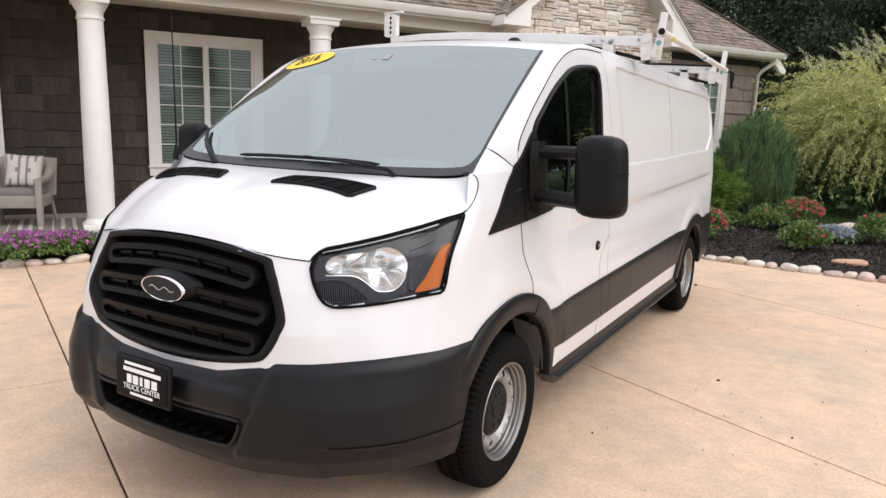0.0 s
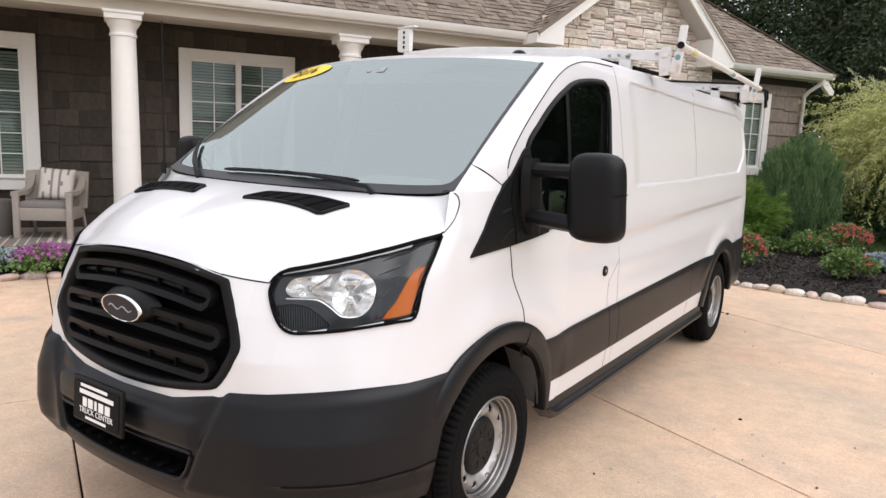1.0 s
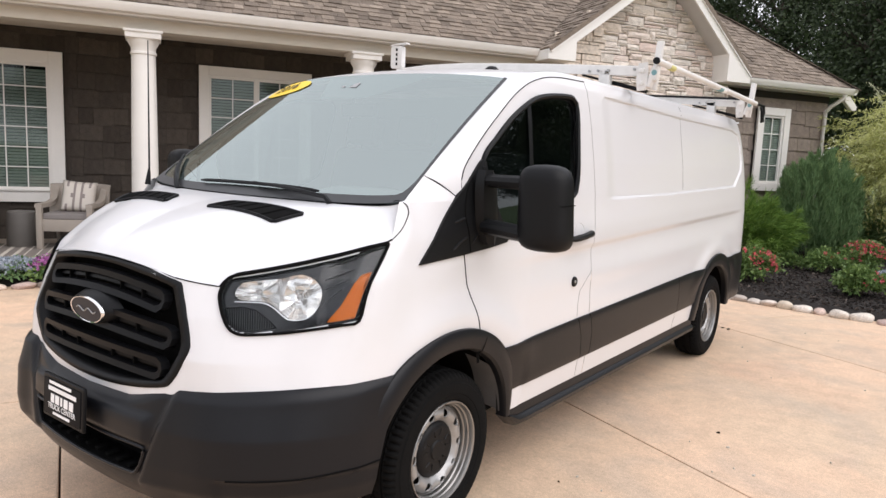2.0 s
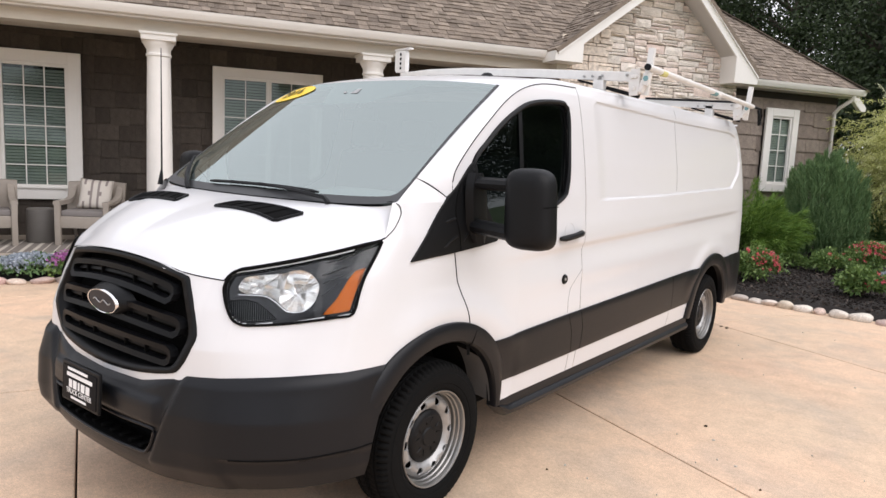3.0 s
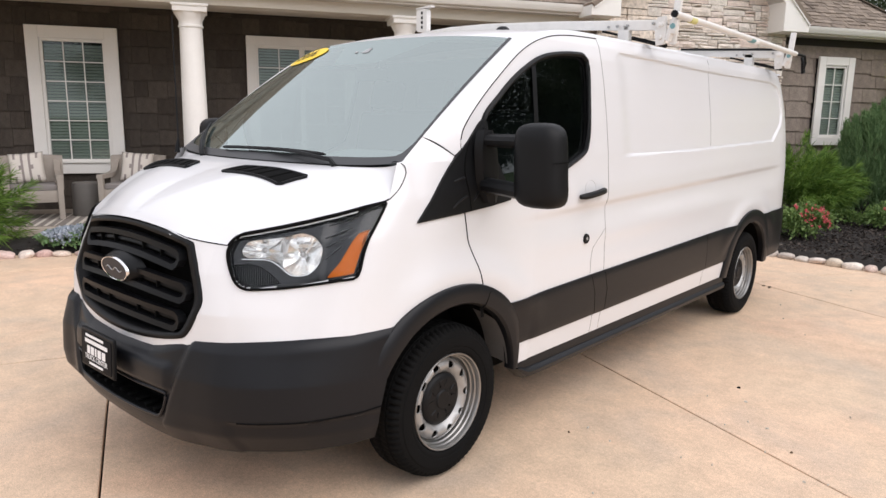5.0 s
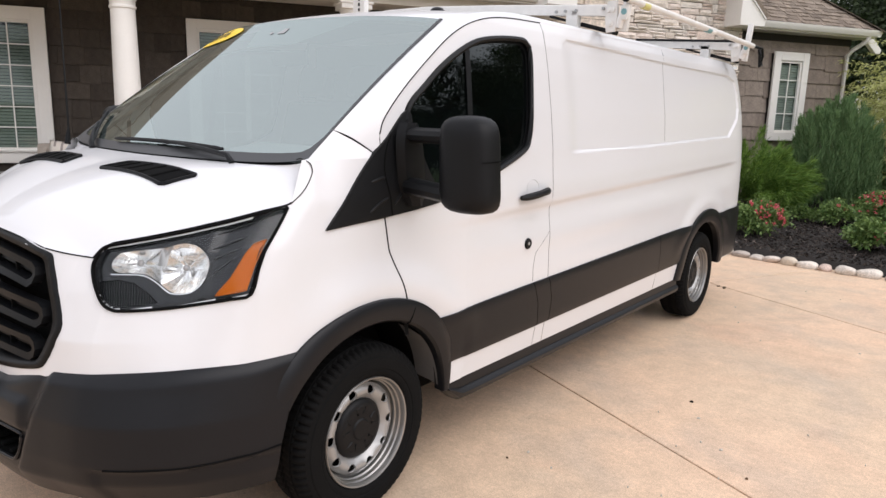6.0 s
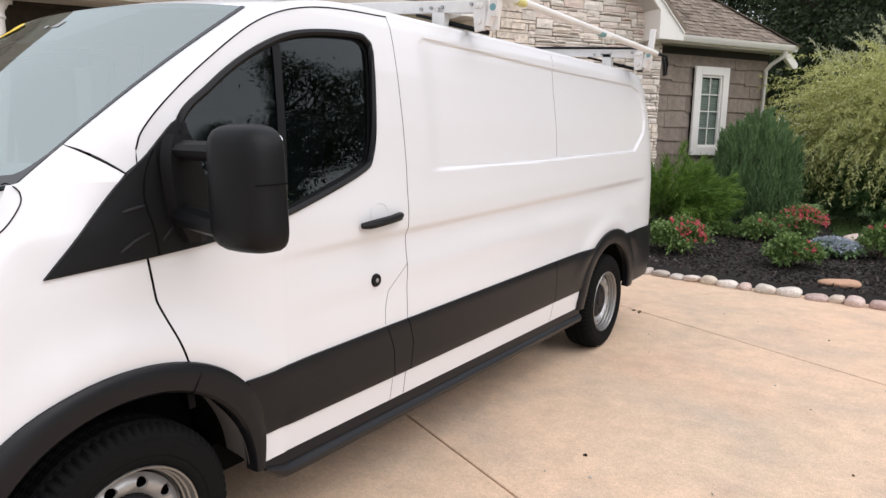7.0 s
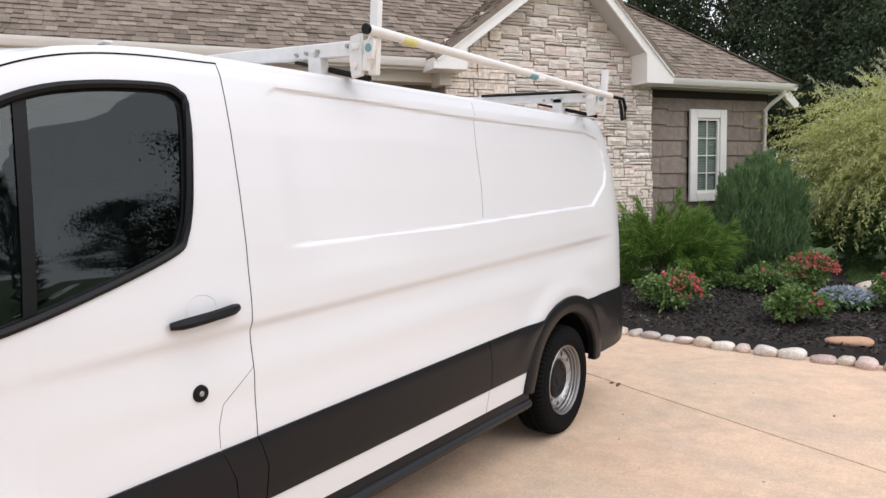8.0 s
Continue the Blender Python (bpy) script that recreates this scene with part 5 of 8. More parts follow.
M = Matrix.Translation(cw) @ Matrix.Rotation(radians(-55), 4, "X")
add_tube(bm, [M @ Vector((0.195 * math.cos(a), 0.195 * math.sin(a), 0)) for a in [2 * math.pi * k / 32 for k in range(32)]], 0.015, 8, closed=True)
for a in (0.1, math.pi - 0.1, -math.pi / 2):
    add_tube(bm, [M @ Vector((0, 0, -0.02)), M @ Vector((0.19 * math.cos(a), 0.19 * math.sin(a), 0))], 0.018, 6)
add_lathe(bm, [(0.0, 0.01), (0.07, 0.0), (0.085, -0.03), (0.05, -0.12)], 20, M)
part("steering_wheel", bm, M_black, van)
for x, wdt in ((0.42, 0.50), (-0.38, 0.86)):
    seat = part("seat", box_bm((wdt, 0.50, 0.16), pose(x, 0.74, 0.98, 6), 0.05, 3), M_cloth, van, "dark cloth cab seat")
    part("backrest", box_bm((wdt, 0.14, 0.62), pose(x, 1.05, 1.32, -14), 0.05, 3), M_cloth, seat)
    for hx in ([x] if wdt < 0.6 else [x - 0.22, x + 0.22]):
        part("headrest", box_bm((0.26, 0.10, 0.18), pose(hx, 1.13, 1.74, -14), 0.04, 3), M_cloth, seat)
part("bulkhead", box_bm((1.62, 0.03, 1.5), pose(0, 1.32, 1.22)), M_int, van)
bm = bmesh.new()
add_grid(bm, [[Vector((x, y, 1.955 + 0.05 * (1 - (x / 0.8) ** 2) + 0.045 * smooth01((y - 0.5) / 0.7) - 0.015)) for x in [-0.76 + 0.19 * k for k in range(9)]] for y in [0.56 + 0.13 * k for k in range(7)]])
part("headliner", bm, M_int, van)
for s in (1, -1):
    bm = bmesh.new()
    add_tube(bm, [screen_pt(s * 0.955, 0.10 + 0.085 * k, -0.045) for k in range(11)], 0.020, 6)
    part("pillar_trim", bm, M_int, van)
part("rear_view_mirror", box_bm((0.24, 0.03, 0.07), pose(0.02, 0.42, 1.82, 10), 0.012), M_black, van)

# price sticker: a yellow oval with the model year, on the glass
def sx(x):
    return float(np.interp(x, [0.0, 0.25, 0.45, 0.605, 0.71, 0.77, 0.81], [k / 6 for k in range(7)]))


bm = bmesh.new()
rows = []
for k in range(5):
    t = k / 4
    rows.append([screen_pt(-sx(0.560 - 0.198 * t * math.cos(a)), 0.900 + t * (0.034 * math.cos(a) + 0.070 * math.sin(a)), 0.0045) for a in [2 * math.pi * q / 40 for q in range(40)]])
add_grid(bm, rows, closed_u=True)
bmesh.ops.remove_doubles(bm, verts=bm.verts, dist=1e-6)
bmesh.ops.recalc_face_normals(bm, faces=bm.faces)
sticker = part("year_sticker", bm, M_yellow, screen, "yellow oval sticker with the year 2016")
txt = bpy.data.curves.new("year_text", "FONT")
txt.body = "2016"
txt.size = 0.098
txt.align_x, txt.align_y = "CENTER", "CENTER"
txt.extrude = 0.0006
tob = new("year_digits", txt)
tob.data.materials.append(M_black)
c = screen_pt(-sx(0.56), 0.905, 0.0075)
ex = (screen_pt(-sx(0.50), 0.917, 0) - screen_pt(-sx(0.62), 0.893, 0)).normalized()
ez = (screen_pt(-0.48, 0.95, 0) - screen_pt(-0.48, 0.86, 0)).normalized()
en = ex.cross(ez).normalized()
ez = en.cross(ex)
tob.matrix_world = Matrix(((ex.x, ez.x, en.x, c.x), (ex.y, ez.y, en.y, c.y), (ex.z, ez.z, en.z, c.z), (0, 0, 0, 1)))
tob.parent = sticker


# the nose sits slightly off the middle, towards the passenger's side, where its corner is fuller
for ob in van.children_recursive:
    if ob.type != "MESH" or (ob.parent is not None and ob.parent.name.startswith(("wheel", "rim"))):
        continue
    for v in ob.data.vertices:
        if v.co.y < -0.22:
            v.co.x += smooth01((-0.22 - v.co.y) / 0.2) * float(np.interp(v.co.x, [-1.0, -0.9, -0.535, 0, 0.535, 0.62], [-0.045, -0.045, -0.040, -0.028, -0.022, 0.0]))
            v.co.y -= 0.05 * smooth01((-v.co.x - 0.50) / 0.16) * smooth01((-0.22 - v.co.y) / 0.35)
words.location.x -= 0.028

# ---- materials of the place ----
def ramp_material(name, colors, source="object", rough=0.8, grain=0.2, grain_scale=20.0, bump=0.3, bump_scale=60.0, spec=0.4, stretch=(1, 1, 1), trans=0.0, blotch=0.0):
    """Pieces alike but for their shade: the shade is drawn from a ramp per object or per island."""
    m = bpy.data.materials.new(name)
    m.use_nodes = True
    nt = m.node_tree
    b = nt.nodes["Principled BSDF"]
    b.inputs["Roughness"].default_value = rough
    b.inputs["Specular IOR Level"].default_value = spec
    if source == "object":
        src = nt.nodes.new("ShaderNodeObjectInfo").outputs["Random"]
    else:
        src = nt.nodes.new("ShaderNodeNewGeometry").outputs["Random Per Island"]
    ramp = nt.nodes.new("ShaderNodeValToRGB")
    els = ramp.color_ramp.elements
    n = len(colors)
    els[0].position, els[0].color = 0.0, (*colors[0], 1)
    els[1].position, els[1].color = 1.0, (*colors[-1], 1)
    for i in range(1, n - 1):
        e = els.new(i / (n - 1))
        e.color = (*colors[i], 1)
    nt.links.new(src, ramp.inputs["Fac"])
    co = nt.nodes.new("ShaderNodeTexCoord")
    mp = nt.nodes.new("ShaderNodeMapping")
    mp.inputs["Scale"].default_value = stretch
    nt.links.new(co.outputs["Object"], mp.inputs["Vector"])
    out = ramp.outputs["Color"]
    for amount, sc in ((grain, grain_scale), (blotch, grain_scale * 0.12)):
        if not amount:
            continue
        ns = nt.nodes.new("ShaderNodeTexNoise")
        ns.inputs["Scale"].default_value = sc
        ns.inputs["Detail"].default_value = 6
        nt.links.new(mp.outputs["Vector"], ns.inputs["Vector"])
        mm = nt.nodes.new("ShaderNodeMapRange")
        mm.inputs["From Min"].default_value, mm.inputs["From Max"].default_value = 0.3, 0.7
        mm.inputs["To Min"].default_value, mm.inputs["To Max"].default_value = 1 - amount, 1 + amount
        nt.links.new(ns.outputs["Fac"], mm.inputs["Value"])
        hs = nt.nodes.new("ShaderNodeHueSaturation")
        nt.links.new(out, hs.inputs["Color"])
        nt.links.new(mm.outputs["Result"], hs.inputs["Value"])
        out = hs.outputs["Color"]
    nt.links.new(out, b.inputs["Base Color"])
    if bump:
        nb = nt.nodes.new("ShaderNodeTexNoise")
        nb.inputs["Scale"].default_value = bump_scale
        nb.inputs["Detail"].default_value = 5
        nt.links.new(mp.outputs["Vector"], nb.inputs["Vector"])
        bp = nt.nodes.new("ShaderNodeBump")
        bp.inputs["Strength"].default_value = bump
        bp.inputs["Distance"].default_value = 0.01
        nt.links.new(nb.outputs["Fac"], bp.inputs["Height"])
        nt.links.new(bp.outputs["Normal"], b.inputs["Normal"])
    if trans:
        tl = nt.nodes.new("ShaderNodeBsdfTranslucent")
        nt.links.new(out, tl.inputs["Color"])
        mx = nt.nodes.new("ShaderNodeMixShader")
        mx.inputs[0].default_value = trans
        nt.links.new(b.outputs[0], mx.inputs[1])
        nt.links.new(tl.outputs[0], mx.inputs[2])
        nt.links.new(mx.outputs[0], nt.nodes["Material Output"].inputs["Surface"])
    return m


def concrete_material():
    m = bpy.data.materials.new("tan_broomed_concrete")
    m.use_nodes = True
    nt = m.node_tree
    b = nt.nodes["Principled BSDF"]
    co = nt.nodes.new("ShaderNodeTexCoord").outputs["Object"]

    def field(scale, detail, lo, hi, to0, to1, rough=0.5, distort=0.0):
        ns = nt.nodes.new("ShaderNodeTexNoise")
        ns.inputs["Scale"].default_value, ns.inputs["Detail"].default_value = scale, detail
        ns.inputs["Roughness"].default_value, ns.inputs["Distortion"].default_value = rough, distort
        nt.links.new(co, ns.inputs["Vector"])
        mr = nt.nodes.new("ShaderNodeMapRange")
        mr.inputs["From Min"].default_value, mr.inputs["From Max"].default_value = lo, hi
        mr.inputs["To Min"].default_value, mr.inputs["To Max"].default_value = to0, to1
        nt.links.new(ns.outputs["Fac"], mr.inputs["Value"])
        return mr.outputs["Result"], ns.outputs["Fac"]

    def blend(fac, c0, c1):
        mx = nt.nodes.new("ShaderNodeMix")
        mx.data_type = "RGBA"
        nt.links.new(fac, mx.inputs["Factor"])
        for sock, c in ((mx.inputs["A"], c0), (mx.inputs["B"], c1)):
            if isinstance(c, tuple):
                sock.default_value = (*c, 1)
            else:
                nt.links.new(c, sock)
        return mx.outputs["Result"]

    def value(col, fac):
        hs = nt.nodes.new("ShaderNodeHueSaturation")
        nt.links.new(col, hs.inputs["Color"])
        nt.links.new(fac, hs.inputs["Value"])
        return hs.outputs["Color"]

    # pigment that wanders from peach to tan over a metre or two
    col = blend(field(0.55, 3, 0.32, 0.68, 0, 1)[0], (0.585, 0.440, 0.308), (0.695, 0.483, 0.334))
    # grey laitance in cloudy patches, and rusty ones
    col = blend(field(1.6, 5, 0.47, 0.72, 0, 0.62, 0.55, 0.5)[0], col, (0.42, 0.345, 0.275))
    col = blend(field(0.9, 4, 0.56, 0.74, 0, 0.45, 0.5, 0.8)[0], col, (0.63, 0.39, 0.26))
    # trowel mottling, tyre dust, grit
    col = value(col, field(7.0, 6, 0.3, 0.7, 0.87, 1.12, 0.7)[0])
    col = value(col, field(45.0, 5, 0.3, 0.7, 0.86, 1.14, 0.7)[0])
    speck, grit = field(180.0, 3, 0.3, 0.7, 0.80, 1.20)
    col = value(col, speck)
    # pits, and a few pale scuffs
    for scale, lo, hi, to in ((9.0, 0.02, 0.06, 0.72), (3.1, 0.012, 0.035, 0.55), (4.3, 0.02, 0.05, 1.25)):
        vo = nt.nodes.new("ShaderNodeTexVoronoi")
        vo.inputs["Scale"].default_value = scale
        nt.links.new(co, vo.inputs["Vector"])
        mr = nt.nodes.new("ShaderNodeMapRange")
        mr.inputs["From Min"].default_value, mr.inputs["From Max"].default_value = lo, hi
        mr.inputs["To Min"].default_value, mr.inputs["To Max"].default_value = to, 1.0
        nt.links.new(vo.outputs["Distance"], mr.inputs["Value"])
        col = value(col, mr.outputs["Result"])
    nt.links.new(col, b.inputs["Base Color"])
    nt.links.new(field(2.2, 5, 0.3, 0.7, 0.50, 0.72)[0], b.inputs["Roughness"])
    bp = nt.nodes.new("ShaderNodeBump")
    bp.inputs["Strength"].default_value, bp.inputs["Distance"].default_value = 0.14, 0.004
    nt.links.new(grit, bp.inputs["Height"])
    nt.links.new(bp.outputs["Normal"], b.inputs["Normal"])
    return m


M_conc = concrete_material()
M_joint2 = material("dirty_joint", (0.022, 0.016, 0.012), 0.95, spec=0.1, vary=0.3, scale=12)
M_trim = material("off_white_trim_paint", (0.80, 0.775, 0.73), 0.5, vary=0.06, scale=3, fine=0.03, bump=0.05, bump_scale=40)
M_beam = material("cream_porch_beam_paint", (0.60, 0.55, 0.47), 0.55, vary=0.07, scale=3, fine=0.03)
M_soffit = material("grey_white_soffit", (0.55, 0.53, 0.50), 0.6, vary=0.06, scale=4)
# one brown shake in two tones: porch shade is put into the darker
M_shake = ramp_material("porch_shade_cedar_shake", [(0.046, 0.037, 0.030), (0.066, 0.053, 0.043), (0.055, 0.045, 0.037), (0.085, 0.069, 0.056)], "object", 0.85, 0.22, 26, 0.35, 45, 0.3, (1, 1, 0.18), blotch=0.15)
M_shakew = ramp_material("open_wall_grey_brown_shake", [(0.225, 0.182, 0.152), (0.26, 0.212, 0.176), (0.24, 0.196, 0.163), (0.29, 0.24, 0.20)], "object", 0.85, 0.22, 26, 0.35, 45, 0.3, (1, 1, 0.18), blotch=0.15)
# near-black core: its colour supplies the shadow line under each shake course
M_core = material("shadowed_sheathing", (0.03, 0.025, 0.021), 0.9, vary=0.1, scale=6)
M_stone = ramp_material("tan_ledge_stone", [(0.72, 0.62, 0.52), (0.82, 0.73, 0.64), (0.62, 0.54, 0.46), (0.84, 0.77, 0.69), (0.80, 0.66, 0.58), (0.70, 0.64, 0.57), (0.86, 0.79, 0.71), (0.76, 0.62, 0.55)], "object", 0.85, 0.25, 18, 0.7, 26, 0.3, blotch=0.12)
M_mortar = material("recessed_mortar", (0.22, 0.18, 0.15), 0.95, vary=0.2, scale=10)
M_roof = ramp_material("brown_asphalt_shingle", [(0.165, 0.133, 0.106), (0.255, 0.207, 0.165), (0.205, 0.165, 0.131), (0.30, 0.246, 0.198), (0.140, 0.112, 0.090), (0.235, 0.190, 0.152)], "island", 0.9, 0.3, 70, 0.5, 260, 0.25, blotch=0.12)
M_pane = thin_glass("window_pane", (0.78, 0.83, 0.81), 0.0, 1.5, 0.7)
M_blind = material("white_blind_slat", (0.37, 0.385, 0.36), 0.5, vary=0.05, scale=5)
M_room = material("unlit_room_dark", (0.03, 0.03, 0.03), 0.9, vary=0.1, scale=2)
M_porch = material("porch_concrete", (0.42, 0.36, 0.30), 0.75, vary=0.1, scale=3, fine=0.06, bump=0.1, bump_scale=90)
M_wicker = material("grey_beige_wicker", (0.36, 0.315, 0.27), 0.7, vary=0.08, scale=10, fine=0.12, bump=0.5, bump_scale=160)
M_cush = material("grey_seat_cushion", (0.22, 0.20, 0.19), 0.9, vary=0.07, scale=8, bump=0.2, bump_scale=220)
M_pil = material("cream_pillow", (0.62, 0.57, 0.51), 0.9, vary=0.05, scale=8, bump=0.2, bump_scale=200)
M_pil2 = material("brown_grey_stripe", (0.27, 0.23, 0.215), 0.9, vary=0.08, scale=8, bump=0.2, bump_scale=200)
M_drum = material("dark_grey_drum", (0.13, 0.12, 0.11), 0.6, vary=0.12, scale=6, fine=0.05)
M_rug = material("grey_rug", (0.20, 0.175, 0.155), 0.95, vary=0.12, scale=10, fine=0.1, bump=0.3, bump_scale=200)
M_rug2 = material("cream_rug_stripe", (0.52, 0.48, 0.42), 0.95, vary=0.1, scale=10, fine=0.1, bump=0.3, bump_scale=200)
M_lawn = material("mown_lawn", (0.075, 0.125, 0.03), 0.9, vary=0.25, scale=1.2, fine=0.25, bump=0.6, bump_scale=90)
M_mulch = material("black_brown_mulch", (0.013, 0.0095, 0.0075), 0.95, vary=0.4, scale=9, fine=0.4, bump=1.0, bump_scale=70)
M_chip = ramp_material("mulch_chip", [(0.010, 0.0075, 0.006), (0.026, 0.018, 0.014), (0.014, 0.010, 0.008), (0.055, 0.041, 0.033), (0.012, 0.009, 0.007), (0.030, 0.022, 0.018), (0.16, 0.13, 0.11)], "island", 0.95, 0.2, 40, 0.0)
M_rock = ramp_material("river_rock", [(0.52, 0.42, 0.32), (0.66, 0.60, 0.53), (0.50, 0.34, 0.30), (0.40, 0.34, 0.30), (0.70, 0.64, 0.56), (0.54, 0.38, 0.34), (0.58, 0.50, 0.40)], "object", 0.7, 0.22, 14, 0.4, 30, 0.4, blotch=0.2)
M_slab = material("orange_sandstone", (0.52, 0.31, 0.20), 0.85, vary=0.18, scale=7, fine=0.1, bump=0.5, bump_scale=30)

HA = radians(59.5)
HOUSE = Matrix.Rotation(HA, 4, "Z")


def hp(s, d, z=0.0):
    """Facade coordinates (along, depth, height) to the world."""
    return HOUSE @ Vector((s, d, z))


# ---- ground ----
bm = bmesh.new()
add_grid(bm, [[Vector((x, y, -0.035)) for x in (-400, -60, -30, 0, 30, 60, 400)] for y in (-400, -60, -30, 0, 30, 60, 400)])
tagged(part("ground", bm, M_lawn, None), "green mown lawn round the drive", "lawn", kind="structure")

# drive: slabs cast in a grid turned to the house
DA = Vector((0.9085, -0.4179, 0))
DB = Vector((0.4179, 0.9085, 0))
a_lines = [-14.0, -9.0, -4.6, -1.493, 4.4, 9.5, 15.0]
b_lines = [-12.8, -9.9, -6.95, -3.99, -1.038, 1.939, 4.875, 7.85]
bm = bmesh.new()
q = [DA * a + DB * b + Vector((0, 0, -0.018)) for a, b in ((-14, -12.8), (15, -12.8), (15, 7.85), (-14, 7.85))]
bm.faces.new([bm.verts.new(p) for p in q])
drive = tagged(part("driveway", bm, M_joint2, None), "tan concrete driveway cast in large slabs", "driveway", kind="structure")
for i in range(len(a_lines) - 1):
    for j in range(len(b_lines) - 1):
        w, h = a_lines[i + 1] - a_lines[i] - 0.009, b_lines[j + 1] - b_lines[j] - 0.009
        c = DA * ((a_lines[i] + a_lines[i + 1]) / 2) + DB * ((b_lines[j] + b_lines[j + 1]) / 2)
        m = Matrix(((DA.x, DB.x, 0, c.x), (DA.y, DB.y, 0, c.y), (0, 0, 1, -0.06), (0, 0, 0, 1)))
        part("slab", box_bm((w, h, 0.12), m, 0.009, 2), M_conc, drive, smooth=False)

# ---- the house ----
house = tagged(empty("house", HOUSE.copy()), "brown shake house with stone gable, white trim and porch", "house")


def hbox(name, s0, s1, d0, d1, z0, z1, mat, label="", bevel=0.0, parent=None):
    ob = part(name, box_bm((s1 - s0, d1 - d0, z1 - z0), Matrix.Translation(((s0 + s1) / 2, (d0 + d1) / 2, (z0 + z1) / 2)), bevel), mat, None, label, smooth=False)
    ob.parent = parent or house
    return ob


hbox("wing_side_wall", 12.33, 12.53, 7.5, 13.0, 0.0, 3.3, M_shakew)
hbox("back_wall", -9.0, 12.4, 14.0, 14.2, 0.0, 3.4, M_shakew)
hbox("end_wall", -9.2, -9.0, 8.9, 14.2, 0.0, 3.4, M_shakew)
hbox("gable_return_wall", 5.50, 5.72, 7.0, 9.0, 0.0, 3.3, M_mortar)
porch = hbox("porch_floor", -8.6, 5.5, 6.60, 8.93, -0.05, 0.085, M_porch, "low concrete porch slab", 0.012)
# porch ceiling with its boards
bm = bmesh.new()
prof = [(6.86, 3.31), (6.86, 3.291)]
for k in range(21):
    d = 6.88 + 0.1 * k
    prof += [(d, 3.291), (d + 0.004, 3.282), (d + 0.089, 3.282), (d + 0.093, 3.291)]
prof += [(8.98, 3.291), (8.98, 3.31)]
add_grid(bm, [[Vector((x, d, z)) for d, z in prof] for x in (-8.9, 5.5)], closed_u=True)
bmesh.ops.recalc_face_normals(bm, faces=bm.faces)
part("porch_ceiling", bm, M_beam, house, "cream boarded porch ceiling", smooth=False)
hbox("porch_beam", -8.6, 5.5, 7.06, 7.34, 3.12, 3.285, M_beam, "cream porch beam", 0.006)
hbox("fascia", -8.8, 5.28, 6.86, 6.90, 3.27, 3.45, M_trim, "white fascia board")
hbox("soffit", -8.8, 5.28, 6.90, 7.06, 3.268, 3.284, M_soffit)
hbox("wing_fascia", 9.48, 12.66, 6.87, 6.91, 3.19, 3.36, M_trim)
hbox("wing_soffit", 9.45, 12.60, 6.91, 7.28, 3.195, 3.21, M_soffit)
hbox("wing_side_fascia", 12.60, 12.64, 6.9, 13.0, 3.19, 3.36, M_trim)
hbox("wing_side_soffit", 12.5, 12.62, 7.3, 13.0, 3.195, 3.21, M_soffit)
hbox("wing_frieze", 9.40, 12.53, 7.26, 7.285, 3.06, 3.195, M_core)


def wall_core(name, s0, s1, d0, d1, z0, z1, holes, mat, label):
    """A wall with its window openings cut right through."""
    bm = bmesh.new()
    cuts = sorted({s0, s1, *[h[0] for h in holes], *[h[1] for h in holes]})
    for a, b in zip(cuts, cuts[1:]):
        inside = [h for h in holes if h[0] < (a + b) / 2 < h[1]]
        for e, f in ([(z0, inside[0][2]), (inside[0][3], z1)] if inside else [(z0, z1)]):
            add_box(bm, (b - a, d1 - d0, f - e), Matrix.Translation(((a + b) / 2, (d0 + d1) / 2, (e + f) / 2)))
    clean(bm, 1e-4)
    return part(name, bm, mat, house, label, smooth=False)


wall_main = wall_core("porch_wall", -9.0, 5.6, 8.93, 9.15, 0.0, 3.4, [(-3.02, -2.04, 0.82, 2.77), (0.21, 1.80, 0.79, 2.79)], M_core, "brown shake wall, coloured darker for the porch's shade")
wall_wing = wall_core("wing_wall", 9.35, 12.53, 7.28, 7.5, 0.0, 3.30, [(10.65, 11.24, 1.34, 2.72)], M_core, "grey-brown shake wall of the wing")


def gutter(name, p0, p1, outward):
    """Ogee gutter from p0 to p1; outward: unit vector away from the fascia."""
    bm = bmesh.new()
    p0, p1, o = Vector(p0), Vector(p1), Vector(outward)
    prof = [(0.0, 0.10), (0.0, -0.01), (0.06, -0.012), (0.075, 0.0), (0.085, 0.03), (0.105, 0.055), (0.112, 0.085), (0.118, 0.105), (0.106, 0.108), (0.100, 0.095), (0.09, 0.05), (0.06, 0.02), (0.01, 0.02)]
    add_grid(bm, [[p + o * a + Vector((0, 0, b)) for a, b in prof] for p in (p0, p1)], closed_u=True)
    for p in (p0, p1):
        bm.faces.new([bm.verts.new(p + o * a + Vector((0, 0, b))) for a, b in prof[:9]])
    bmesh.ops.recalc_face_normals(bm, faces=bm.faces)
    return part(name, bm, M_trim, house, "white ogee gutter", angle=50)


gutter("gutter", (-8.8, 6.86, 3.31), (5.28, 6.86, 3.31), (0, -1, 0))
gutter("gutter", (9.50, 6.87, 3.225), (12.72, 6.87, 3.225), (0, -1, 0))
gutter("gutter", (12.64, 6.78, 3.225), (12.64, 13.0, 3.225), (1, 0, 0))
bm = bmesh.new()
add_tube(bm, [(12.46, 6.84, 3.22), (12.46, 6.86, 3.14), (12.40, 7.10, 2.98), (12.38, 7.20, 2.86), (12.38, 7.205, 0.1)], 0.042, 8)
part("downspout", bm, M_trim, house, "white downspout at the wing's corner")

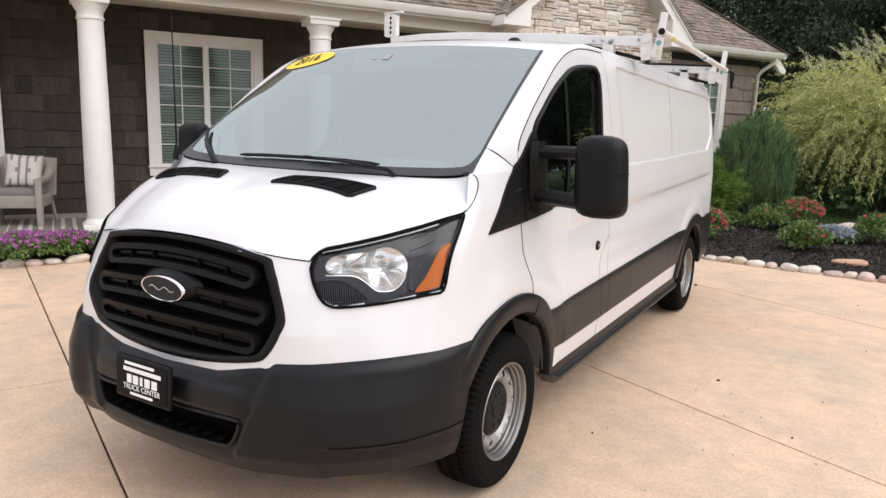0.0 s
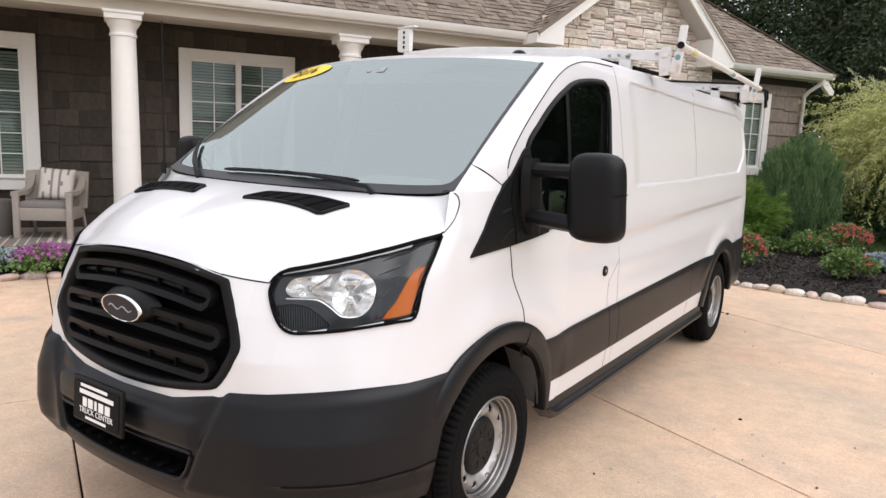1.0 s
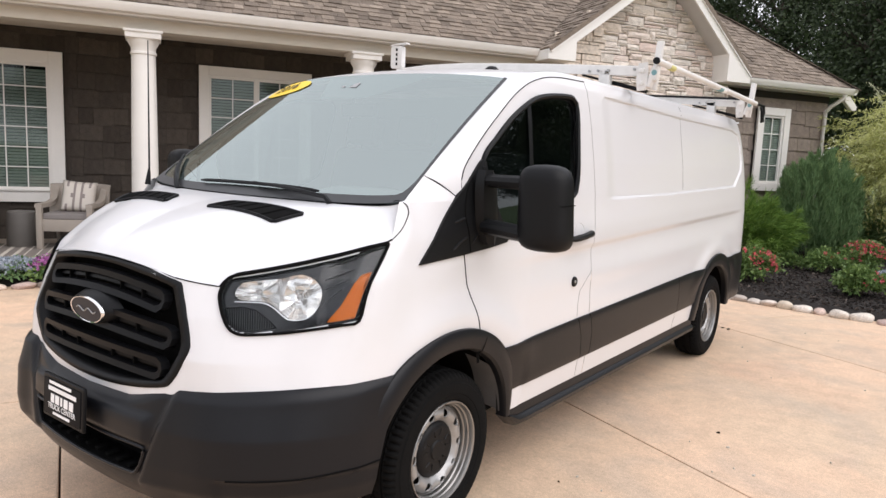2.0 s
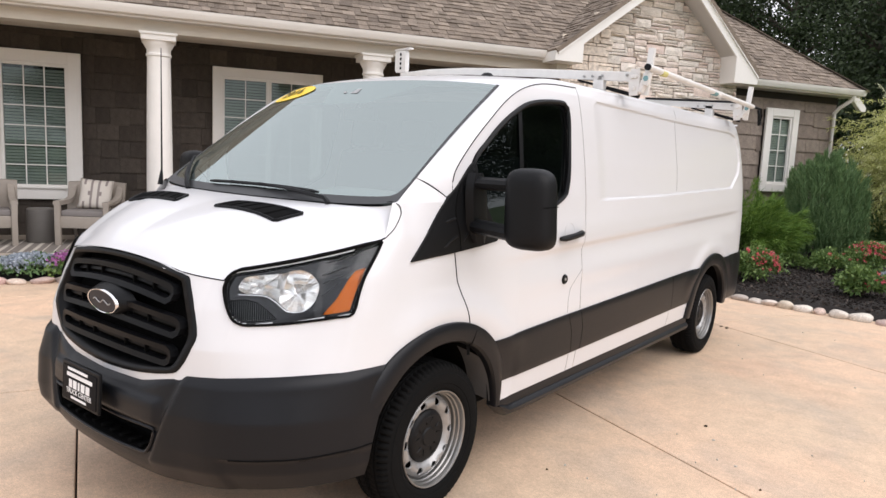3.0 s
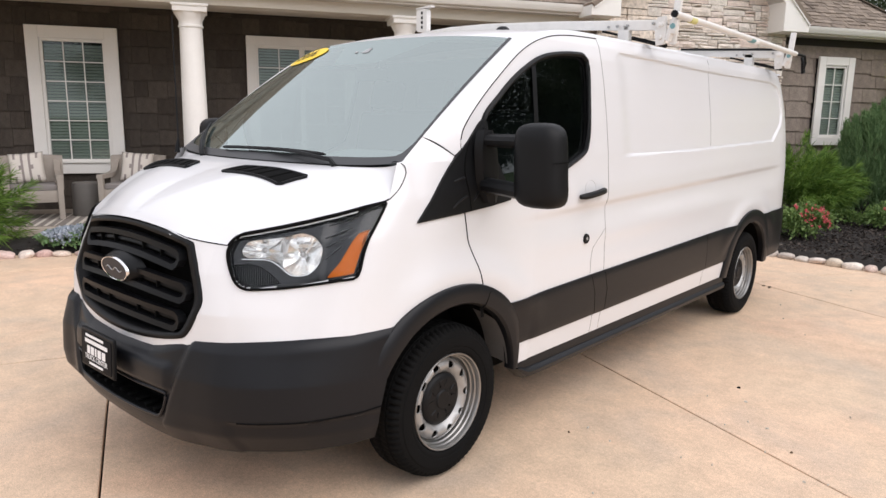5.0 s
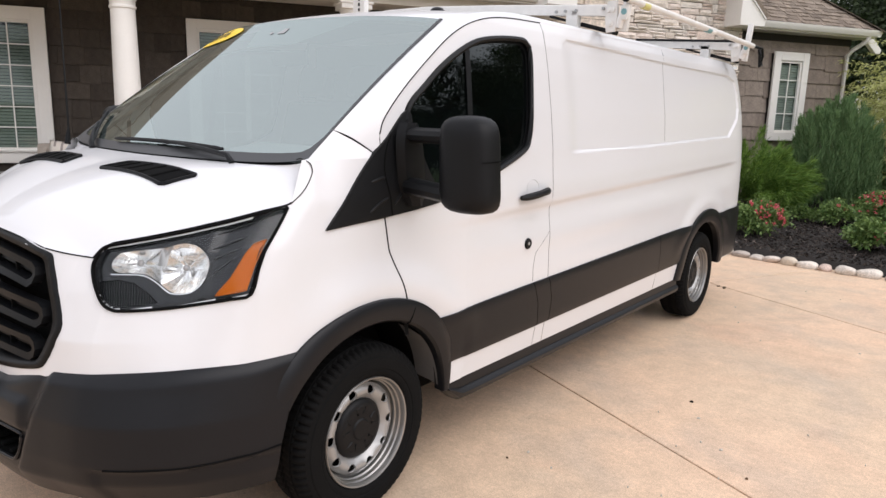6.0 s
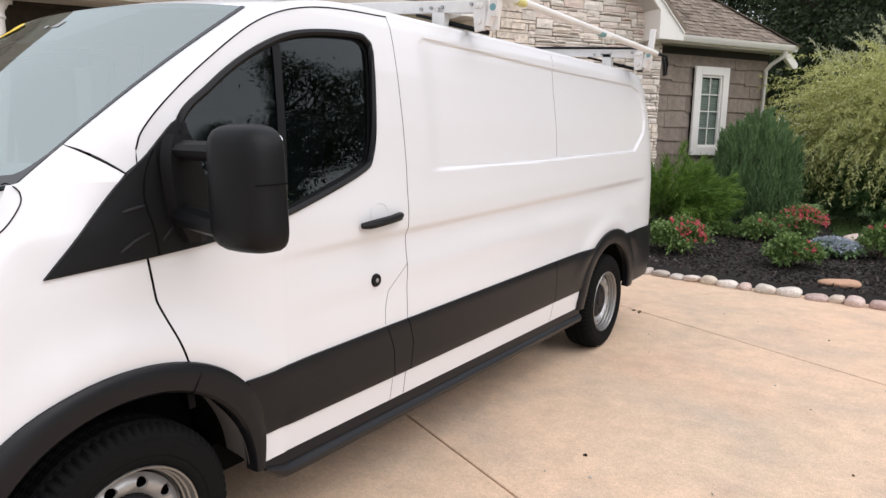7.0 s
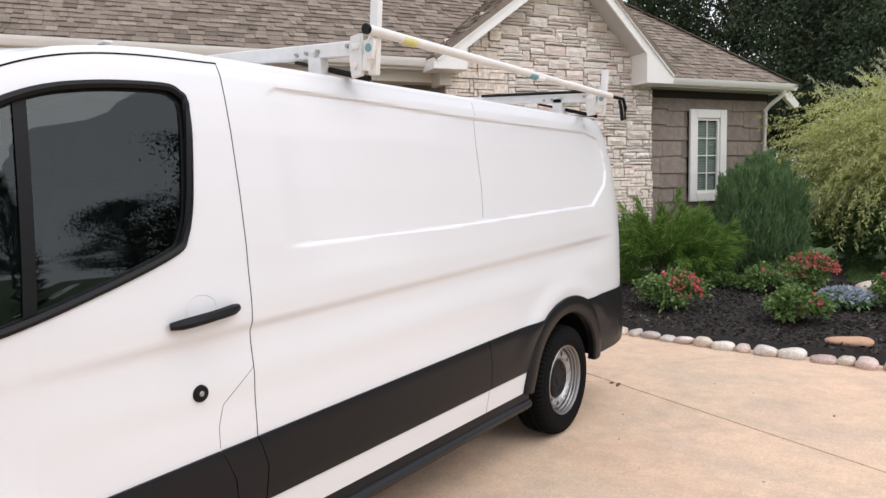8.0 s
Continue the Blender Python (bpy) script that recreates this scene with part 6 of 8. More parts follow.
bm = bmesh.new()
add_prism(bm, [(12.70, 3.335), (12.74, 3.35), (13.12, 3.02), (13.10, 2.94), (12.98, 2.93), (12.62, 3.20)], 0.09, Matrix(((1, 0, 0, 0), (0, 0, 1, 7.05), (0, 1, 0, 0), (0, 0, 0, 1))), 0.008)
part("eave_return", bm, M_trim, house, "white end board of the side eave", smooth=False)

# roof planes: a slab each, with courses of tabs laid on it
roof = empty("roof")
roof.parent = house
tagged(roof, label="brown asphalt shingle roof")
SL = 0.815


def roof_slab(name, corners):
    bm = bmesh.new()
    top = [Vector(c) for c in corners]
    n = (top[1] - top[0]).cross(top[2] - top[0]).normalized()
    if n.z < 0:
        n = -n
    lo = [p - n * 0.06 for p in top]
    m = len(top)
    vt, vl = [bm.verts.new(p) for p in top], [bm.verts.new(p) for p in lo]
    bm.faces.new(vt)
    bm.faces.new(list(reversed(vl)))
    for i in range(m):
        k = (i + 1) % m
        bm.faces.new((vt[i], vl[i], vl[k], vt[k]))
    bmesh.ops.recalc_face_normals(bm, faces=bm.faces)
    return part(name, bm, M_roof, roof, smooth=False)


def shingles(name, origin, ud, vd, u0, u1, v0, v1, inside):
    """Laminated tabs in courses up the slope; inside(u, v) trims them."""
    o, ud, vd = Vector(origin), Vector(ud).normalized(), Vector(vd).normalized()
    n = ud.cross(vd)
    if n.z < 0:
        n = -n
    rng = random.Random(len(name))
    verts, faces = [], []
    v = v0
    while v < v1:
        u = u0
        while u < u1:
            w = rng.uniform(0.07, 0.22) if u > u0 else rng.uniform(0.05, 0.3)
            lift = rng.choice((0.012, 0.020, 0.026))
            drop = rng.choice((0.0, 0.0, 0.012))
            if inside(u + w / 2, v + 0.07):
                k = len(verts)
                e = 0.127
                pts = [(u + 0.002, v - drop, lift), (u + w - 0.002, v - drop, lift), (u + w - 0.002, v + e, lift * 0.25 + 0.002), (u + 0.002, v + e, lift * 0.25 + 0.002), (u + 0.002, v - drop, 0.0), (u + w - 0.002, v - drop, 0.0), (u + w - 0.002, v + e, 0), (u + 0.002, v + e, 0)]
                verts += [o + ud * a + vd * b + n * c for a, b, c in pts]
                faces += [(k, k + 1, k + 2, k + 3), (k + 4, k + 5, k + 1, k), (k + 1, k + 5, k + 6, k + 2), (k + 4, k, k + 3, k + 7)]
            u += w
        v += 0.123
    me = bpy.data.meshes.new(name)
    me.from_pydata(verts, [], faces)
    me.materials.append(M_roof)
    ob = new("shingles", me)
    ob.parent = roof
    return tagged(ob, label="courses of laminated shingles", kind="stuff")


C_S = math.hypot(1, SL)
E_D, E_Z = 6.79, 3.425
roof_slab("main_slope", [(-9.2, E_D, E_Z), (5.24, E_D, E_Z), (7.6, 8.91, E_Z + SL * 2.12), (7.6, 11.6, E_Z + SL * 4.81), (-9.2, 11.6, E_Z + SL * 4.81)])
roof_slab("back_slope", [(-9.2, 11.6, E_Z + SL * 4.81), (12.0, 11.6, E_Z + SL * 4.81), (12.0, 16.4, E_Z), (-9.2, 16.4, E_Z)])
AP = (7.6, 5.15)
roof_slab("gable_slope_left", [(5.20, 6.44, 3.40), (AP[0], 6.44, AP[1]), (AP[0], 9.6, AP[1]), (5.20, 9.6, 3.40)])
roof_slab("gable_slope_right", [(AP[0], 6.44, AP[1]), (9.52, 6.44, 3.35), (9.52, 9.6, 3.35), (AP[0], 9.6, AP[1])])
W_D, W_Z, W_S = 6.80, 3.335, 12.70
roof_slab("wing_slope", [(7.6, 9.03, W_Z + SL * 2.23), (9.50, W_D, W_Z), (W_S, W_D, W_Z), (W_S - 4.6, W_D + 4.6, W_Z + SL * 4.6), (7.6, W_D + 4.6, W_Z + SL * 4.6)])
roof_slab("wing_hip", [(W_S, W_D, W_Z), (W_S, 16.0, W_Z), (W_S - 4.6, 11.4, W_Z + SL * 4.6)])
gl, gr = (AP[1] - 3.40) / (AP[0] - 5.20), (AP[1] - 3.35) / (9.52 - AP[0])


def roof_h_main(u, v):
    d = E_D + v / C_S
    z = E_Z + SL * (d - E_D)
    gz = 3.40 + gl * (u - 5.20)
    return u < 7.6 and (u < 5.2 or gz < z + 0.02 or d < 6.44)


shingles("main_tabs", (0, E_D, E_Z + 0.001), (1, 0, 0), (0, 1, SL), -4.2, 7.5, 0, 3.3, roof_h_main)
shingles("wing_tabs", (0, W_D, W_Z + 0.001), (1, 0, 0), (0, 1, SL), 8.2, 12.7, 0, 4.2, lambda u, v: u < W_S - v / C_S and (u > 9.5 or 3.35 + gr * (9.52 - u) < W_Z + SL * v / C_S))
shingles("gable_tabs", (5.20, 0, 3.401), (0, 1, 0), (1, 0, gl), 6.44, 9.4, 0, 2.9, lambda u, v: True)
shingles("gable_tabs_right", (9.52, 0, 3.351), (0, 1, 0), (-1, 0, gr), 6.44, 8.4, 0, 2.6, lambda u, v: True)
along_hip, up_hip = Vector((-1, 1, SL)).normalized(), Vector((SL, -SL, 2)).normalized()
HIP = Matrix((along_hip, up_hip.cross(along_hip), up_hip)).transposed().to_4x4()
bm = bmesh.new()
for k in range(17):
    d = 0.29 * k
    m = Matrix.Translation((W_S - d - 0.1, W_D + d + 0.1, W_Z + SL * (d + 0.1) + 0.016 + 0.004 * (k % 2))) @ HIP
    add_box(bm, (0.52, 0.20, 0.010), m)
part("hip_cap", bm, M_roof, roof, smooth=False)

# gable: boards, returns, soffits
gable = empty("gable_trim")
gable.parent = house
tagged(gable, label="white rake boards and boxed returns of the gable")
for name, (s0, z0), slope in (("rake_board", (5.22, 3.385), gl), ("rake_board", (9.50, 3.335), -gr)):
    L = AP[0] - s0
    bm = bmesh.new()
    poly = [(s0, z0), (AP[0], AP[1] - 0.015), (AP[0], AP[1] - 0.235), (s0 + (0.16 if slope > 0 else -0.16), z0 - 0.10)]
    add_prism(bm, poly, 0.03, Matrix(((1, 0, 0, 0), (0, 0, 1, 6.47), (0, 1, 0, 0), (0, 0, 0, 1))))
    part(name, bm, M_trim, gable, smooth=False)
    bm = bmesh.new()
    poly = [(s0, z0 + 0.002), (AP[0], AP[1] - 0.012), (AP[0], AP[1] - 0.075), (s0 + (0.03 if slope > 0 else -0.03), z0 - 0.055)]
    add_prism(bm, poly, 0.03, Matrix(((1, 0, 0, 0), (0, 0, 1, 6.442), (0, 1, 0, 0), (0, 0, 0, 1))))
    part("rake_moulding", bm, M_trim, gable, smooth=False)
    bm = bmesh.new()
    e = 0.30 if slope > 0 else -0.30
    a, b = Vector((s0 + e, 6.50, z0 + slope * e - 0.22)), Vector((AP[0], 6.50, AP[1] - 0.225))
    add_grid(bm, [[a, b], [a + Vector((0, 0.42, 0)), b + Vector((0, 0.42, 0))]])
    part("rake_soffit", bm, M_soffit, gable)
for poly in ([(5.20, 3.23), (5.20, 3.38), (5.26, 3.43), (5.72, 3.60), (5.72, 3.23)], [(9.47, 3.17), (9.50, 3.33), (9.40, 3.42), (8.93, 3.66), (8.93, 3.17)]):
    bm = bmesh.new()
    add_prism(bm, poly, 0.42, Matrix(((1, 0, 0, 0), (0, 0, 1, 6.465), (0, 1, 0, 0), (0, 0, 0, 1))), 0.004)
    part("boxed_return", bm, M_trim, gable, smooth=False)
hbox("stone_cap", 5.42, 5.62, 6.78, 7.1, 3.05, 3.235, M_beam, "", 0.01)


# columns
def build_column(s):
    col = empty("porch_column")
    col.parent = house
    tagged(col, label="round white porch column")
    c = Matrix.Translation((s, 7.20, 0.085))
    bm = bmesh.new()
    prof = [(0.172, 0.13), (0.176, 0.6)] + [(0.176 - 0.022 * (k / 8) ** 1.6, 0.6 + 2.12 * k / 8) for k in range(1, 9)]
    add_lathe(bm, prof, 36, c)
    part("shaft", bm, M_trim, col)
    bm = bmesh.new()
    add_lathe(bm, [(0.215, 0.0), (0.215, 0.06), (0.22, 0.075), (0.21, 0.095), (0.195, 0.11), (0.172, 0.14)], 36, c)
    add_box(bm, (0.46, 0.46, 0.06), c @ Matrix.Translation((0, 0, 0.03)), 0.006)
    part("column_base", bm, M_trim, col)
    bm = bmesh.new()
    add_lathe(bm, [(0.154, 2.72), (0.170, 2.73), (0.170, 2.755), (0.158, 2.765), (0.160, 2.82), (0.185, 2.86), (0.205, 2.90), (0.21, 2.93)], 36, c)
    add_box(bm, (0.45, 0.45, 0.075), c @ Matrix.Translation((0, 0, 2.965)), 0.006)
    add_box(bm, (0.49, 0.49, 0.035), c @ Matrix.Translation((0, 0, 3.018)), 0.004)
    part("capital", bm, M_trim, col)
    return col


build_column(-0.73)
build_column(2.38)


# windows
def build_window(s0, s1, z0, z1, d, trim, sashes, cols, rows, tilt=60, sill=True):
    w = empty("window")
    w.parent = house
    tagged(w, label="white-trimmed window with muntins and blinds")
    t = trim
    for a0, a1, b0, b1 in ((s0, s0 + t, z0, z1), (s1 - t, s1, z0, z1), (s0 + t, s1 - t, z1 - t, z1), (s0 + t, s1 - t, z0, z0 + t)):
        bm = bmesh.new()
        add_box(bm, (a1 - a0, 0.05, b1 - b0), Matrix.Translation(((a0 + a1) / 2, d - 0.035, (b0 + b1) / 2)), 0.005, 1)
        part("casing", bm, M_trim, w, "off-white casing board", smooth=False)
    if sill:
        part("window_sill", box_bm((s1 - s0 + 0.03, 0.09, 0.035), Matrix.Translation(((s0 + s1) / 2, d - 0.05, z0 + t)), 0.006, 1), M_trim, w, smooth=False)
    a0, a1, b0, b1 = s0 + t, s1 - t, z0 + t, z1 - t
    n = sashes
    sw = (a1 - a0) / n
    for k in range(n):
        c0, c1 = a0 + sw * k, a0 + sw * (k + 1)
        f = 0.045
        bm = bmesh.new()
        for e0, e1, g0, g1 in ((c0, c0 + f, b0, b1), (c1 - f, c1, b0, b1), (c0 + f, c1 - f, b0, b0 + f), (c0 + f, c1 - f, b1 - f, b1)):
            add_box(bm, (e1 - e0, 0.05, g1 - g0), Matrix.Translation(((e0 + e1) / 2, d - 0.005, (g0 + g1) / 2)), 0.004, 1)
        part("window_frame", bm, M_trim, w, smooth=False)
        e0, e1, g0, g1 = c0 + f, c1 - f, b0 + f, b1 - f
        pw, ph = (e1 - e0) / cols, (g1 - g0) / rows
        for i in range(1, cols):
            part("muntin", box_bm((0.016, 0.014, g1 - g0), Matrix.Translation((e0 + pw * i, d - 0.004, (g0 + g1) / 2))), M_trim, w, smooth=False)
        for j in range(1, rows):
            part("muntin", box_bm((e1 - e0, 0.012, 0.016), Matrix.Translation(((e0 + e1) / 2, d - 0.004, g0 + ph * j))), M_trim, w, smooth=False)
        for i in range(cols):
            for j in range(rows):
                bm = bmesh.new()
                cx, cz = e0 + pw * (i + 0.5), g0 + ph * (j + 0.5)
                add_box(bm, (pw - 0.004, 0.004, ph - 0.004), Matrix.Translation((cx, d + 0.008, cz)))
                ob = part("pane", bm, M_pane, w, smooth=False)
                ob.visible_shadow = False
        if tilt:
            bm = bmesh.new()
            m = int((g1 - g0) / 0.048)
            for j in range(m):
                z = g0 + 0.024 + j * 0.048
                add_box(bm, (e1 - e0 + 0.02, 0.045, 0.003), Matrix.Translation(((e0 + e1) / 2, d + 0.034, z)) @ Matrix.Rotation(radians(tilt), 4, "X"))
            part("blind", bm, M_blind, w, "half-open horizontal blind", smooth=False, kind="stuff")
        # no room is built: a dark sheet stands in for its shade
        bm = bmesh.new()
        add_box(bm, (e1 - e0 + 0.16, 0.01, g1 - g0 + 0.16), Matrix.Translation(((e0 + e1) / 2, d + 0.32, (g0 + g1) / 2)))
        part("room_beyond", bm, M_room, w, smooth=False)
    return w


build_window(-3.18, -1.88, 0.66, 2.935, 8.88, 0.185, 1, 3, 6)
build_window(0.08, 1.925, 0.66, 2.925, 8.88, 0.15, 2, 2, 6)
build_window(10.51, 11.38, 1.20, 2.865, 7.22, 0.155, 1, 2, 4, tilt=74, sill=False)

# ---- porch furniture ----


def build_chair():
    ch = empty("porch_armchair")
    W, D = 0.74, 0.70
    for sx in (-1, 1):
        part("front_leg", box_bm((0.075, 0.075, 0.62), pose(sx * (W / 2 - 0.04), -D / 2 + 0.04, 0.31), 0.01), M_wicker, ch)
        bm = bmesh.new()
        add_tube(bm, [(sx * (W / 2 - 0.05), D / 2 - 0.10, 0.42), (sx * (W / 2 - 0.03), D / 2 + 0.03, 0.0)], 0.024, 6)
        part("back_leg", bm, M_wicker, ch)
        bm = bmesh.new()
        rows = []
        for k in range(13):
            t = k / 12
            y = lerp(-D / 2, D / 2 + 0.04, t)
            top = 0.64 + 0.05 * smooth01((t - 0.45) / 0.4) + 0.20 * smooth01((t - 0.7) / 0.3)
            rows.append([Vector((sx * (W / 2 - o), y, z)) for o, z in ((0.085, top), (0.0, top), (-0.01, top - 0.04), (0.0, top - 0.06), (0.085, top - 0.06))])
        add_grid(bm, rows, closed_u=True)
        bmesh.ops.holes_fill(bm, edges=bm.edges)
        bmesh.ops.recalc_face_normals(bm, faces=bm.faces)
        part("armrest", bm, M_wicker, ch)
    bm = bmesh.new()
    add_box(bm, (W - 0.06, D - 0.06, 0.17), pose(0, 0, 0.335), 0.012)
    part("seat_frame", bm, M_wicker, ch, "woven seat apron")
    bm = bmesh.new()
    rows = []
    for k in range(11):
        t = -1 + 2 * k / 10
        x = t * (W / 2 + 0.03)
        rows.append([Vector((x * (1 + 0.06 * (z - 0.4)), D / 2 - 0.10 + 0.22 * (z - 0.4) - 0.05 * t * t + o, z)) for z, o in ((0.38, 0.0), (0.55, 0), (0.75, 0), (0.88 + 0.015 * (1 - t * t), 0.0), (0.89 + 0.015 * (1 - t * t), 0.05), (0.55, 0.05), (0.38, 0.05))])
    add_grid(bm, rows, closed_u=True)
    bmesh.ops.holes_fill(bm, edges=bm.edges)
    bmesh.ops.recalc_face_normals(bm, faces=bm.faces)
    part("backrest", bm, M_wicker, ch, "woven curved backrest")
    part("seat_cushion", box_bm((W - 0.15, D - 0.14, 0.09), pose(0, -0.03, 0.46), 0.03, 3), M_cush, ch, "grey seat cushion")
    return tagged(ch, "grey-beige wicker porch armchair with grey cushion", "armchair", "porch armchairs")


def build_pillow():
    W = 0.46
    bm = bmesh.new()
    n = 14
    rows = {1: [], -1: []}
    for sd in (1, -1):
        for j in range(n + 1):
            row = []
            for i in range(n + 1):
                u, v = -1 + 2 * i / n, -1 + 2 * j / n
                th = 0.075 * ((1 - u ** 4) * (1 - v ** 4)) ** 0.6
                pin = 1 - 0.05 * (1 - abs(u * v)) * 1.0
                row.append(Vector((u * W / 2 * (0.95 + 0.05 * v * v), sd * th, v * W / 2 * (0.95 + 0.05 * u * u))))
            rows[sd].append(row)
        vs = add_grid(bm, rows[sd], flip=sd > 0)
    bmesh.ops.remove_doubles(bm, verts=bm.verts, dist=1e-4)
    for f in bm.faces:
        x = f.calc_center_median().x / W * 2
        f.material_index = 1 if (0.18 < abs(x) < 0.34 or 0.62 < abs(x) < 0.70) else 0
    return new("throw_pillow", mesh_of("throw_pillow", bm, [M_pil, M_pil2]))


chair = build_chair()
chair.matrix_basis = HOUSE @ pose(-1.70, 7.86, 0.092, 0, 0, -14)
chair2 = copy_thing(chair, HOUSE @ pose(-3.02, 7.84, 0.092, 0, 0, 13))
pil = tagged(build_pillow(), "cream and brown striped throw pillow leaning on an armchair", "pillow", "porch pillows")
pil.matrix_basis = HOUSE @ pose(-1.70, 7.86, 0.092, 0, 0, -14) @ pose(0.05, 0.10, 0.72, -16, 4, 6)
copy_thing(pil, HOUSE @ pose(-3.02, 7.84, 0.092, 0, 0, 13) @ pose(-0.06, 0.10, 0.72, -16, -5, -8))
bm = bmesh.new()
add_lathe(bm, [(0.0, 0.50), (0.165, 0.50), (0.185, 0.485), (0.19, 0.46), (0.195, 0.25), (0.20, 0.02), (0.19, 0.0), (0.0, 0.0)], 36, HOUSE @ Matrix.Translation((-2.37, 8.05, 0.092)))
tagged(part("drum_table", bm, M_drum, None), "dark grey drum side table between the armchairs", "side table")
rug = tagged(part("porch_rug", box_bm((2.9, 1.35, 0.007), HOUSE @ Matrix.Translation((-2.35, 7.62, 0.0885))), M_rug, None, smooth=False), "grey rug with cream stripes on the porch", "rug")
for k in range(22):
    s = -3.75 + 0.128 * k + RNG.uniform(-0.02, 0.02)
    st = part("rug_stripe", box_bm((RNG.choice((0.018, 0.03, 0.05)), 1.35, 0.002), HOUSE @ Matrix.Translation((s, 7.62, 0.0932))), M_rug2, rug, smooth=False)

# ---- ladder rack on the van's roof ----
rack = tagged(empty("ladder_rack"), "worn white drop-down ladder rack on the van roof", "ladder rack")


def cross_bar(y):
    bm = bmesh.new()
    top = [(-1.04, 2.262), (-0.75, 2.278), (-0.40, 2.276), (0.20, 2.245), (0.70, 2.212), (0.965, 2.196)]
    rows = []
    for x, z in top:
        h = lerp(0.040, 0.060, (x + 1.04) / 2.0)
        rows.append([Vector((x, y + dy, z - dz)) for dy, dz in ((-0.025, 0.004), (-0.021, 0), (0.021, 0), (0.025, 0.004), (0.025, h), (-0.025, h))])
    add_grid(bm, rows, closed_u=True)
    bmesh.ops.holes_fill(bm, edges=bm.edges)
    bmesh.ops.recalc_face_normals(bm, faces=bm.faces)
    bar = part("cross_bar", bm, M_rack, rack, "worn white cross bar", angle=20)
    for x in (0.60, 0.66, 0.73, 0.90):
        bm = bmesh.new()
        add_lathe(bm, [(0.0, 0.012), (0.008, 0.012), (0.009, 0.0)], 8, Matrix.Translation((x, y - 0.025, 2.178)) @ Matrix.Rotation(radians(90), 4, "X"))
        part("bolt", bm, M_steel, bar)
    for x in (-0.80, 0.70):
        bm = bmesh.new()
        add_box(bm, (0.075, 0.05, 0.135), pose(x, y, 2.118), 0.006)
        add_box(bm, (0.11, 0.09, 0.02), pose(x, y, 2.068), 0.004)
        part("foot", bm, M_rack, rack)
    # end plate, stake and drop arm on the driver's side
    bm = bmesh.new()
    add_prism(bm, [(0.93, 2.21), (0.985, 2.215), (0.995, 2.12), (0.985, 2.05), (0.93, 2.045), (0.92, 2.12)], 0.02, Matrix(((1, 0, 0, 0), (0, 0, 1, y - 0.045), (0, 1, 0, 0), (0, 0, 0, 1))), 0.003)
    for x, z in ((0.945, 2.165), (0.965, 2.165), (0.955, 2.09)):
        add_lathe(bm, [(0.0, 0.012), (0.013, 0.01), (0.015, 0.0)], 10, Matrix.Translation((x, y - 0.045, z)) @ Matrix.Rotation(radians(90), 4, "X"))
    part("end_plate", bm, M_rack, rack, "bolted end plate")
    bm = bmesh.new()
    add_box(bm, (0.042, 0.028, 0.29), pose(1.035, y - 0.01, 2.195, 0, 5), 0.004)
    part("stake", bm, M_rack, rack)
    bm = bmesh.new()
    add_tube(bm, [(1.0, y - 0.03, 2.07), (1.02, y - 0.035, 2.13), (1.05, y - 0.035, 2.19)], 0.022, 8)
    add_box(bm, (0.05, 0.02, 0.075), pose(1.035, y - 0.045, 2.145, 0, 10), 0.008)
    arm = part("drop_arm", bm, M_rack, rack)
    bm = bmesh.new()
    add_lathe(bm, [(0.0, 0.003), (0.016, 0.003), (0.017, 0.0)], 18, Matrix.Translation((1.036, y - 0.055, 2.150)) @ Matrix.Rotation(radians(90), 4, "X"))
    part("arm_label", bm, M_teal, arm)
    bm = bmesh.new()
    add_tube(bm, [(0.52, y + 0.04, 2.165), (0.94, y + 0.02, 2.055)], 0.009, 6)
    add_tube(bm, [(0.74, y + 0.03, 2.107), (0.97, y + 0.02, 2.045)], 0.014, 6)
    part("gas_strut", bm, M_black, rack, "black gas strut")
    # far-side hook
    bm = bmesh.new()
    add_prism(bm, rounded_rect(0.11, 0.17, 0.015), 0.045, Matrix(((1, 0, 0, -1.05), (0, 0, 1, y - 0.02), (0, 1, 0, 2.352), (0, 0, 0, 1))), 0.004)
    add_box(bm, (0.16, 0.05, 0.012), pose(-1.03, y, 2.447, 0, -4), 0.003)
    hook = part("far_hook", bm, M_rack, rack)
    for k in range(4):
        part("hook_slot", box_bm((0.014, 0.004, 0.020), pose(-1.045, y - 0.022, 2.30 + 0.036 * k)), M_void, hook)


cross_bar(1.95)
cross_bar(4.25)
bm = bmesh.new()
add_tube(bm, [(1.058, 1.86, 2.214), (1.06, 3.0, 2.195), (1.06, 4.30, 2.172)], 0.020, 12)
grab = part("grip_bar", bm, M_rack, rack, "long round white grip bar")
bm = bmesh.new()
add_tube(bm, [(1.058, 1.856, 2.214), (1.058, 1.870, 2.214)], 0.0208, 12)
part("end_cap", bm, M_black, grab)
for y, c in ((2.12, M_label), (3.20, M_teal), (3.28, M_print)):
    bm = bmesh.new()
    add_tube(bm, [(1.0597, y - 0.04, 2.210 - (y - 1.86) * 0.0172), (1.0597, y + 0.04, 2.209 - (y - 1.86) * 0.0172)], 0.0206, 12)
    part("bar_label", bm, c, grab)
bm = bmesh.new()
add_tube(bm, [(1.07, 4.30, 2.17), (1.10, 4.42, 2.16), (1.10, 4.46, 2.10), (1.10, 4.45, 2.03), (1.10, 4.40, 2.02), (1.10, 4.38, 2.10), (1.09, 4.38, 2.15)], 0.012, 8)
part("latch_handle", bm, M_black, rack, "black looped latch handle")
bm = bmesh.new()
add_tube(bm, [(0.10, 4.20, 2.252), (0.95, 4.20, 2.205)], 0.011, 6)
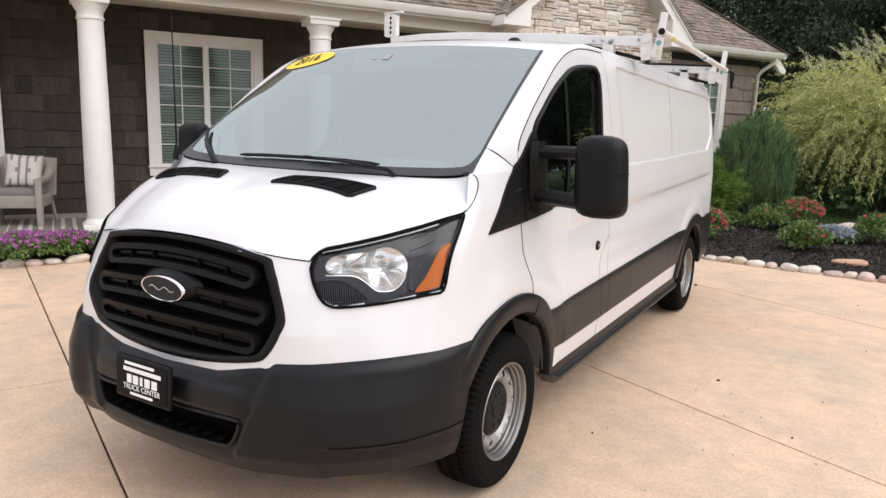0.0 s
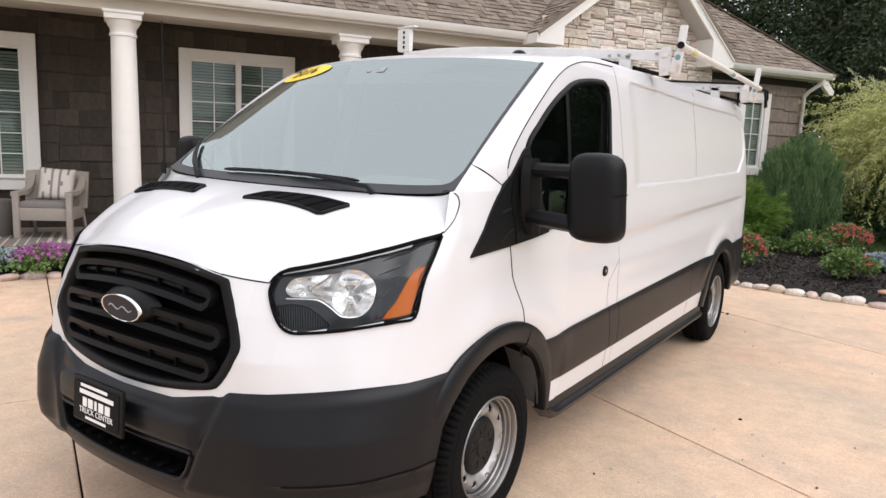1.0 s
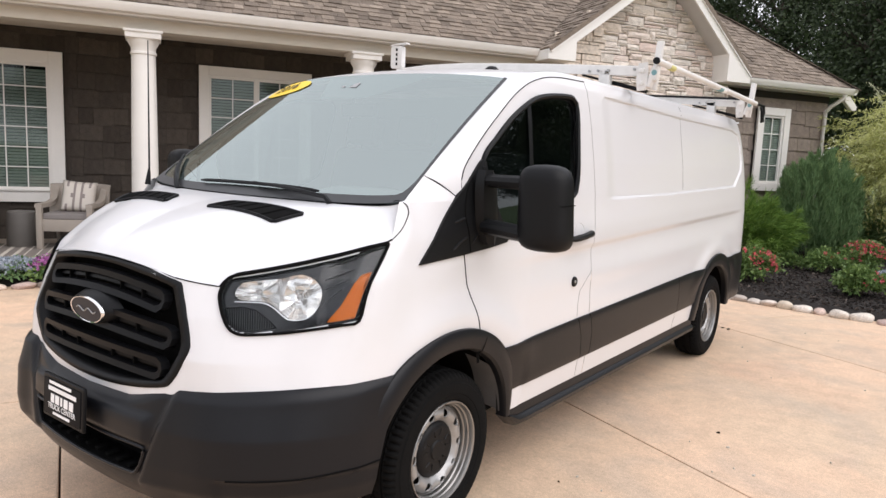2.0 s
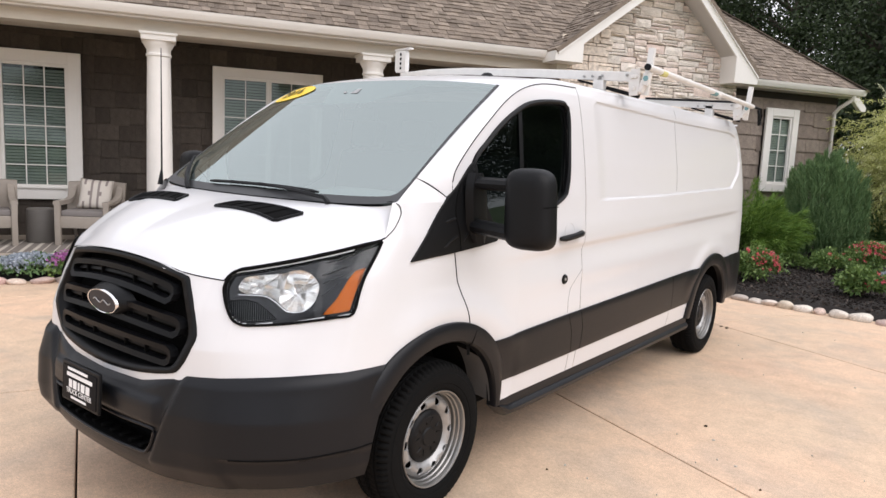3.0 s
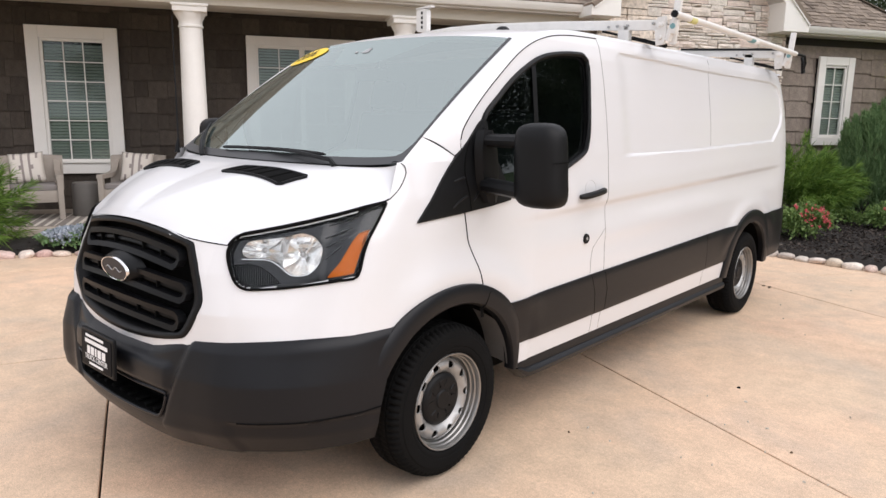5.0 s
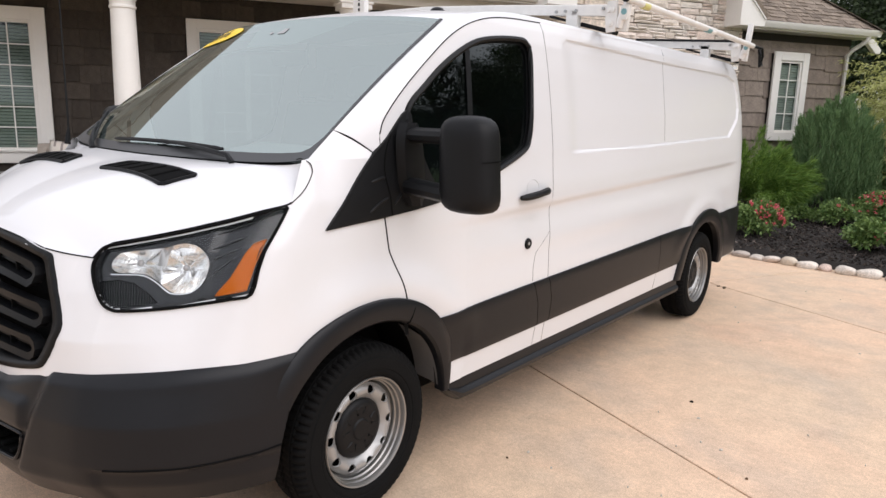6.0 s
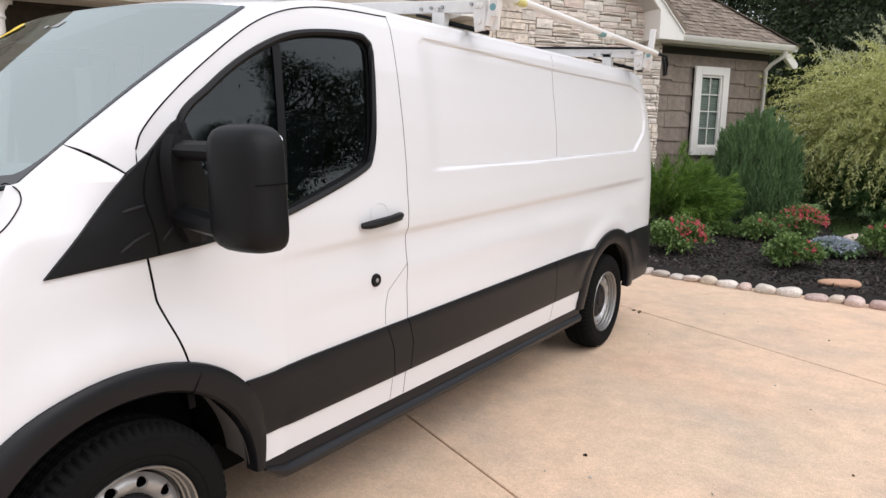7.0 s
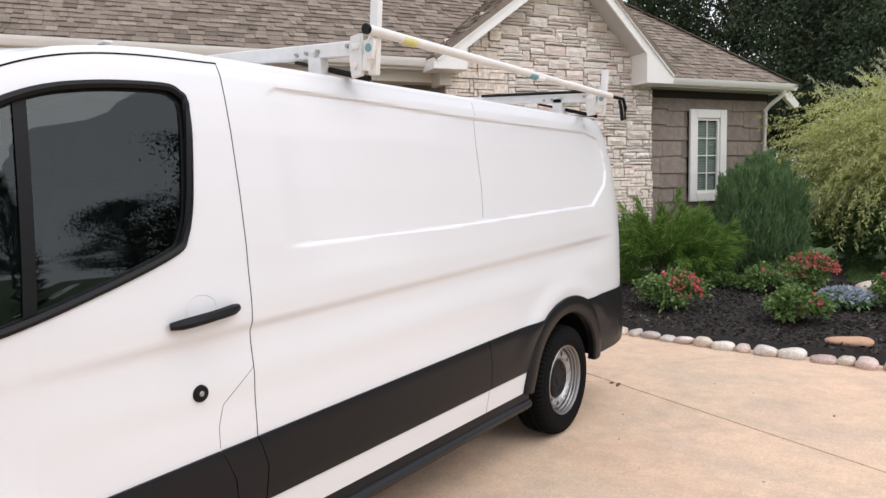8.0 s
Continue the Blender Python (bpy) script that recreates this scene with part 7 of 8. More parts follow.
part("tie_rod", bm, M_black, rack)
for y in (1.95, 4.25):
    part("roof_track", box_bm((0.05, 0.5, 0.02), pose(0.70, y + 0.1, 2.062), 0.004), M_black, rack)

# ---- garden ----
M_juni = ramp_material("bright_juniper_green", [(0.058, 0.125, 0.022), (0.12, 0.22, 0.036), (0.20, 0.31, 0.055), (0.08, 0.16, 0.028)], "island", 0.7, 0.1, 10, 0.0, trans=0.25)
M_upr = ramp_material("blue_green_juniper", [(0.080, 0.155, 0.058), (0.145, 0.245, 0.098), (0.200, 0.305, 0.130), (0.105, 0.195, 0.075)], "island", 0.75, 0.1, 10, 0.0, trans=0.2)
M_weep = ramp_material("yellow_green_plume", [(0.30, 0.325, 0.10), (0.48, 0.50, 0.17), (0.63, 0.635, 0.28), (0.37, 0.395, 0.12), (0.72, 0.72, 0.42)], "island", 0.75, 0.1, 10, 0.0, trans=0.3)
M_plume = ramp_material("pale_flower_plume", [(0.48, 0.50, 0.30), (0.62, 0.63, 0.46), (0.40, 0.43, 0.20)], "island", 0.8, 0.1, 10, 0.0, trans=0.3)
M_rose = ramp_material("rose_leaf", [(0.06, 0.12, 0.032), (0.125, 0.205, 0.052), (0.21, 0.30, 0.09), (0.08, 0.15, 0.040)], "island", 0.55, 0.1, 10, 0.0, trans=0.25)
M_red = ramp_material("coral_red_petal", [(0.66, 0.09, 0.12), (0.78, 0.19, 0.21), (0.56, 0.05, 0.08), (0.84, 0.33, 0.33)], "island", 0.7, 0.1, 10, 0.0, trans=0.25)
M_purple = ramp_material("purple_petal", [(0.42, 0.11, 0.34), (0.56, 0.22, 0.50), (0.32, 0.07, 0.27), (0.64, 0.36, 0.58)], "island", 0.7, 0.1, 10, 0.0, trans=0.25)
M_blue = ramp_material("pale_blue_flower", [(0.32, 0.36, 0.44), (0.46, 0.50, 0.56), (0.25, 0.30, 0.34), (0.58, 0.60, 0.64)], "island", 0.7, 0.1, 10, 0.0, trans=0.2)
M_white_f = ramp_material("white_petal", [(0.70, 0.70, 0.66), (0.78, 0.78, 0.76)], "island", 0.7, 0.05, 10, 0.0, trans=0.2)
M_tree = ramp_material("dark_tree_leaf", [(0.018, 0.030, 0.012), (0.034, 0.052, 0.020), (0.056, 0.080, 0.032), (0.026, 0.042, 0.016)], "island", 0.6, 0.1, 4, 0.0, trans=0.25)
M_bark = material("grey_brown_bark", (0.085, 0.065, 0.05), 0.9, vary=0.25, scale=6, fine=0.2, bump=0.8, bump_scale=24)
M_grass = ramp_material("grass_blade", [(0.06, 0.11, 0.025), (0.09, 0.15, 0.035), (0.075, 0.125, 0.03)], "island", 0.8, 0.1, 4, 0.0, trans=0.2)

NR = np.random.RandomState(11)


def unit(v):
    return v / np.maximum(np.linalg.norm(v, axis=1, keepdims=True), 1e-9)


def blades(name, P, D, L, W, mat, parent=None, label="", kind="stuff", bend=0.0):
    """Leaves: from base P along D, L long and W wide, each folded once at its middle."""
    n = len(P)
    side = unit(np.cross(D, NR.normal(size=(n, 3))))
    up = np.cross(side, D)
    L = np.broadcast_to(np.asarray(L, float), (n,))[:, None]
    W = np.broadcast_to(np.asarray(W, float), (n,))[:, None]
    mid = P + D * L * 0.45 + up * L * 0.06
    tip = P + D * L + np.array((0, 0, -1.0)) * L * bend
    V = np.empty((n * 4, 3))
    V[0::4], V[1::4], V[2::4], V[3::4] = P, mid + side * W / 2, tip, mid - side * W / 2
    idx = np.arange(n * 4).reshape(n, 4)
    me = bpy.data.meshes.new(name)
    me.vertices.add(n * 4)
    me.vertices.foreach_set("co", V.ravel())
    me.loops.add(n * 4)
    me.loops.foreach_set("vertex_index", idx.ravel().astype(np.int32))
    me.polygons.add(n)
    me.polygons.foreach_set("loop_start", np.arange(0, n * 4, 4, dtype=np.int32))
    me.update(calc_edges=True)
    me.materials.append(mat)
    ob = new(name, me)
    if parent is not None:
        ob.parent = parent
    return tagged(ob, label=label, kind=kind)


def ball(n, lo=0.0):
    """Directions over a ball, from height lo up."""
    d = unit(NR.normal(size=(n * 3, 3)))
    d = d[d[:, 2] > lo][:n]
    return d


# mulch beds, mounded, with chips strewn on them
def bed(name, poly, label, height=0.075, step=0.10):
    xs = [p[0] for p in poly]
    ys = [p[1] for p in poly]
    nx, ny = int((max(xs) - min(xs)) / step) + 1, int((max(ys) - min(ys)) / step) + 1
    rows, cen = [], []
    for j in range(ny + 1):
        row, c = [], []
        for i in range(nx + 1):
            x, y = min(xs) + i * step, min(ys) + j * step
            d = poly_dist(poly, x, y)
            z = -0.03 + (height + 0.03) * smooth01((d + 0.05) / 0.30) + 0.022 * noise.noise(Vector((x * 3.1, y * 3.1, 0))) * smooth01(d / 0.2)
            row.append(Vector((x, y, z)))
            c.append(d)
        rows.append(row)
        cen.append(c)
    bm = bmesh.new()
    add_grid(bm, rows, mask=lambda j, i: max(cen[j][i], cen[j + 1][i + 1], cen[j][i + 1], cen[j + 1][i]) > 0)
    return tagged(part(name, clean(bm), M_mulch, None), label, "mulch bed", kind="structure")


BED_R = [(-2.6, 7.25), (-1.2, 6.98), (0.2, 6.80), (1.2, 6.62), (2.4, 6.55), (3.6, 6.62), (4.8, 6.95), (5.6, 7.6), (5.7, 8.6), (4.6, 9.9), (3.2, 10.7), (2.2, 11.2), (1.7, 12.0), (1.5, 13.6), (1.3, 15.6), (0.2, 15.8), (-3.2, 9.6)]
hl = [hp(s, d) for s, d in ((-8.0, 5.28), (-4.0, 5.22), (-2.2, 5.20), (-1.0, 5.32), (2.0, 5.30), (4.8, 5.4), (5.4, 6.0), (5.4, 6.62), (-8.0, 6.62))]
BED_L = [(p.x, p.y) for p in hl]
bed_r = bed("mulch_bed", BED_R, "dark mulch bed with shrubs beside the drive")
bed_l = bed("mulch_bed", BED_L, "narrow dark mulch bed before the porch", 0.05)


def chips(n, x0, x1, y0, y1, poly, zc):
    pts = []
    while len(pts) < n:
        x, y = RNG.uniform(x0, x1), RNG.uniform(y0, y1)
        if poly_dist(poly, x, y) > 0.12:
            pts.append((x, y, zc + 0.022 * noise.noise(Vector((x * 3.1, y * 3.1, 0))) + 0.004))
    P = np.array(pts)
    D = unit(np.column_stack([NR.normal(size=n), NR.normal(size=n), NR.uniform(-0.1, 0.55, n)]))
    return blades("bark_chips", P, D, NR.uniform(0.025, 0.075, n), NR.uniform(0.010, 0.024, n), M_chip, None, "shredded dark bark chips on the bed")


chips(17000, -1.5, 4.5, 6.6, 11.2, BED_R, 0.075)
chips(1600, min(p[0] for p in BED_L), max(p[0] for p in BED_L), min(p[1] for p in BED_L), max(p[1] for p in BED_L), BED_L, 0.05)


# rounded stones along the edges
def rock_mesh(seed, flat=0.62):
    bm = bmesh.new()
    bmesh.ops.create_icosphere(bm, subdivisions=3, radius=0.5)
    for v in bm.verts:
        p = v.co.copy()
        k = 1 + 0.20 * noise.noise(p * 2.1 + Vector((seed * 7.3, 0, 0))) + 0.07 * noise.noise(p * 5 + Vector((0, seed * 3.1, 0)))
        q = 2.6
        nn = (abs(p.x) ** q + abs(p.y) ** q + abs(p.z) ** q) ** (1 / q) / 0.5
        v.co = p * k / nn
        v.co.z *= flat
    return mesh_of("border_stone", bm, M_rock)


ROCKS = [rock_mesh(k, 0.55 + 0.06 * (k % 4)) for k in range(7)]


def stone_line(pts, sizes, seed, label):
    rng = random.Random(seed)
    P = [Vector((x, y, 0)) for x, y in pts]
    seglen = [(P[i + 1] - P[i]).length for i in range(len(P) - 1)]
    pos, k = 0.0, 0
    while pos < sum(seglen):
        w = rng.uniform(*sizes)
        m, i = pos + w / 2, 0
        while i < len(seglen) - 1 and m > seglen[i]:
            m -= seglen[i]
            i += 1
        d = (P[i + 1] - P[i]).normalized()
        c = P[i] + d * m
        ob = new("border_stone", rng.choice(ROCKS))
        ang = math.degrees(math.atan2(d.y, d.x)) + rng.uniform(-14, 14)
        hgt = rng.uniform(0.075, 0.120)
        ob.matrix_world = pose(c.x + rng.uniform(-0.015, 0.015), c.y + rng.uniform(-0.02, 0.02), hgt * 0.26, rng.uniform(-8, 8), rng.uniform(-8, 8), ang) @ Matrix.Diagonal((w * 1.0, rng.uniform(0.12, 0.18), hgt * 1.5, 1))
        tagged(ob, label, "stone", "border stones")
        pos += w + rng.uniform(0.0, 0.02)


stone_line([(-2.4, 7.18), (-1.2, 6.92), (0.2, 6.74), (1.2, 6.56), (2.4, 6.49), (3.4, 6.53), (4.2, 6.70)], (0.12, 0.24), 4, "rounded tan and pink stone edging the mulch bed")
ls = [hp(s, d) for s, d in ((-4.6, 5.17), (-3.0, 5.14), (-2.0, 5.14), (-1.0, 5.26), (0.4, 5.28))]
stone_line([(p.x, p.y) for p in ls], (0.16, 0.27), 9, "rounded pale stone edging the porch bed")
for (x, y, z, w, d, h, r), mat, lab in (((2.25, 6.98, 0.10, 0.38, 0.20, 0.13, 12), M_slab, "flat orange sandstone lying on the mulch"), ((2.18, 10.35, 0.12, 0.42, 0.30, 0.30, 20), M_rock, "pale rock at the back of the bed"), ((2.55, 10.3, 0.11, 0.35, 0.2, 0.18, -15), M_slab, "small orange rock at the back of the bed")):
    me = rock_mesh(int(w * 100), 0.7)
    me.materials.clear()
    me.materials.append(mat)
    ob = new("loose_rock", me)
    ob.matrix_world = pose(x, y, z, 3, -4, r) @ Matrix.Diagonal((w, d, h, 1))
    tagged(ob, lab, "rock", "loose rocks")


# shrubs
def stems(bm, c, n, h, spread, r=0.008):
    for k in range(n):
        a = RNG.uniform(0, 2 * math.pi)
        e = Vector((c[0] + math.cos(a) * spread * RNG.uniform(0.3, 1), c[1] + math.sin(a) * spread * RNG.uniform(0.3, 1), c[2] + h * RNG.uniform(0.6, 1)))
        m = Vector(c).lerp(e, 0.5) + Vector((0, 0, h * 0.12))
        add_tube(bm, [Vector(c), m, e], [r, r * 0.8, r * 0.4], 5)


def rose_bush(x, y, w, h, nflow, side, mat_f=None, leaf=None, n=3400, z=0.07, label="", lsize=0.05):
    sh = empty("rose_bush", Matrix.Translation((x, y, z)))
    bm = bmesh.new()
    stems(bm, (0, 0, -0.03), 14, h * 0.8, w * 0.36)
    part("stem", bm, M_bark, sh, kind="stuff")
    # leaves gathered in clumps
    m = 46
    C = ball(m, -0.15) * np.array((w / 2, w / 2, h * 0.62)) * NR.uniform(0.55, 0.92, (m, 1)) + np.array((0, 0, h * 0.42))
    k = NR.randint(0, m, n)
    P = C[k] + NR.normal(size=(n, 3)) * np.array((w * 0.085, w * 0.085, h * 0.085))
    P[:, 2] = np.maximum(P[:, 2], 0.01)
    out = unit(P - np.array((0, 0, h * 0.25)))
    D = unit(out + NR.normal(size=(n, 3)) * 0.8)
    blades("leaves", P, D, NR.uniform(0.6, 1.3, n) * lsize, NR.uniform(0.45, 0.75, n) * lsize, leaf or M_rose, sh, kind="", bend=0.15)
    if nflow:
        f = ball(nflow * 6, 0.05)
        sd = np.array((side[0], side[1], side[2]))
        f = f[np.argsort(-(f @ sd) + NR.normal(size=len(f)) * 0.35)][:nflow]
        pp = f * np.array((w / 2, w / 2, h * 0.60)) * NR.uniform(0.92, 1.12, (nflow, 1)) + np.array((0, 0, h * 0.44))
        q = 9
        P = np.repeat(pp, q, axis=0) + NR.normal(size=(nflow * q, 3)) * 0.008
        D = unit(np.repeat(f, q, axis=0) * 0.6 + NR.normal(size=(nflow * q, 3)))
        blades("blossoms", P, D, NR.uniform(0.022, 0.040, nflow * q), NR.uniform(0.018, 0.032, nflow * q), mat_f or M_red, sh, kind="")
    return tagged(sh, label, "shrub", "garden shrubs")


rose_bush(0.30, 8.02, 0.70, 0.44, 50, (0.85, 0.05, 0.5), n=5200, label="rounded rose bush with coral red flowers on the mulch")
rose_bush(0.43, 9.95, 0.40, 0.24, 0, (0, 0, 1), n=1300, label="small low green shrub beside the rose bush")
rose_bush(1.00, 9.78, 0.58, 0.34, 3, (0.5, 0, 0.8), n=3200, label="low green rose bush with few flowers")
rose_bush(1.45, 10.25, 0.74, 0.46, 105, (0.3, -0.1, 0.9), n=3600, label="rose bush covered with coral red flowers")
rose_bush(1.68, 7.86, 0.54, 0.36, 6, (0.8, -0.5, -0.1), n=3600, lsize=0.058, label="leafy rose bush with a few red flowers")
rose_bush(2.02, 8.92, 0.58, 0.22, 420, (0, 0, 1), M_blue, M_upr, 1500, label="low mound of pale blue flowers")
rose_bush(2.52, 9.15, 0.56, 0.42, 8, (0.2, 0.2, 0.9), n=2200, label="small leafy rose bush with red buds")
rose_bush(3.02, 7.9, 0.50, 0.32, 60, (0, 0, 1), M_white_f, M_rose, 1500, label="low plant with white flowers")
rose_bush(3.5, 9.1, 0.8, 0.5, 20, (0, 0, 1), n=2200, label="green rose bush at the edge of the bed")
# flowers before the porch
c = hp(-1.55, 5.50)
rose_bush(c.x, c.y, 0.80, 0.25, 170, (0, 0, 1), M_purple, M_rose, 2200, 0.04, "mound of purple petunias before the porch")
c = hp(-1.15, 5.48)
rose_bush(c.x, c.y, 0.60, 0.24, 110, (0, 0, 1), M_purple, M_rose, 2000, 0.04, "spreading purple petunias before the porch")
c = hp(-0.78, 5.58)
rose_bush(c.x, c.y, 0.50, 0.19, 140, (0, 0, 1), M_blue, M_upr, 1500, 0.04, "small pale blue flowers before the porch")
c = hp(-2.12, 5.55)
rose_bush(c.x, c.y, 0.72, 0.20, 330, (0, 0, 1), M_blue, M_upr, 2200, 0.04, "mound of pale blue flowers before the porch")


def juniper(x, y, w, h, n, lean, mat, label, blade=(0.10, 0.22), width=0.012, zc=0.06, upright=False):
    sh = empty("juniper", Matrix.Translation((x, y, zc)))
    bm = bmesh.new()
    stems(bm, (0, 0, -0.04), 16, h * 0.75, w * 0.30, 0.016)
    part("stem", bm, M_bark, sh, kind="stuff")
    m = 300 if upright else 130
    if upright:
        t = NR.uniform(0, 1, m) ** 1.15
        rad = w / 2 * np.interp(t, [0, 0.12, 0.45, 0.75, 0.92, 1.0], [0.78, 0.95, 1.0, 0.80, 0.45, 0.12]) * NR.uniform(0.55, 1.0, m) ** 0.5
        a = NR.uniform(0, 2 * np.pi, m)
        B = np.column_stack([rad * np.cos(a), rad * np.sin(a), 0.05 + t * h * 0.92])
        AX = unit(np.column_stack([np.cos(a) * 0.20, np.sin(a) * 0.20, np.full(m, 1.0)]) + NR.normal(size=(m, 3)) * 0.09)
        LN = NR.uniform(0.22, 0.46, m)
    else:
        a = NR.uniform(0, 2 * np.pi, m)
        el = NR.uniform(0.18, 1.25, m)
        rr = NR.uniform(0.35, 0.85, m)
        B = np.column_stack([np.cos(a) * np.cos(el) * w / 2 * rr, np.sin(a) * np.cos(el) * w / 2 * rr, np.sin(el) * h * 0.85 * rr + 0.05])
        AX = unit(np.column_stack([np.cos(a) * np.cos(el), np.sin(a) * np.cos(el), np.sin(el) * lean]) + NR.normal(size=(m, 3)) * 0.16)
        LN = NR.uniform(0.30, 0.62, m)
    k = NR.randint(0, m, n)
    t = NR.uniform(0, 1, n)
    P = B[k] + AX[k] * (t * LN[k])[:, None] + NR.normal(size=(n, 3)) * (0.055 * (1 - t) + 0.012)[:, None]
    P[:, 2] = np.maximum(P[:, 2], 0.0)
    D = unit(AX[k] + NR.normal(size=(n, 3)) * (0.20 if upright else 0.33))
    blades("needles", P, D, NR.uniform(*blade, n), width, mat, sh, kind="", bend=0.05 if upright else 0.18)
    return tagged(sh, label, "shrub", "garden shrubs")


juniper(-0.50, 10.2, 1.95, 1.10, 30000, 0.8, M_juni, "spreading bright green juniper against the stone wall")
juniper(0.46, 12.1, 1.40, 1.62, 66000, 1.0, M_upr, "dense upright blue-green juniper by the window", (0.07, 0.15), 0.011, upright=True)
c = hp(-3.52, 5.95)
juniper(c.x, c.y, 1.25, 1.0, 16000, 0.8, M_juni, "spreading green juniper before the porch", zc=0.04)


def weeping_shrub(x, y, w, h, strands, per, label):
    sh = empty("weeping_shrub", Matrix.Translation((x, y, 0.0)))
    bm = bmesh.new()
    PP, DD, TT = [], [], []
    for k in range(strands):
        a = RNG.uniform(0, 2 * math.pi)
        r = w / 2 * RNG.uniform(0.25, 1.0) ** 0.6
        top = h * RNG.uniform(0.50, 1.0) ** 0.7 * (1 - 0.26 * (r / (w / 2)) ** 2)
        p0 = np.array((RNG.uniform(-0.25, 0.25), RNG.uniform(-0.25, 0.25), 0.1))
        p1 = np.array((math.cos(a) * r * 0.35, math.sin(a) * r * 0.35, top * 0.85))
        p2 = np.array((math.cos(a) * r * 0.80, math.sin(a) * r * 0.80, top * 1.06))
        dp = RNG.uniform(-0.06, 0.25) if k % 2 else RNG.uniform(0.30, 0.88)
        p3 = np.array((math.cos(a) * r * 1.12, math.sin(a) * r * 1.12, max(0.5, top * (1 - dp))))
        if k < 60:
            add_tube(bm, [tuple((1 - t) ** 3 * p0 + 3 * (1 - t) ** 2 * t * p1 + 3 * (1 - t) * t * t * p2 + t ** 3 * p3) for t in (0, 0.2, 0.4, 0.6, 0.8)], [0.022, 0.016, 0.011, 0.007, 0.003], 5)
        t = NR.uniform(0.25, 1.0, per) ** 0.8
        T = t[:, None]
        pos = (1 - T) ** 3 * p0 + 3 * (1 - T) ** 2 * T * p1 + 3 * (1 - T) * T * T * p2 + T ** 3 * p3
        tan = unit(3 * (1 - T) ** 2 * (p1 - p0) + 6 * (1 - T) * T * (p2 - p1) + 3 * T * T * (p3 - p2))
        PP.append(pos + NR.normal(size=(per, 3)) * 0.016)
        DD.append(unit(tan * 0.8 + NR.normal(size=(per, 3)) * 0.6))
    part("branch", bm, M_bark, sh, kind="stuff")
    P, D = np.concatenate(PP), np.concatenate(DD)
    n = len(P)
    blades("foliage", P, D, NR.uniform(0.05, 0.11, n), NR.uniform(0.013, 0.024, n), M_weep, sh, kind="", bend=0.15)
    # pale plumes at the top
    PP, DD = [], []
    for k in range(120):
        a, r = RNG.uniform(0, 2 * math.pi), w / 2 * RNG.uniform(0.1, 0.85)
        b = np.array((math.cos(a) * r, math.sin(a) * r, h * (0.99 - 0.30 * (r / (w / 2)) ** 2) * RNG.uniform(0.86, 1.0)))
        ax = unit(np.array([[math.cos(a) * 0.5 + RNG.uniform(-0.4, 0.4), math.sin(a) * 0.5 + RNG.uniform(-0.4, 0.4), 1.0]]))[0]
        t = NR.uniform(0, 1, 60)
        PP.append(b + ax * (t * RNG.uniform(0.2, 0.45))[:, None] + np.array((math.cos(a), math.sin(a), -0.4)) * (t ** 2 * 0.12)[:, None] + NR.normal(size=(60, 3)) * 0.014)
        DD.append(unit(ax + NR.normal(size=(60, 3)) * 0.5))
    P, D = np.concatenate(PP), np.concatenate(DD)
    n = len(P)
    blades("plume", P, D, NR.uniform(0.03, 0.07, n), 0.013, M_plume, sh, kind="")
    return tagged(sh, label, "shrub", "garden shrubs")


weeping_shrub(2.85, 14.3, 5.2, 3.6, 1400, 105, "tall weeping yellow-green shrub with pale plumes")

# grass tufts where the lawn comes near
juniper(2.6, 14.8, 4.0, 1.4, 20000, 0.8, M_upr, "dark shrub under the weeping shrub", (0.12, 0.26), 0.05, zc=0.0)
n = 26000
P = np.column_stack([NR.uniform(1.0, 9.0, n), NR.uniform(9.0, 19.0, n), np.full(n, -0.035)])
keepg = np.array([poly_dist(BED_R, p[0], p[1]) < -0.05 for p in P])
P = P[keepg]
n = len(P)
blades("lawn_grass", P, unit(np.column_stack([NR.normal(size=n) * 0.35, NR.normal(size=n) * 0.35, np.ones(n)])), NR.uniform(0.03, 0.07, n), 0.010, M_grass, None, "short green grass of the lawn")


# bits lying on the drive: a dark pebble, dead leaves, pale chips
def litter(x, y, w, d, mat, seed, label, name="dead_leaf"):
    rng = random.Random(seed)
    bm = bmesh.new()
    k = 9
    rim = [Vector((w * math.cos(2 * math.pi * i / k) * rng.uniform(0.6, 1), d * math.sin(2 * math.pi * i / k) * rng.uniform(0.6, 1), rng.uniform(0.001, 0.007))) for i in range(k)]
    top = [p * 0.5 + Vector((0, 0, 0.006)) for p in rim]
    low = [Vector((p.x, p.y, 0.0)) for p in rim]
    add_grid(bm, [low, rim, top], closed_u=True)
    bm.faces.new([bm.verts.new(p) for p in top])
    ob = part(name, clean(bm), mat, None)
    ob.matrix_world = pose(x, y, 0.001, 0, 0, rng.uniform(0, 180))
    tagged(ob, label, "litter", "bits on the drive")


M_leafdry = material("dry_leaf", (0.10, 0.065, 0.035), 0.9, vary=0.3, scale=20)
litter(1.575, 2.0, 0.014, 0.012, M_void, 1, "small dark pebble on the concrete drive", "pebble")
litter(0.86, 4.94, 0.06, 0.02, M_leafdry, 2, "dead brown leaf lying in the concrete joint")
litter(0.80, 4.96, 0.03, 0.018, M_leafdry, 3, "dead brown leaf lying in the concrete joint")
LIT = random.Random(23)
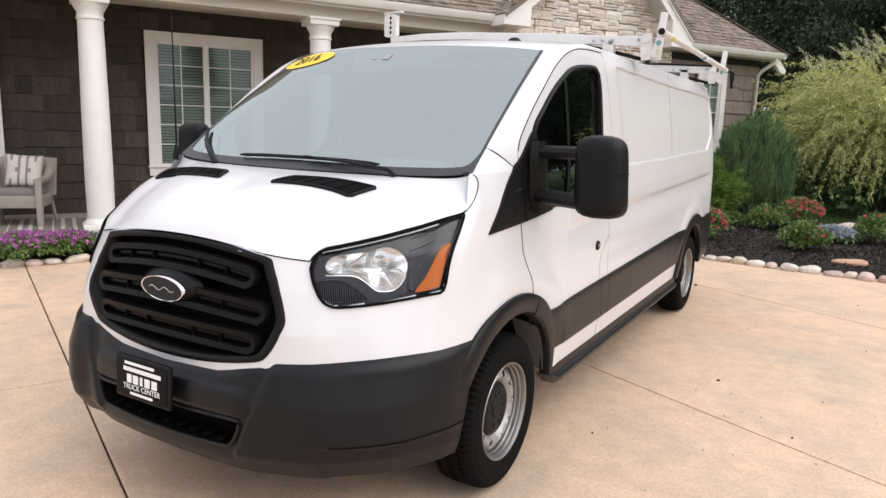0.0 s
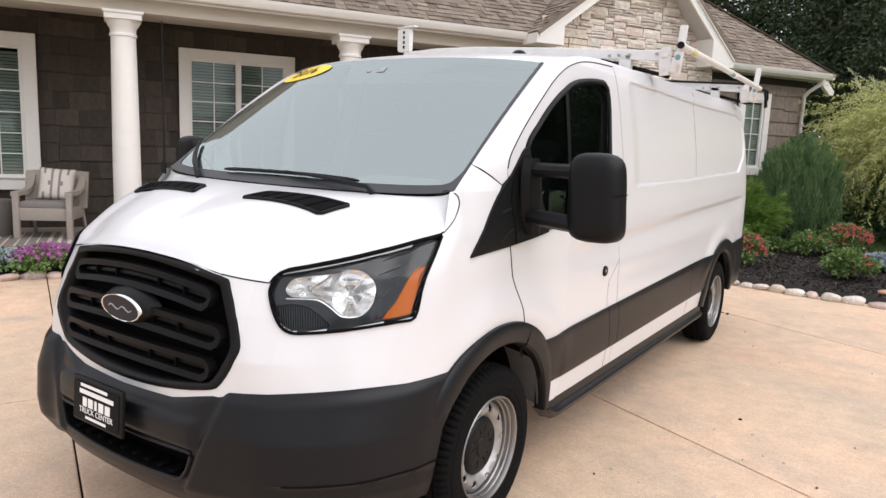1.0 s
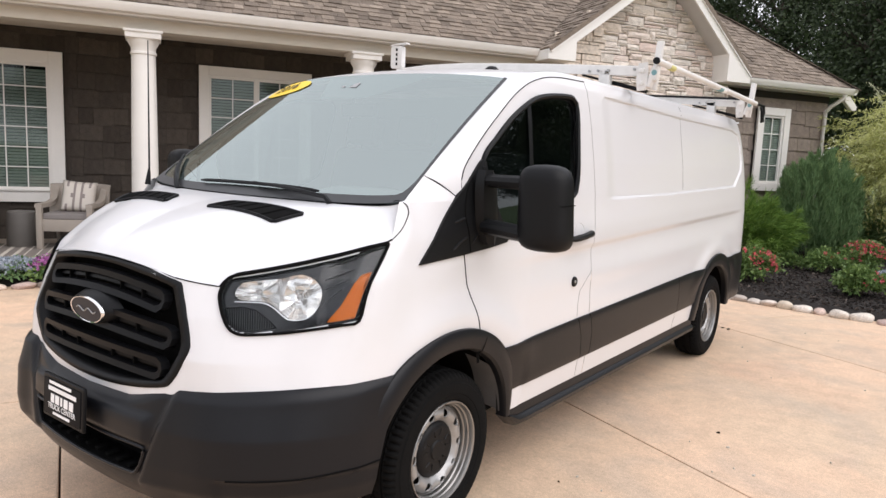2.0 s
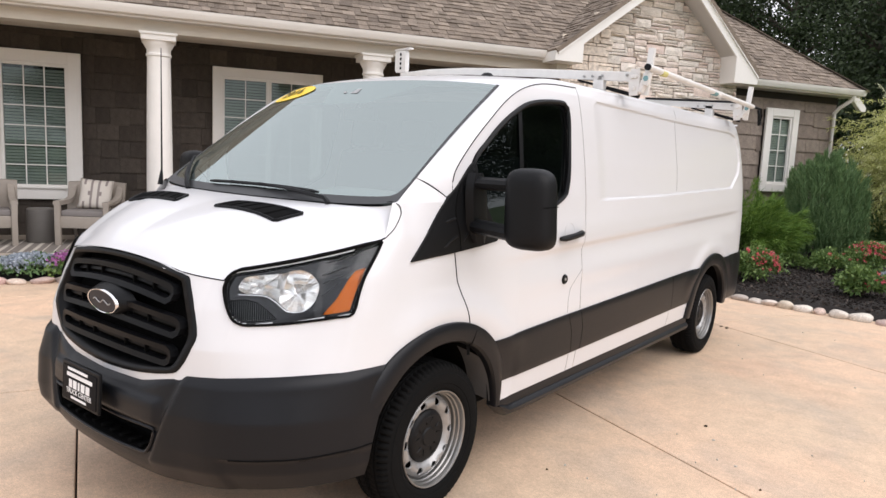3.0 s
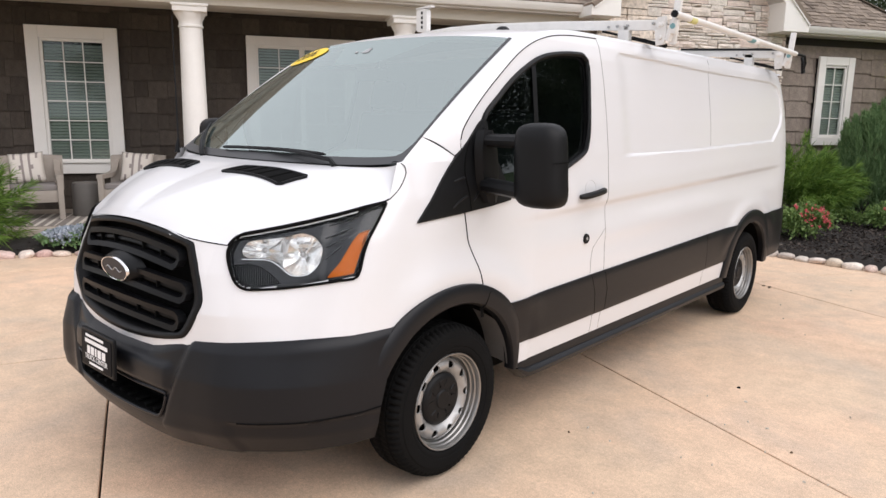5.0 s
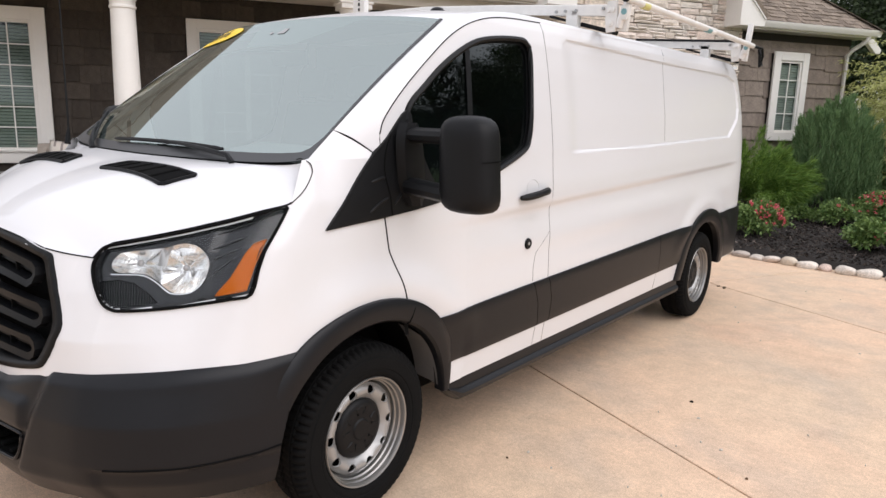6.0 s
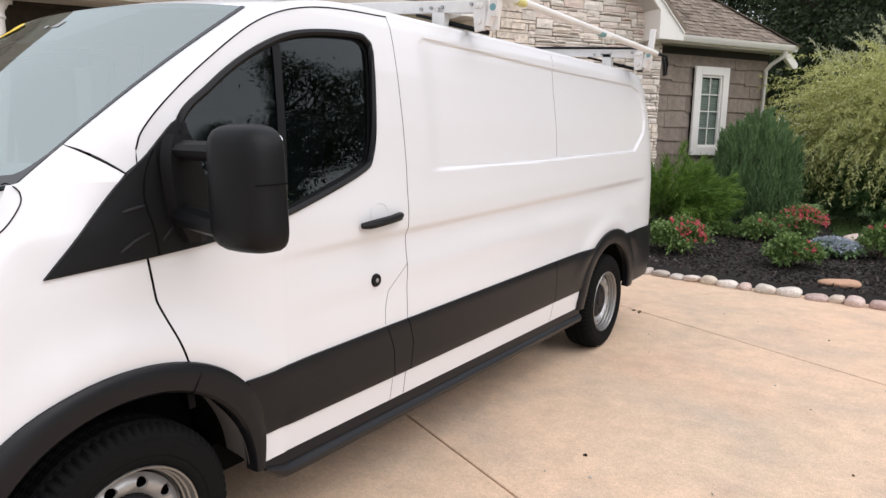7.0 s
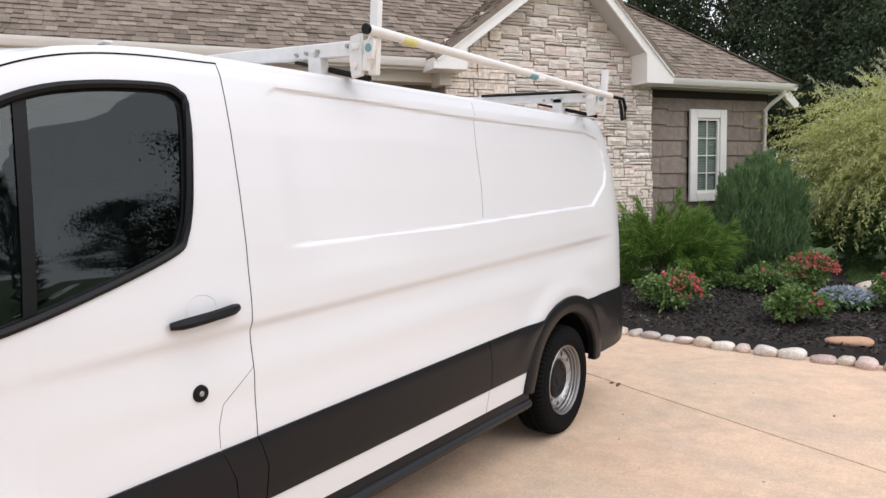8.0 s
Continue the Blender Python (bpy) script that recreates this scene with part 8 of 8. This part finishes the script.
for k in range(64):
    litter(LIT.uniform(1.1, 3.4), LIT.uniform(-0.9, 5.5) if k % 2 else LIT.uniform(-0.9, 1.8), LIT.uniform(0.004, 0.013), LIT.uniform(0.003, 0.008), M_rug2 if k % 5 else M_leafdry, 10 + k, "small pale chip lying on the concrete drive" if k % 5 else "brown bit of leaf lying on the concrete drive", "chip" if k % 5 else "leaf_bit")

# ---- trees ----
def build_tree(h, w, clumps, leaves, seed, label, conifer=False):
    rng = random.Random(seed)
    tr = empty("tree")
    bm = bmesh.new()
    add_tube(bm, [(0, 0, -0.1), (0.06 * h * 0.1, 0, h * 0.25), (-0.02 * h, 0.01 * h, h * 0.55), (0, 0, h * 0.92)], [h * 0.024, h * 0.018, h * 0.012, h * 0.003], 9)
    C = []
    for k in range(clumps):
        t = rng.uniform(0.0, 1.0)
        if conifer:
            z = h * (0.10 + 0.88 * t)
            r = w / 2 * (1 - t) ** 0.75 * rng.uniform(0.35, 1.0)
        else:
            z = h * (0.20 + 0.78 * t)
            r = w / 2 * math.sqrt(max(0.02, 1 - (2 * t - 0.92) ** 2 * 0.9)) * rng.uniform(0.3, 1.0)
        a = rng.uniform(0, 2 * math.pi)
        c = (math.cos(a) * r, math.sin(a) * r, z)
        C.append(c)
        if k % 3 == 0:
            z0 = max(h * 0.15, z - r * 0.6)
            add_tube(bm, [(0, 0, z0), (c[0] * 0.5, c[1] * 0.5, (z0 + z) / 2 + 0.1), c], [h * 0.008, h * 0.005, h * 0.0015], 5)
    part("trunk", bm, M_bark, tr)
    C = np.array(C)
    k = NR.randint(0, len(C), leaves)
    sp = w * 0.065
    P = C[k] + NR.normal(size=(leaves, 3)) * np.array((sp, sp, sp * 0.7))
    D = unit(NR.normal(size=(leaves, 3)) + np.array((0, 0, -0.25)))
    blades("crown", P, D, NR.uniform(0.10, 0.24, leaves), NR.uniform(0.06, 0.13, leaves), M_tree, tr, kind="", bend=0.1)
    return tagged(tr, label, "tree", "trees round the plot")


t1 = build_tree(13.0, 8.5, 150, 30000, 1, "tall dark broadleaf tree behind the house")
t2 = build_tree(15.0, 7.0, 170, 30000, 2, "tall dark conifer behind the house", True)
t3 = build_tree(9.0, 7.0, 90, 20000, 3, "dark broadleaf tree at the edge of the lawn")
t1.matrix_basis = pose(-1.0, 33.0, 0, 0, 0, 20)
t2.matrix_basis = pose(4.0, 31.0, 0, 0, 0, 50)
t3.matrix_basis = pose(12.5, 29.0, 0, 0, 0, 0)
spots = [(t1, 8.5, 34, 70, 1.05), (t2, 0.5, 38, 10, 1.1), (t1, 13.5, 36, 140, 1.15), (t2, 10.0, 41, 200, 1.2), (t1, 4.5, 43, 260, 1.3), (t3, 7.5, 28.5, 90, 0.9), (t3, 2.5, 27.5, 200, 0.85), (t2, 17.5, 33, 300, 1.0), (t1, 20.0, 38, 30, 1.1), (t3, 17.0, 26.0, 150, 0.95), (t1, -6.0, 37, 170, 1.15), (t2, -9.0, 33, 80, 1.2), (t1, 2, 52, 15, 1.6), (t1, 10, 54, 75, 1.6), (t1, 18, 50, 190, 1.5), (t2, 6, 50, 40, 1.5), (t2, 14, 48, 120, 1.4), (t1, 26, 46, 250, 1.4), (t1, -6, 52, 300, 1.5), (t3, 21, 30, 60, 1.1), (t3, 10.5, 32, 10, 1.1), (t3, 0.0, 30, 320, 1.0)]
# the far side of the drive, seen in the van's glass and paint
spots += [(t1, 27, 16, 10, 0.6), (t3, 24, 9, 60, 0.6), (t1, 30, 2, 100, 0.55), (t2, 31, -9, 100, 0.6), (t3, 25, 22, 20, 0.8), (t1, 22, 30, 220, 1.0), (t1, 14.6, 13.4, 40, 0.72), (t1, 24, -20, 120, 0.9), (t3, 12, -28, 10, 1.0), (t1, 0, -32, 50, 0.95), (t3, -12, -27, 90, 1.0), (t1, -24, -18, 80, 1.0), (t2, -28, -4, 80, 0.9), (t1, 35, 10, 80, 1.0), (t3, 33, 26, 80, 1.2), (t1, 30, -26, 80, 1.0)]
for src, x, y, r, k in spots:
    cp = copy_thing(src, pose(x, y, 0, 0, 0, r))
    cp.scale = (k, k, k)
    if y < 26:
        cp["label"] = "leafy tree on the far side of the drive"

# ---- single pieces of the walls ----
def wedge_mesh(name, mat, lip=1.0):
    """A shake: thick at its butt, thin at its head; one wide, one high, one deep."""
    bm = bmesh.new()
    pts = [(-0.5, -1.0, 0.0), (0.5, -1.0, 0.0), (0.5, -0.92, 0.06), (0.5, -0.25, 1.05), (-0.5, -0.25, 1.05), (-0.5, -0.92, 0.06), (-0.5, 0, 0.0), (0.5, 0, 0.0), (0.5, 0, 1.05), (-0.5, 0, 1.05)]
    v = [bm.verts.new(p) for p in pts]
    for f in ((0, 1, 2, 5), (5, 2, 3, 4), (0, 5, 4, 9, 6), (1, 7, 8, 3, 2), (0, 6, 7, 1), (4, 3, 8, 9)):
        bm.faces.new([v[i] for i in f])
    bmesh.ops.recalc_face_normals(bm, faces=bm.faces)
    return mesh_of(name, bm, mat, smooth=False)


def lay_shakes(parent, mesh, s0, s1, d, z0, z1, course, holes, widths, rng, stuff_mat, near, droop=0.03):
    rest_v, rest_f = [], []
    z = z0
    while z < z1:
        s = s0 - rng.uniform(0, 0.3)
        while s < s1:
            w = rng.uniform(*widths)
            a, b = max(s, s0), min(s + w, s1)
            s += w
            if b - a < 0.04:
                continue
            jag = rng.choice((0.0, 0.0, droop, droop * 0.5))
            for h in holes:
                if a < h[1] and b > h[0] and z < h[3] and z + course > h[2]:
                    if a < h[0] and h[0] - a > 0.04:
                        b = h[0]
                    elif b > h[1] and b - h[1] > 0.04:
                        a = h[1]
                    elif z >= h[2] - 0.05 and z + course <= h[3] + 0.05:
                        a = b
            if b - a < 0.04:
                continue
            hgt = min(course, z1 - z)
            thick = rng.uniform(0.026, 0.040)
            if near(a, z):
                ob = new("shake", mesh)
                ob.parent = parent
                # the head stops short, so a strip of dark core reads as shadow
                ob.matrix_basis = Matrix.Translation(((a + b) / 2, d, z - jag)) @ Matrix.Diagonal((b - a - 0.0035, thick, hgt + jag - 0.016, 1))
            else:
                k = len(rest_v)
                c, y0 = (a + b) / 2, d
                hw = (b - a - 0.006) / 2
                rest_v += [(c - hw, y0 - thick, z - jag), (c + hw, y0 - thick, z - jag), (c + hw, y0 - 0.004, z + hgt), (c - hw, y0 - 0.004, z + hgt), (c - hw, y0, z - jag), (c + hw, y0, z - jag)]
                rest_f += [(k, k + 1, k + 2, k + 3), (k + 4, k + 5, k + 1, k)]
        z += course
    if rest_v:
        me = bpy.data.meshes.new("far_shake")
        me.from_pydata(rest_v, [], rest_f)
        me.materials.append(stuff_mat)
        ob = new("far_shake", me)
        ob.parent = parent
        tagged(ob, kind="stuff")


rng = random.Random(21)
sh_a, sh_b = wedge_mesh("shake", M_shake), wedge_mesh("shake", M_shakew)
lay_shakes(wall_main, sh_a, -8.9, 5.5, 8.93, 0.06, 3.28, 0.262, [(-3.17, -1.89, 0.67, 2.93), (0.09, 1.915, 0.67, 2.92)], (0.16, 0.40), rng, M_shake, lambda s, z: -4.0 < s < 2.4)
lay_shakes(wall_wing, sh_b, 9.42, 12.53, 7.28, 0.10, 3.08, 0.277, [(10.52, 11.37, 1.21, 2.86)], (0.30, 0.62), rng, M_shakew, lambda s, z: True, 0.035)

# ledge stones of the gable
core = part("stone_wall", bmesh.new(), M_mortar, house, "coursed tan ledge-stone gable")
bm = bmesh.new()
m = Matrix(((1, 0, 0, 0), (0, 0, 1, 6.885), (0, 1, 0, 0), (0, 0, 0, 1)))
add_prism(bm, [(5.54, 0.0), (9.40, 0.0), (9.40, 3.34), (AP[0], AP[1] - 0.06), (5.54, 3.40)], 0.24, m)
bm.to_mesh(core.data)
bm.free()


def stone_mesh(seed):
    bm = bmesh.new()
    r = random.Random(seed)
    nx, nz = 4, 2
    rows = []
    for j in range(nz + 1):
        row = []
        for i in range(nx + 1):
            u, v = i / nx - 0.5, j / nz - 0.5
            edge = i in (0, nx) or j in (0, nz)
            y = -1.0 + (0.32 * r.random() if not edge else 0.30 + 0.35 * r.random())
            row.append(Vector((u * (1 - 0.02 * r.random()), y, v * (1 - 0.05 * r.random()) + 0.04 * (r.random() - 0.5))))
        rows.append(row)
    add_grid(bm, rows)
    loop = rows[0] + [q[-1] for q in rows[1:]] + list(reversed(rows[-1][:-1])) + [q[0] for q in reversed(rows[1:-1])]
    add_grid(bm, [loop, [Vector((p.x, 0.0, p.z)) for p in loop]], closed_u=True)
    clean(bm)
    bmesh.ops.recalc_face_normals(bm, faces=bm.faces)
    return mesh_of("stone", bm, M_stone, smooth=False)


STONES = [stone_mesh(k) for k in range(9)]
CW, CH = 0.066, 0.052
s0, z0 = 5.54, 0.0
nx, nz = int((9.41 - s0) / CW), int(5.1 / CH)
count = 0
used = [[False] * nx for _ in range(nz)]
rng = random.Random(5)
low_v, low_f = [], []
for j in range(nz):
    for i in range(nx):
        if used[j][i]:
            continue
        h = rng.choice((1, 1, 1, 2, 2, 2, 3))
        w = rng.randint(3, 9) if h == 1 else rng.randint(2, 7)
        ok_w = 0
        while ok_w < w and i + ok_w < nx and not used[j][i + ok_w]:
            ok_w += 1
        w = ok_w
        while h > 1 and (j + h > nz or any(used[j + b][i + a] for a in range(w) for b in range(h))):
            h -= 1
        for b in range(h):
            for a in range(w):
                used[j + b][i + a] = True
        c, z = s0 + (i + w / 2) * CW, z0 + (j + h / 2) * CH
        topz = min(3.42 + gl * (c - 5.24), 3.36 + gr * (9.50 - c)) - 0.10
        if z + h * CH / 2 > topz + 0.10:
            continue
        dep = rng.uniform(0.026, 0.072)
        count += z >= 0.95
        if z < 0.95 or c < 5.9 and z < 2.0 or not (6.5 < c and 1.8 < z):
            k = len(low_v)
            hw, hh = w * CW / 2 - 0.006, h * CH / 2 - 0.006
            low_v += [(c - hw, 6.885 - dep, z - hh), (c + hw, 6.885 - dep, z - hh), (c + hw, 6.885 - dep, z + hh), (c - hw, 6.885 - dep, z + hh), (c - hw, 6.885, z - hh), (c + hw, 6.885, z - hh), (c + hw, 6.885, z + hh), (c - hw, 6.885, z + hh)]
            low_f += [(k, k + 1, k + 2, k + 3), (k + 4, k + 5, k + 1, k), (k + 3, k + 2, k + 6, k + 7), (k + 1, k + 5, k + 6, k + 2), (k + 4, k, k + 3, k + 7)]
            continue
        ob = new("stone", rng.choice(STONES))
        ob.parent = core
        flip = rng.choice((1, -1))
        ob.matrix_basis = Matrix.Translation((c, 6.885, z)) @ Matrix.Rotation(radians(rng.uniform(-1.6, 1.6)), 4, "Y") @ Matrix.Diagonal((flip * (w * CW - rng.uniform(0.006, 0.016)), dep, (h * CH - rng.uniform(0.007, 0.015)) * rng.choice((1, -1)), 1))
me = bpy.data.meshes.new("ledge_stone")
me.from_pydata(low_v, [], low_f)
me.materials.append(M_stone)
ob = new("ledge_stone", me)
ob.parent = core
tagged(ob, kind="stuff")
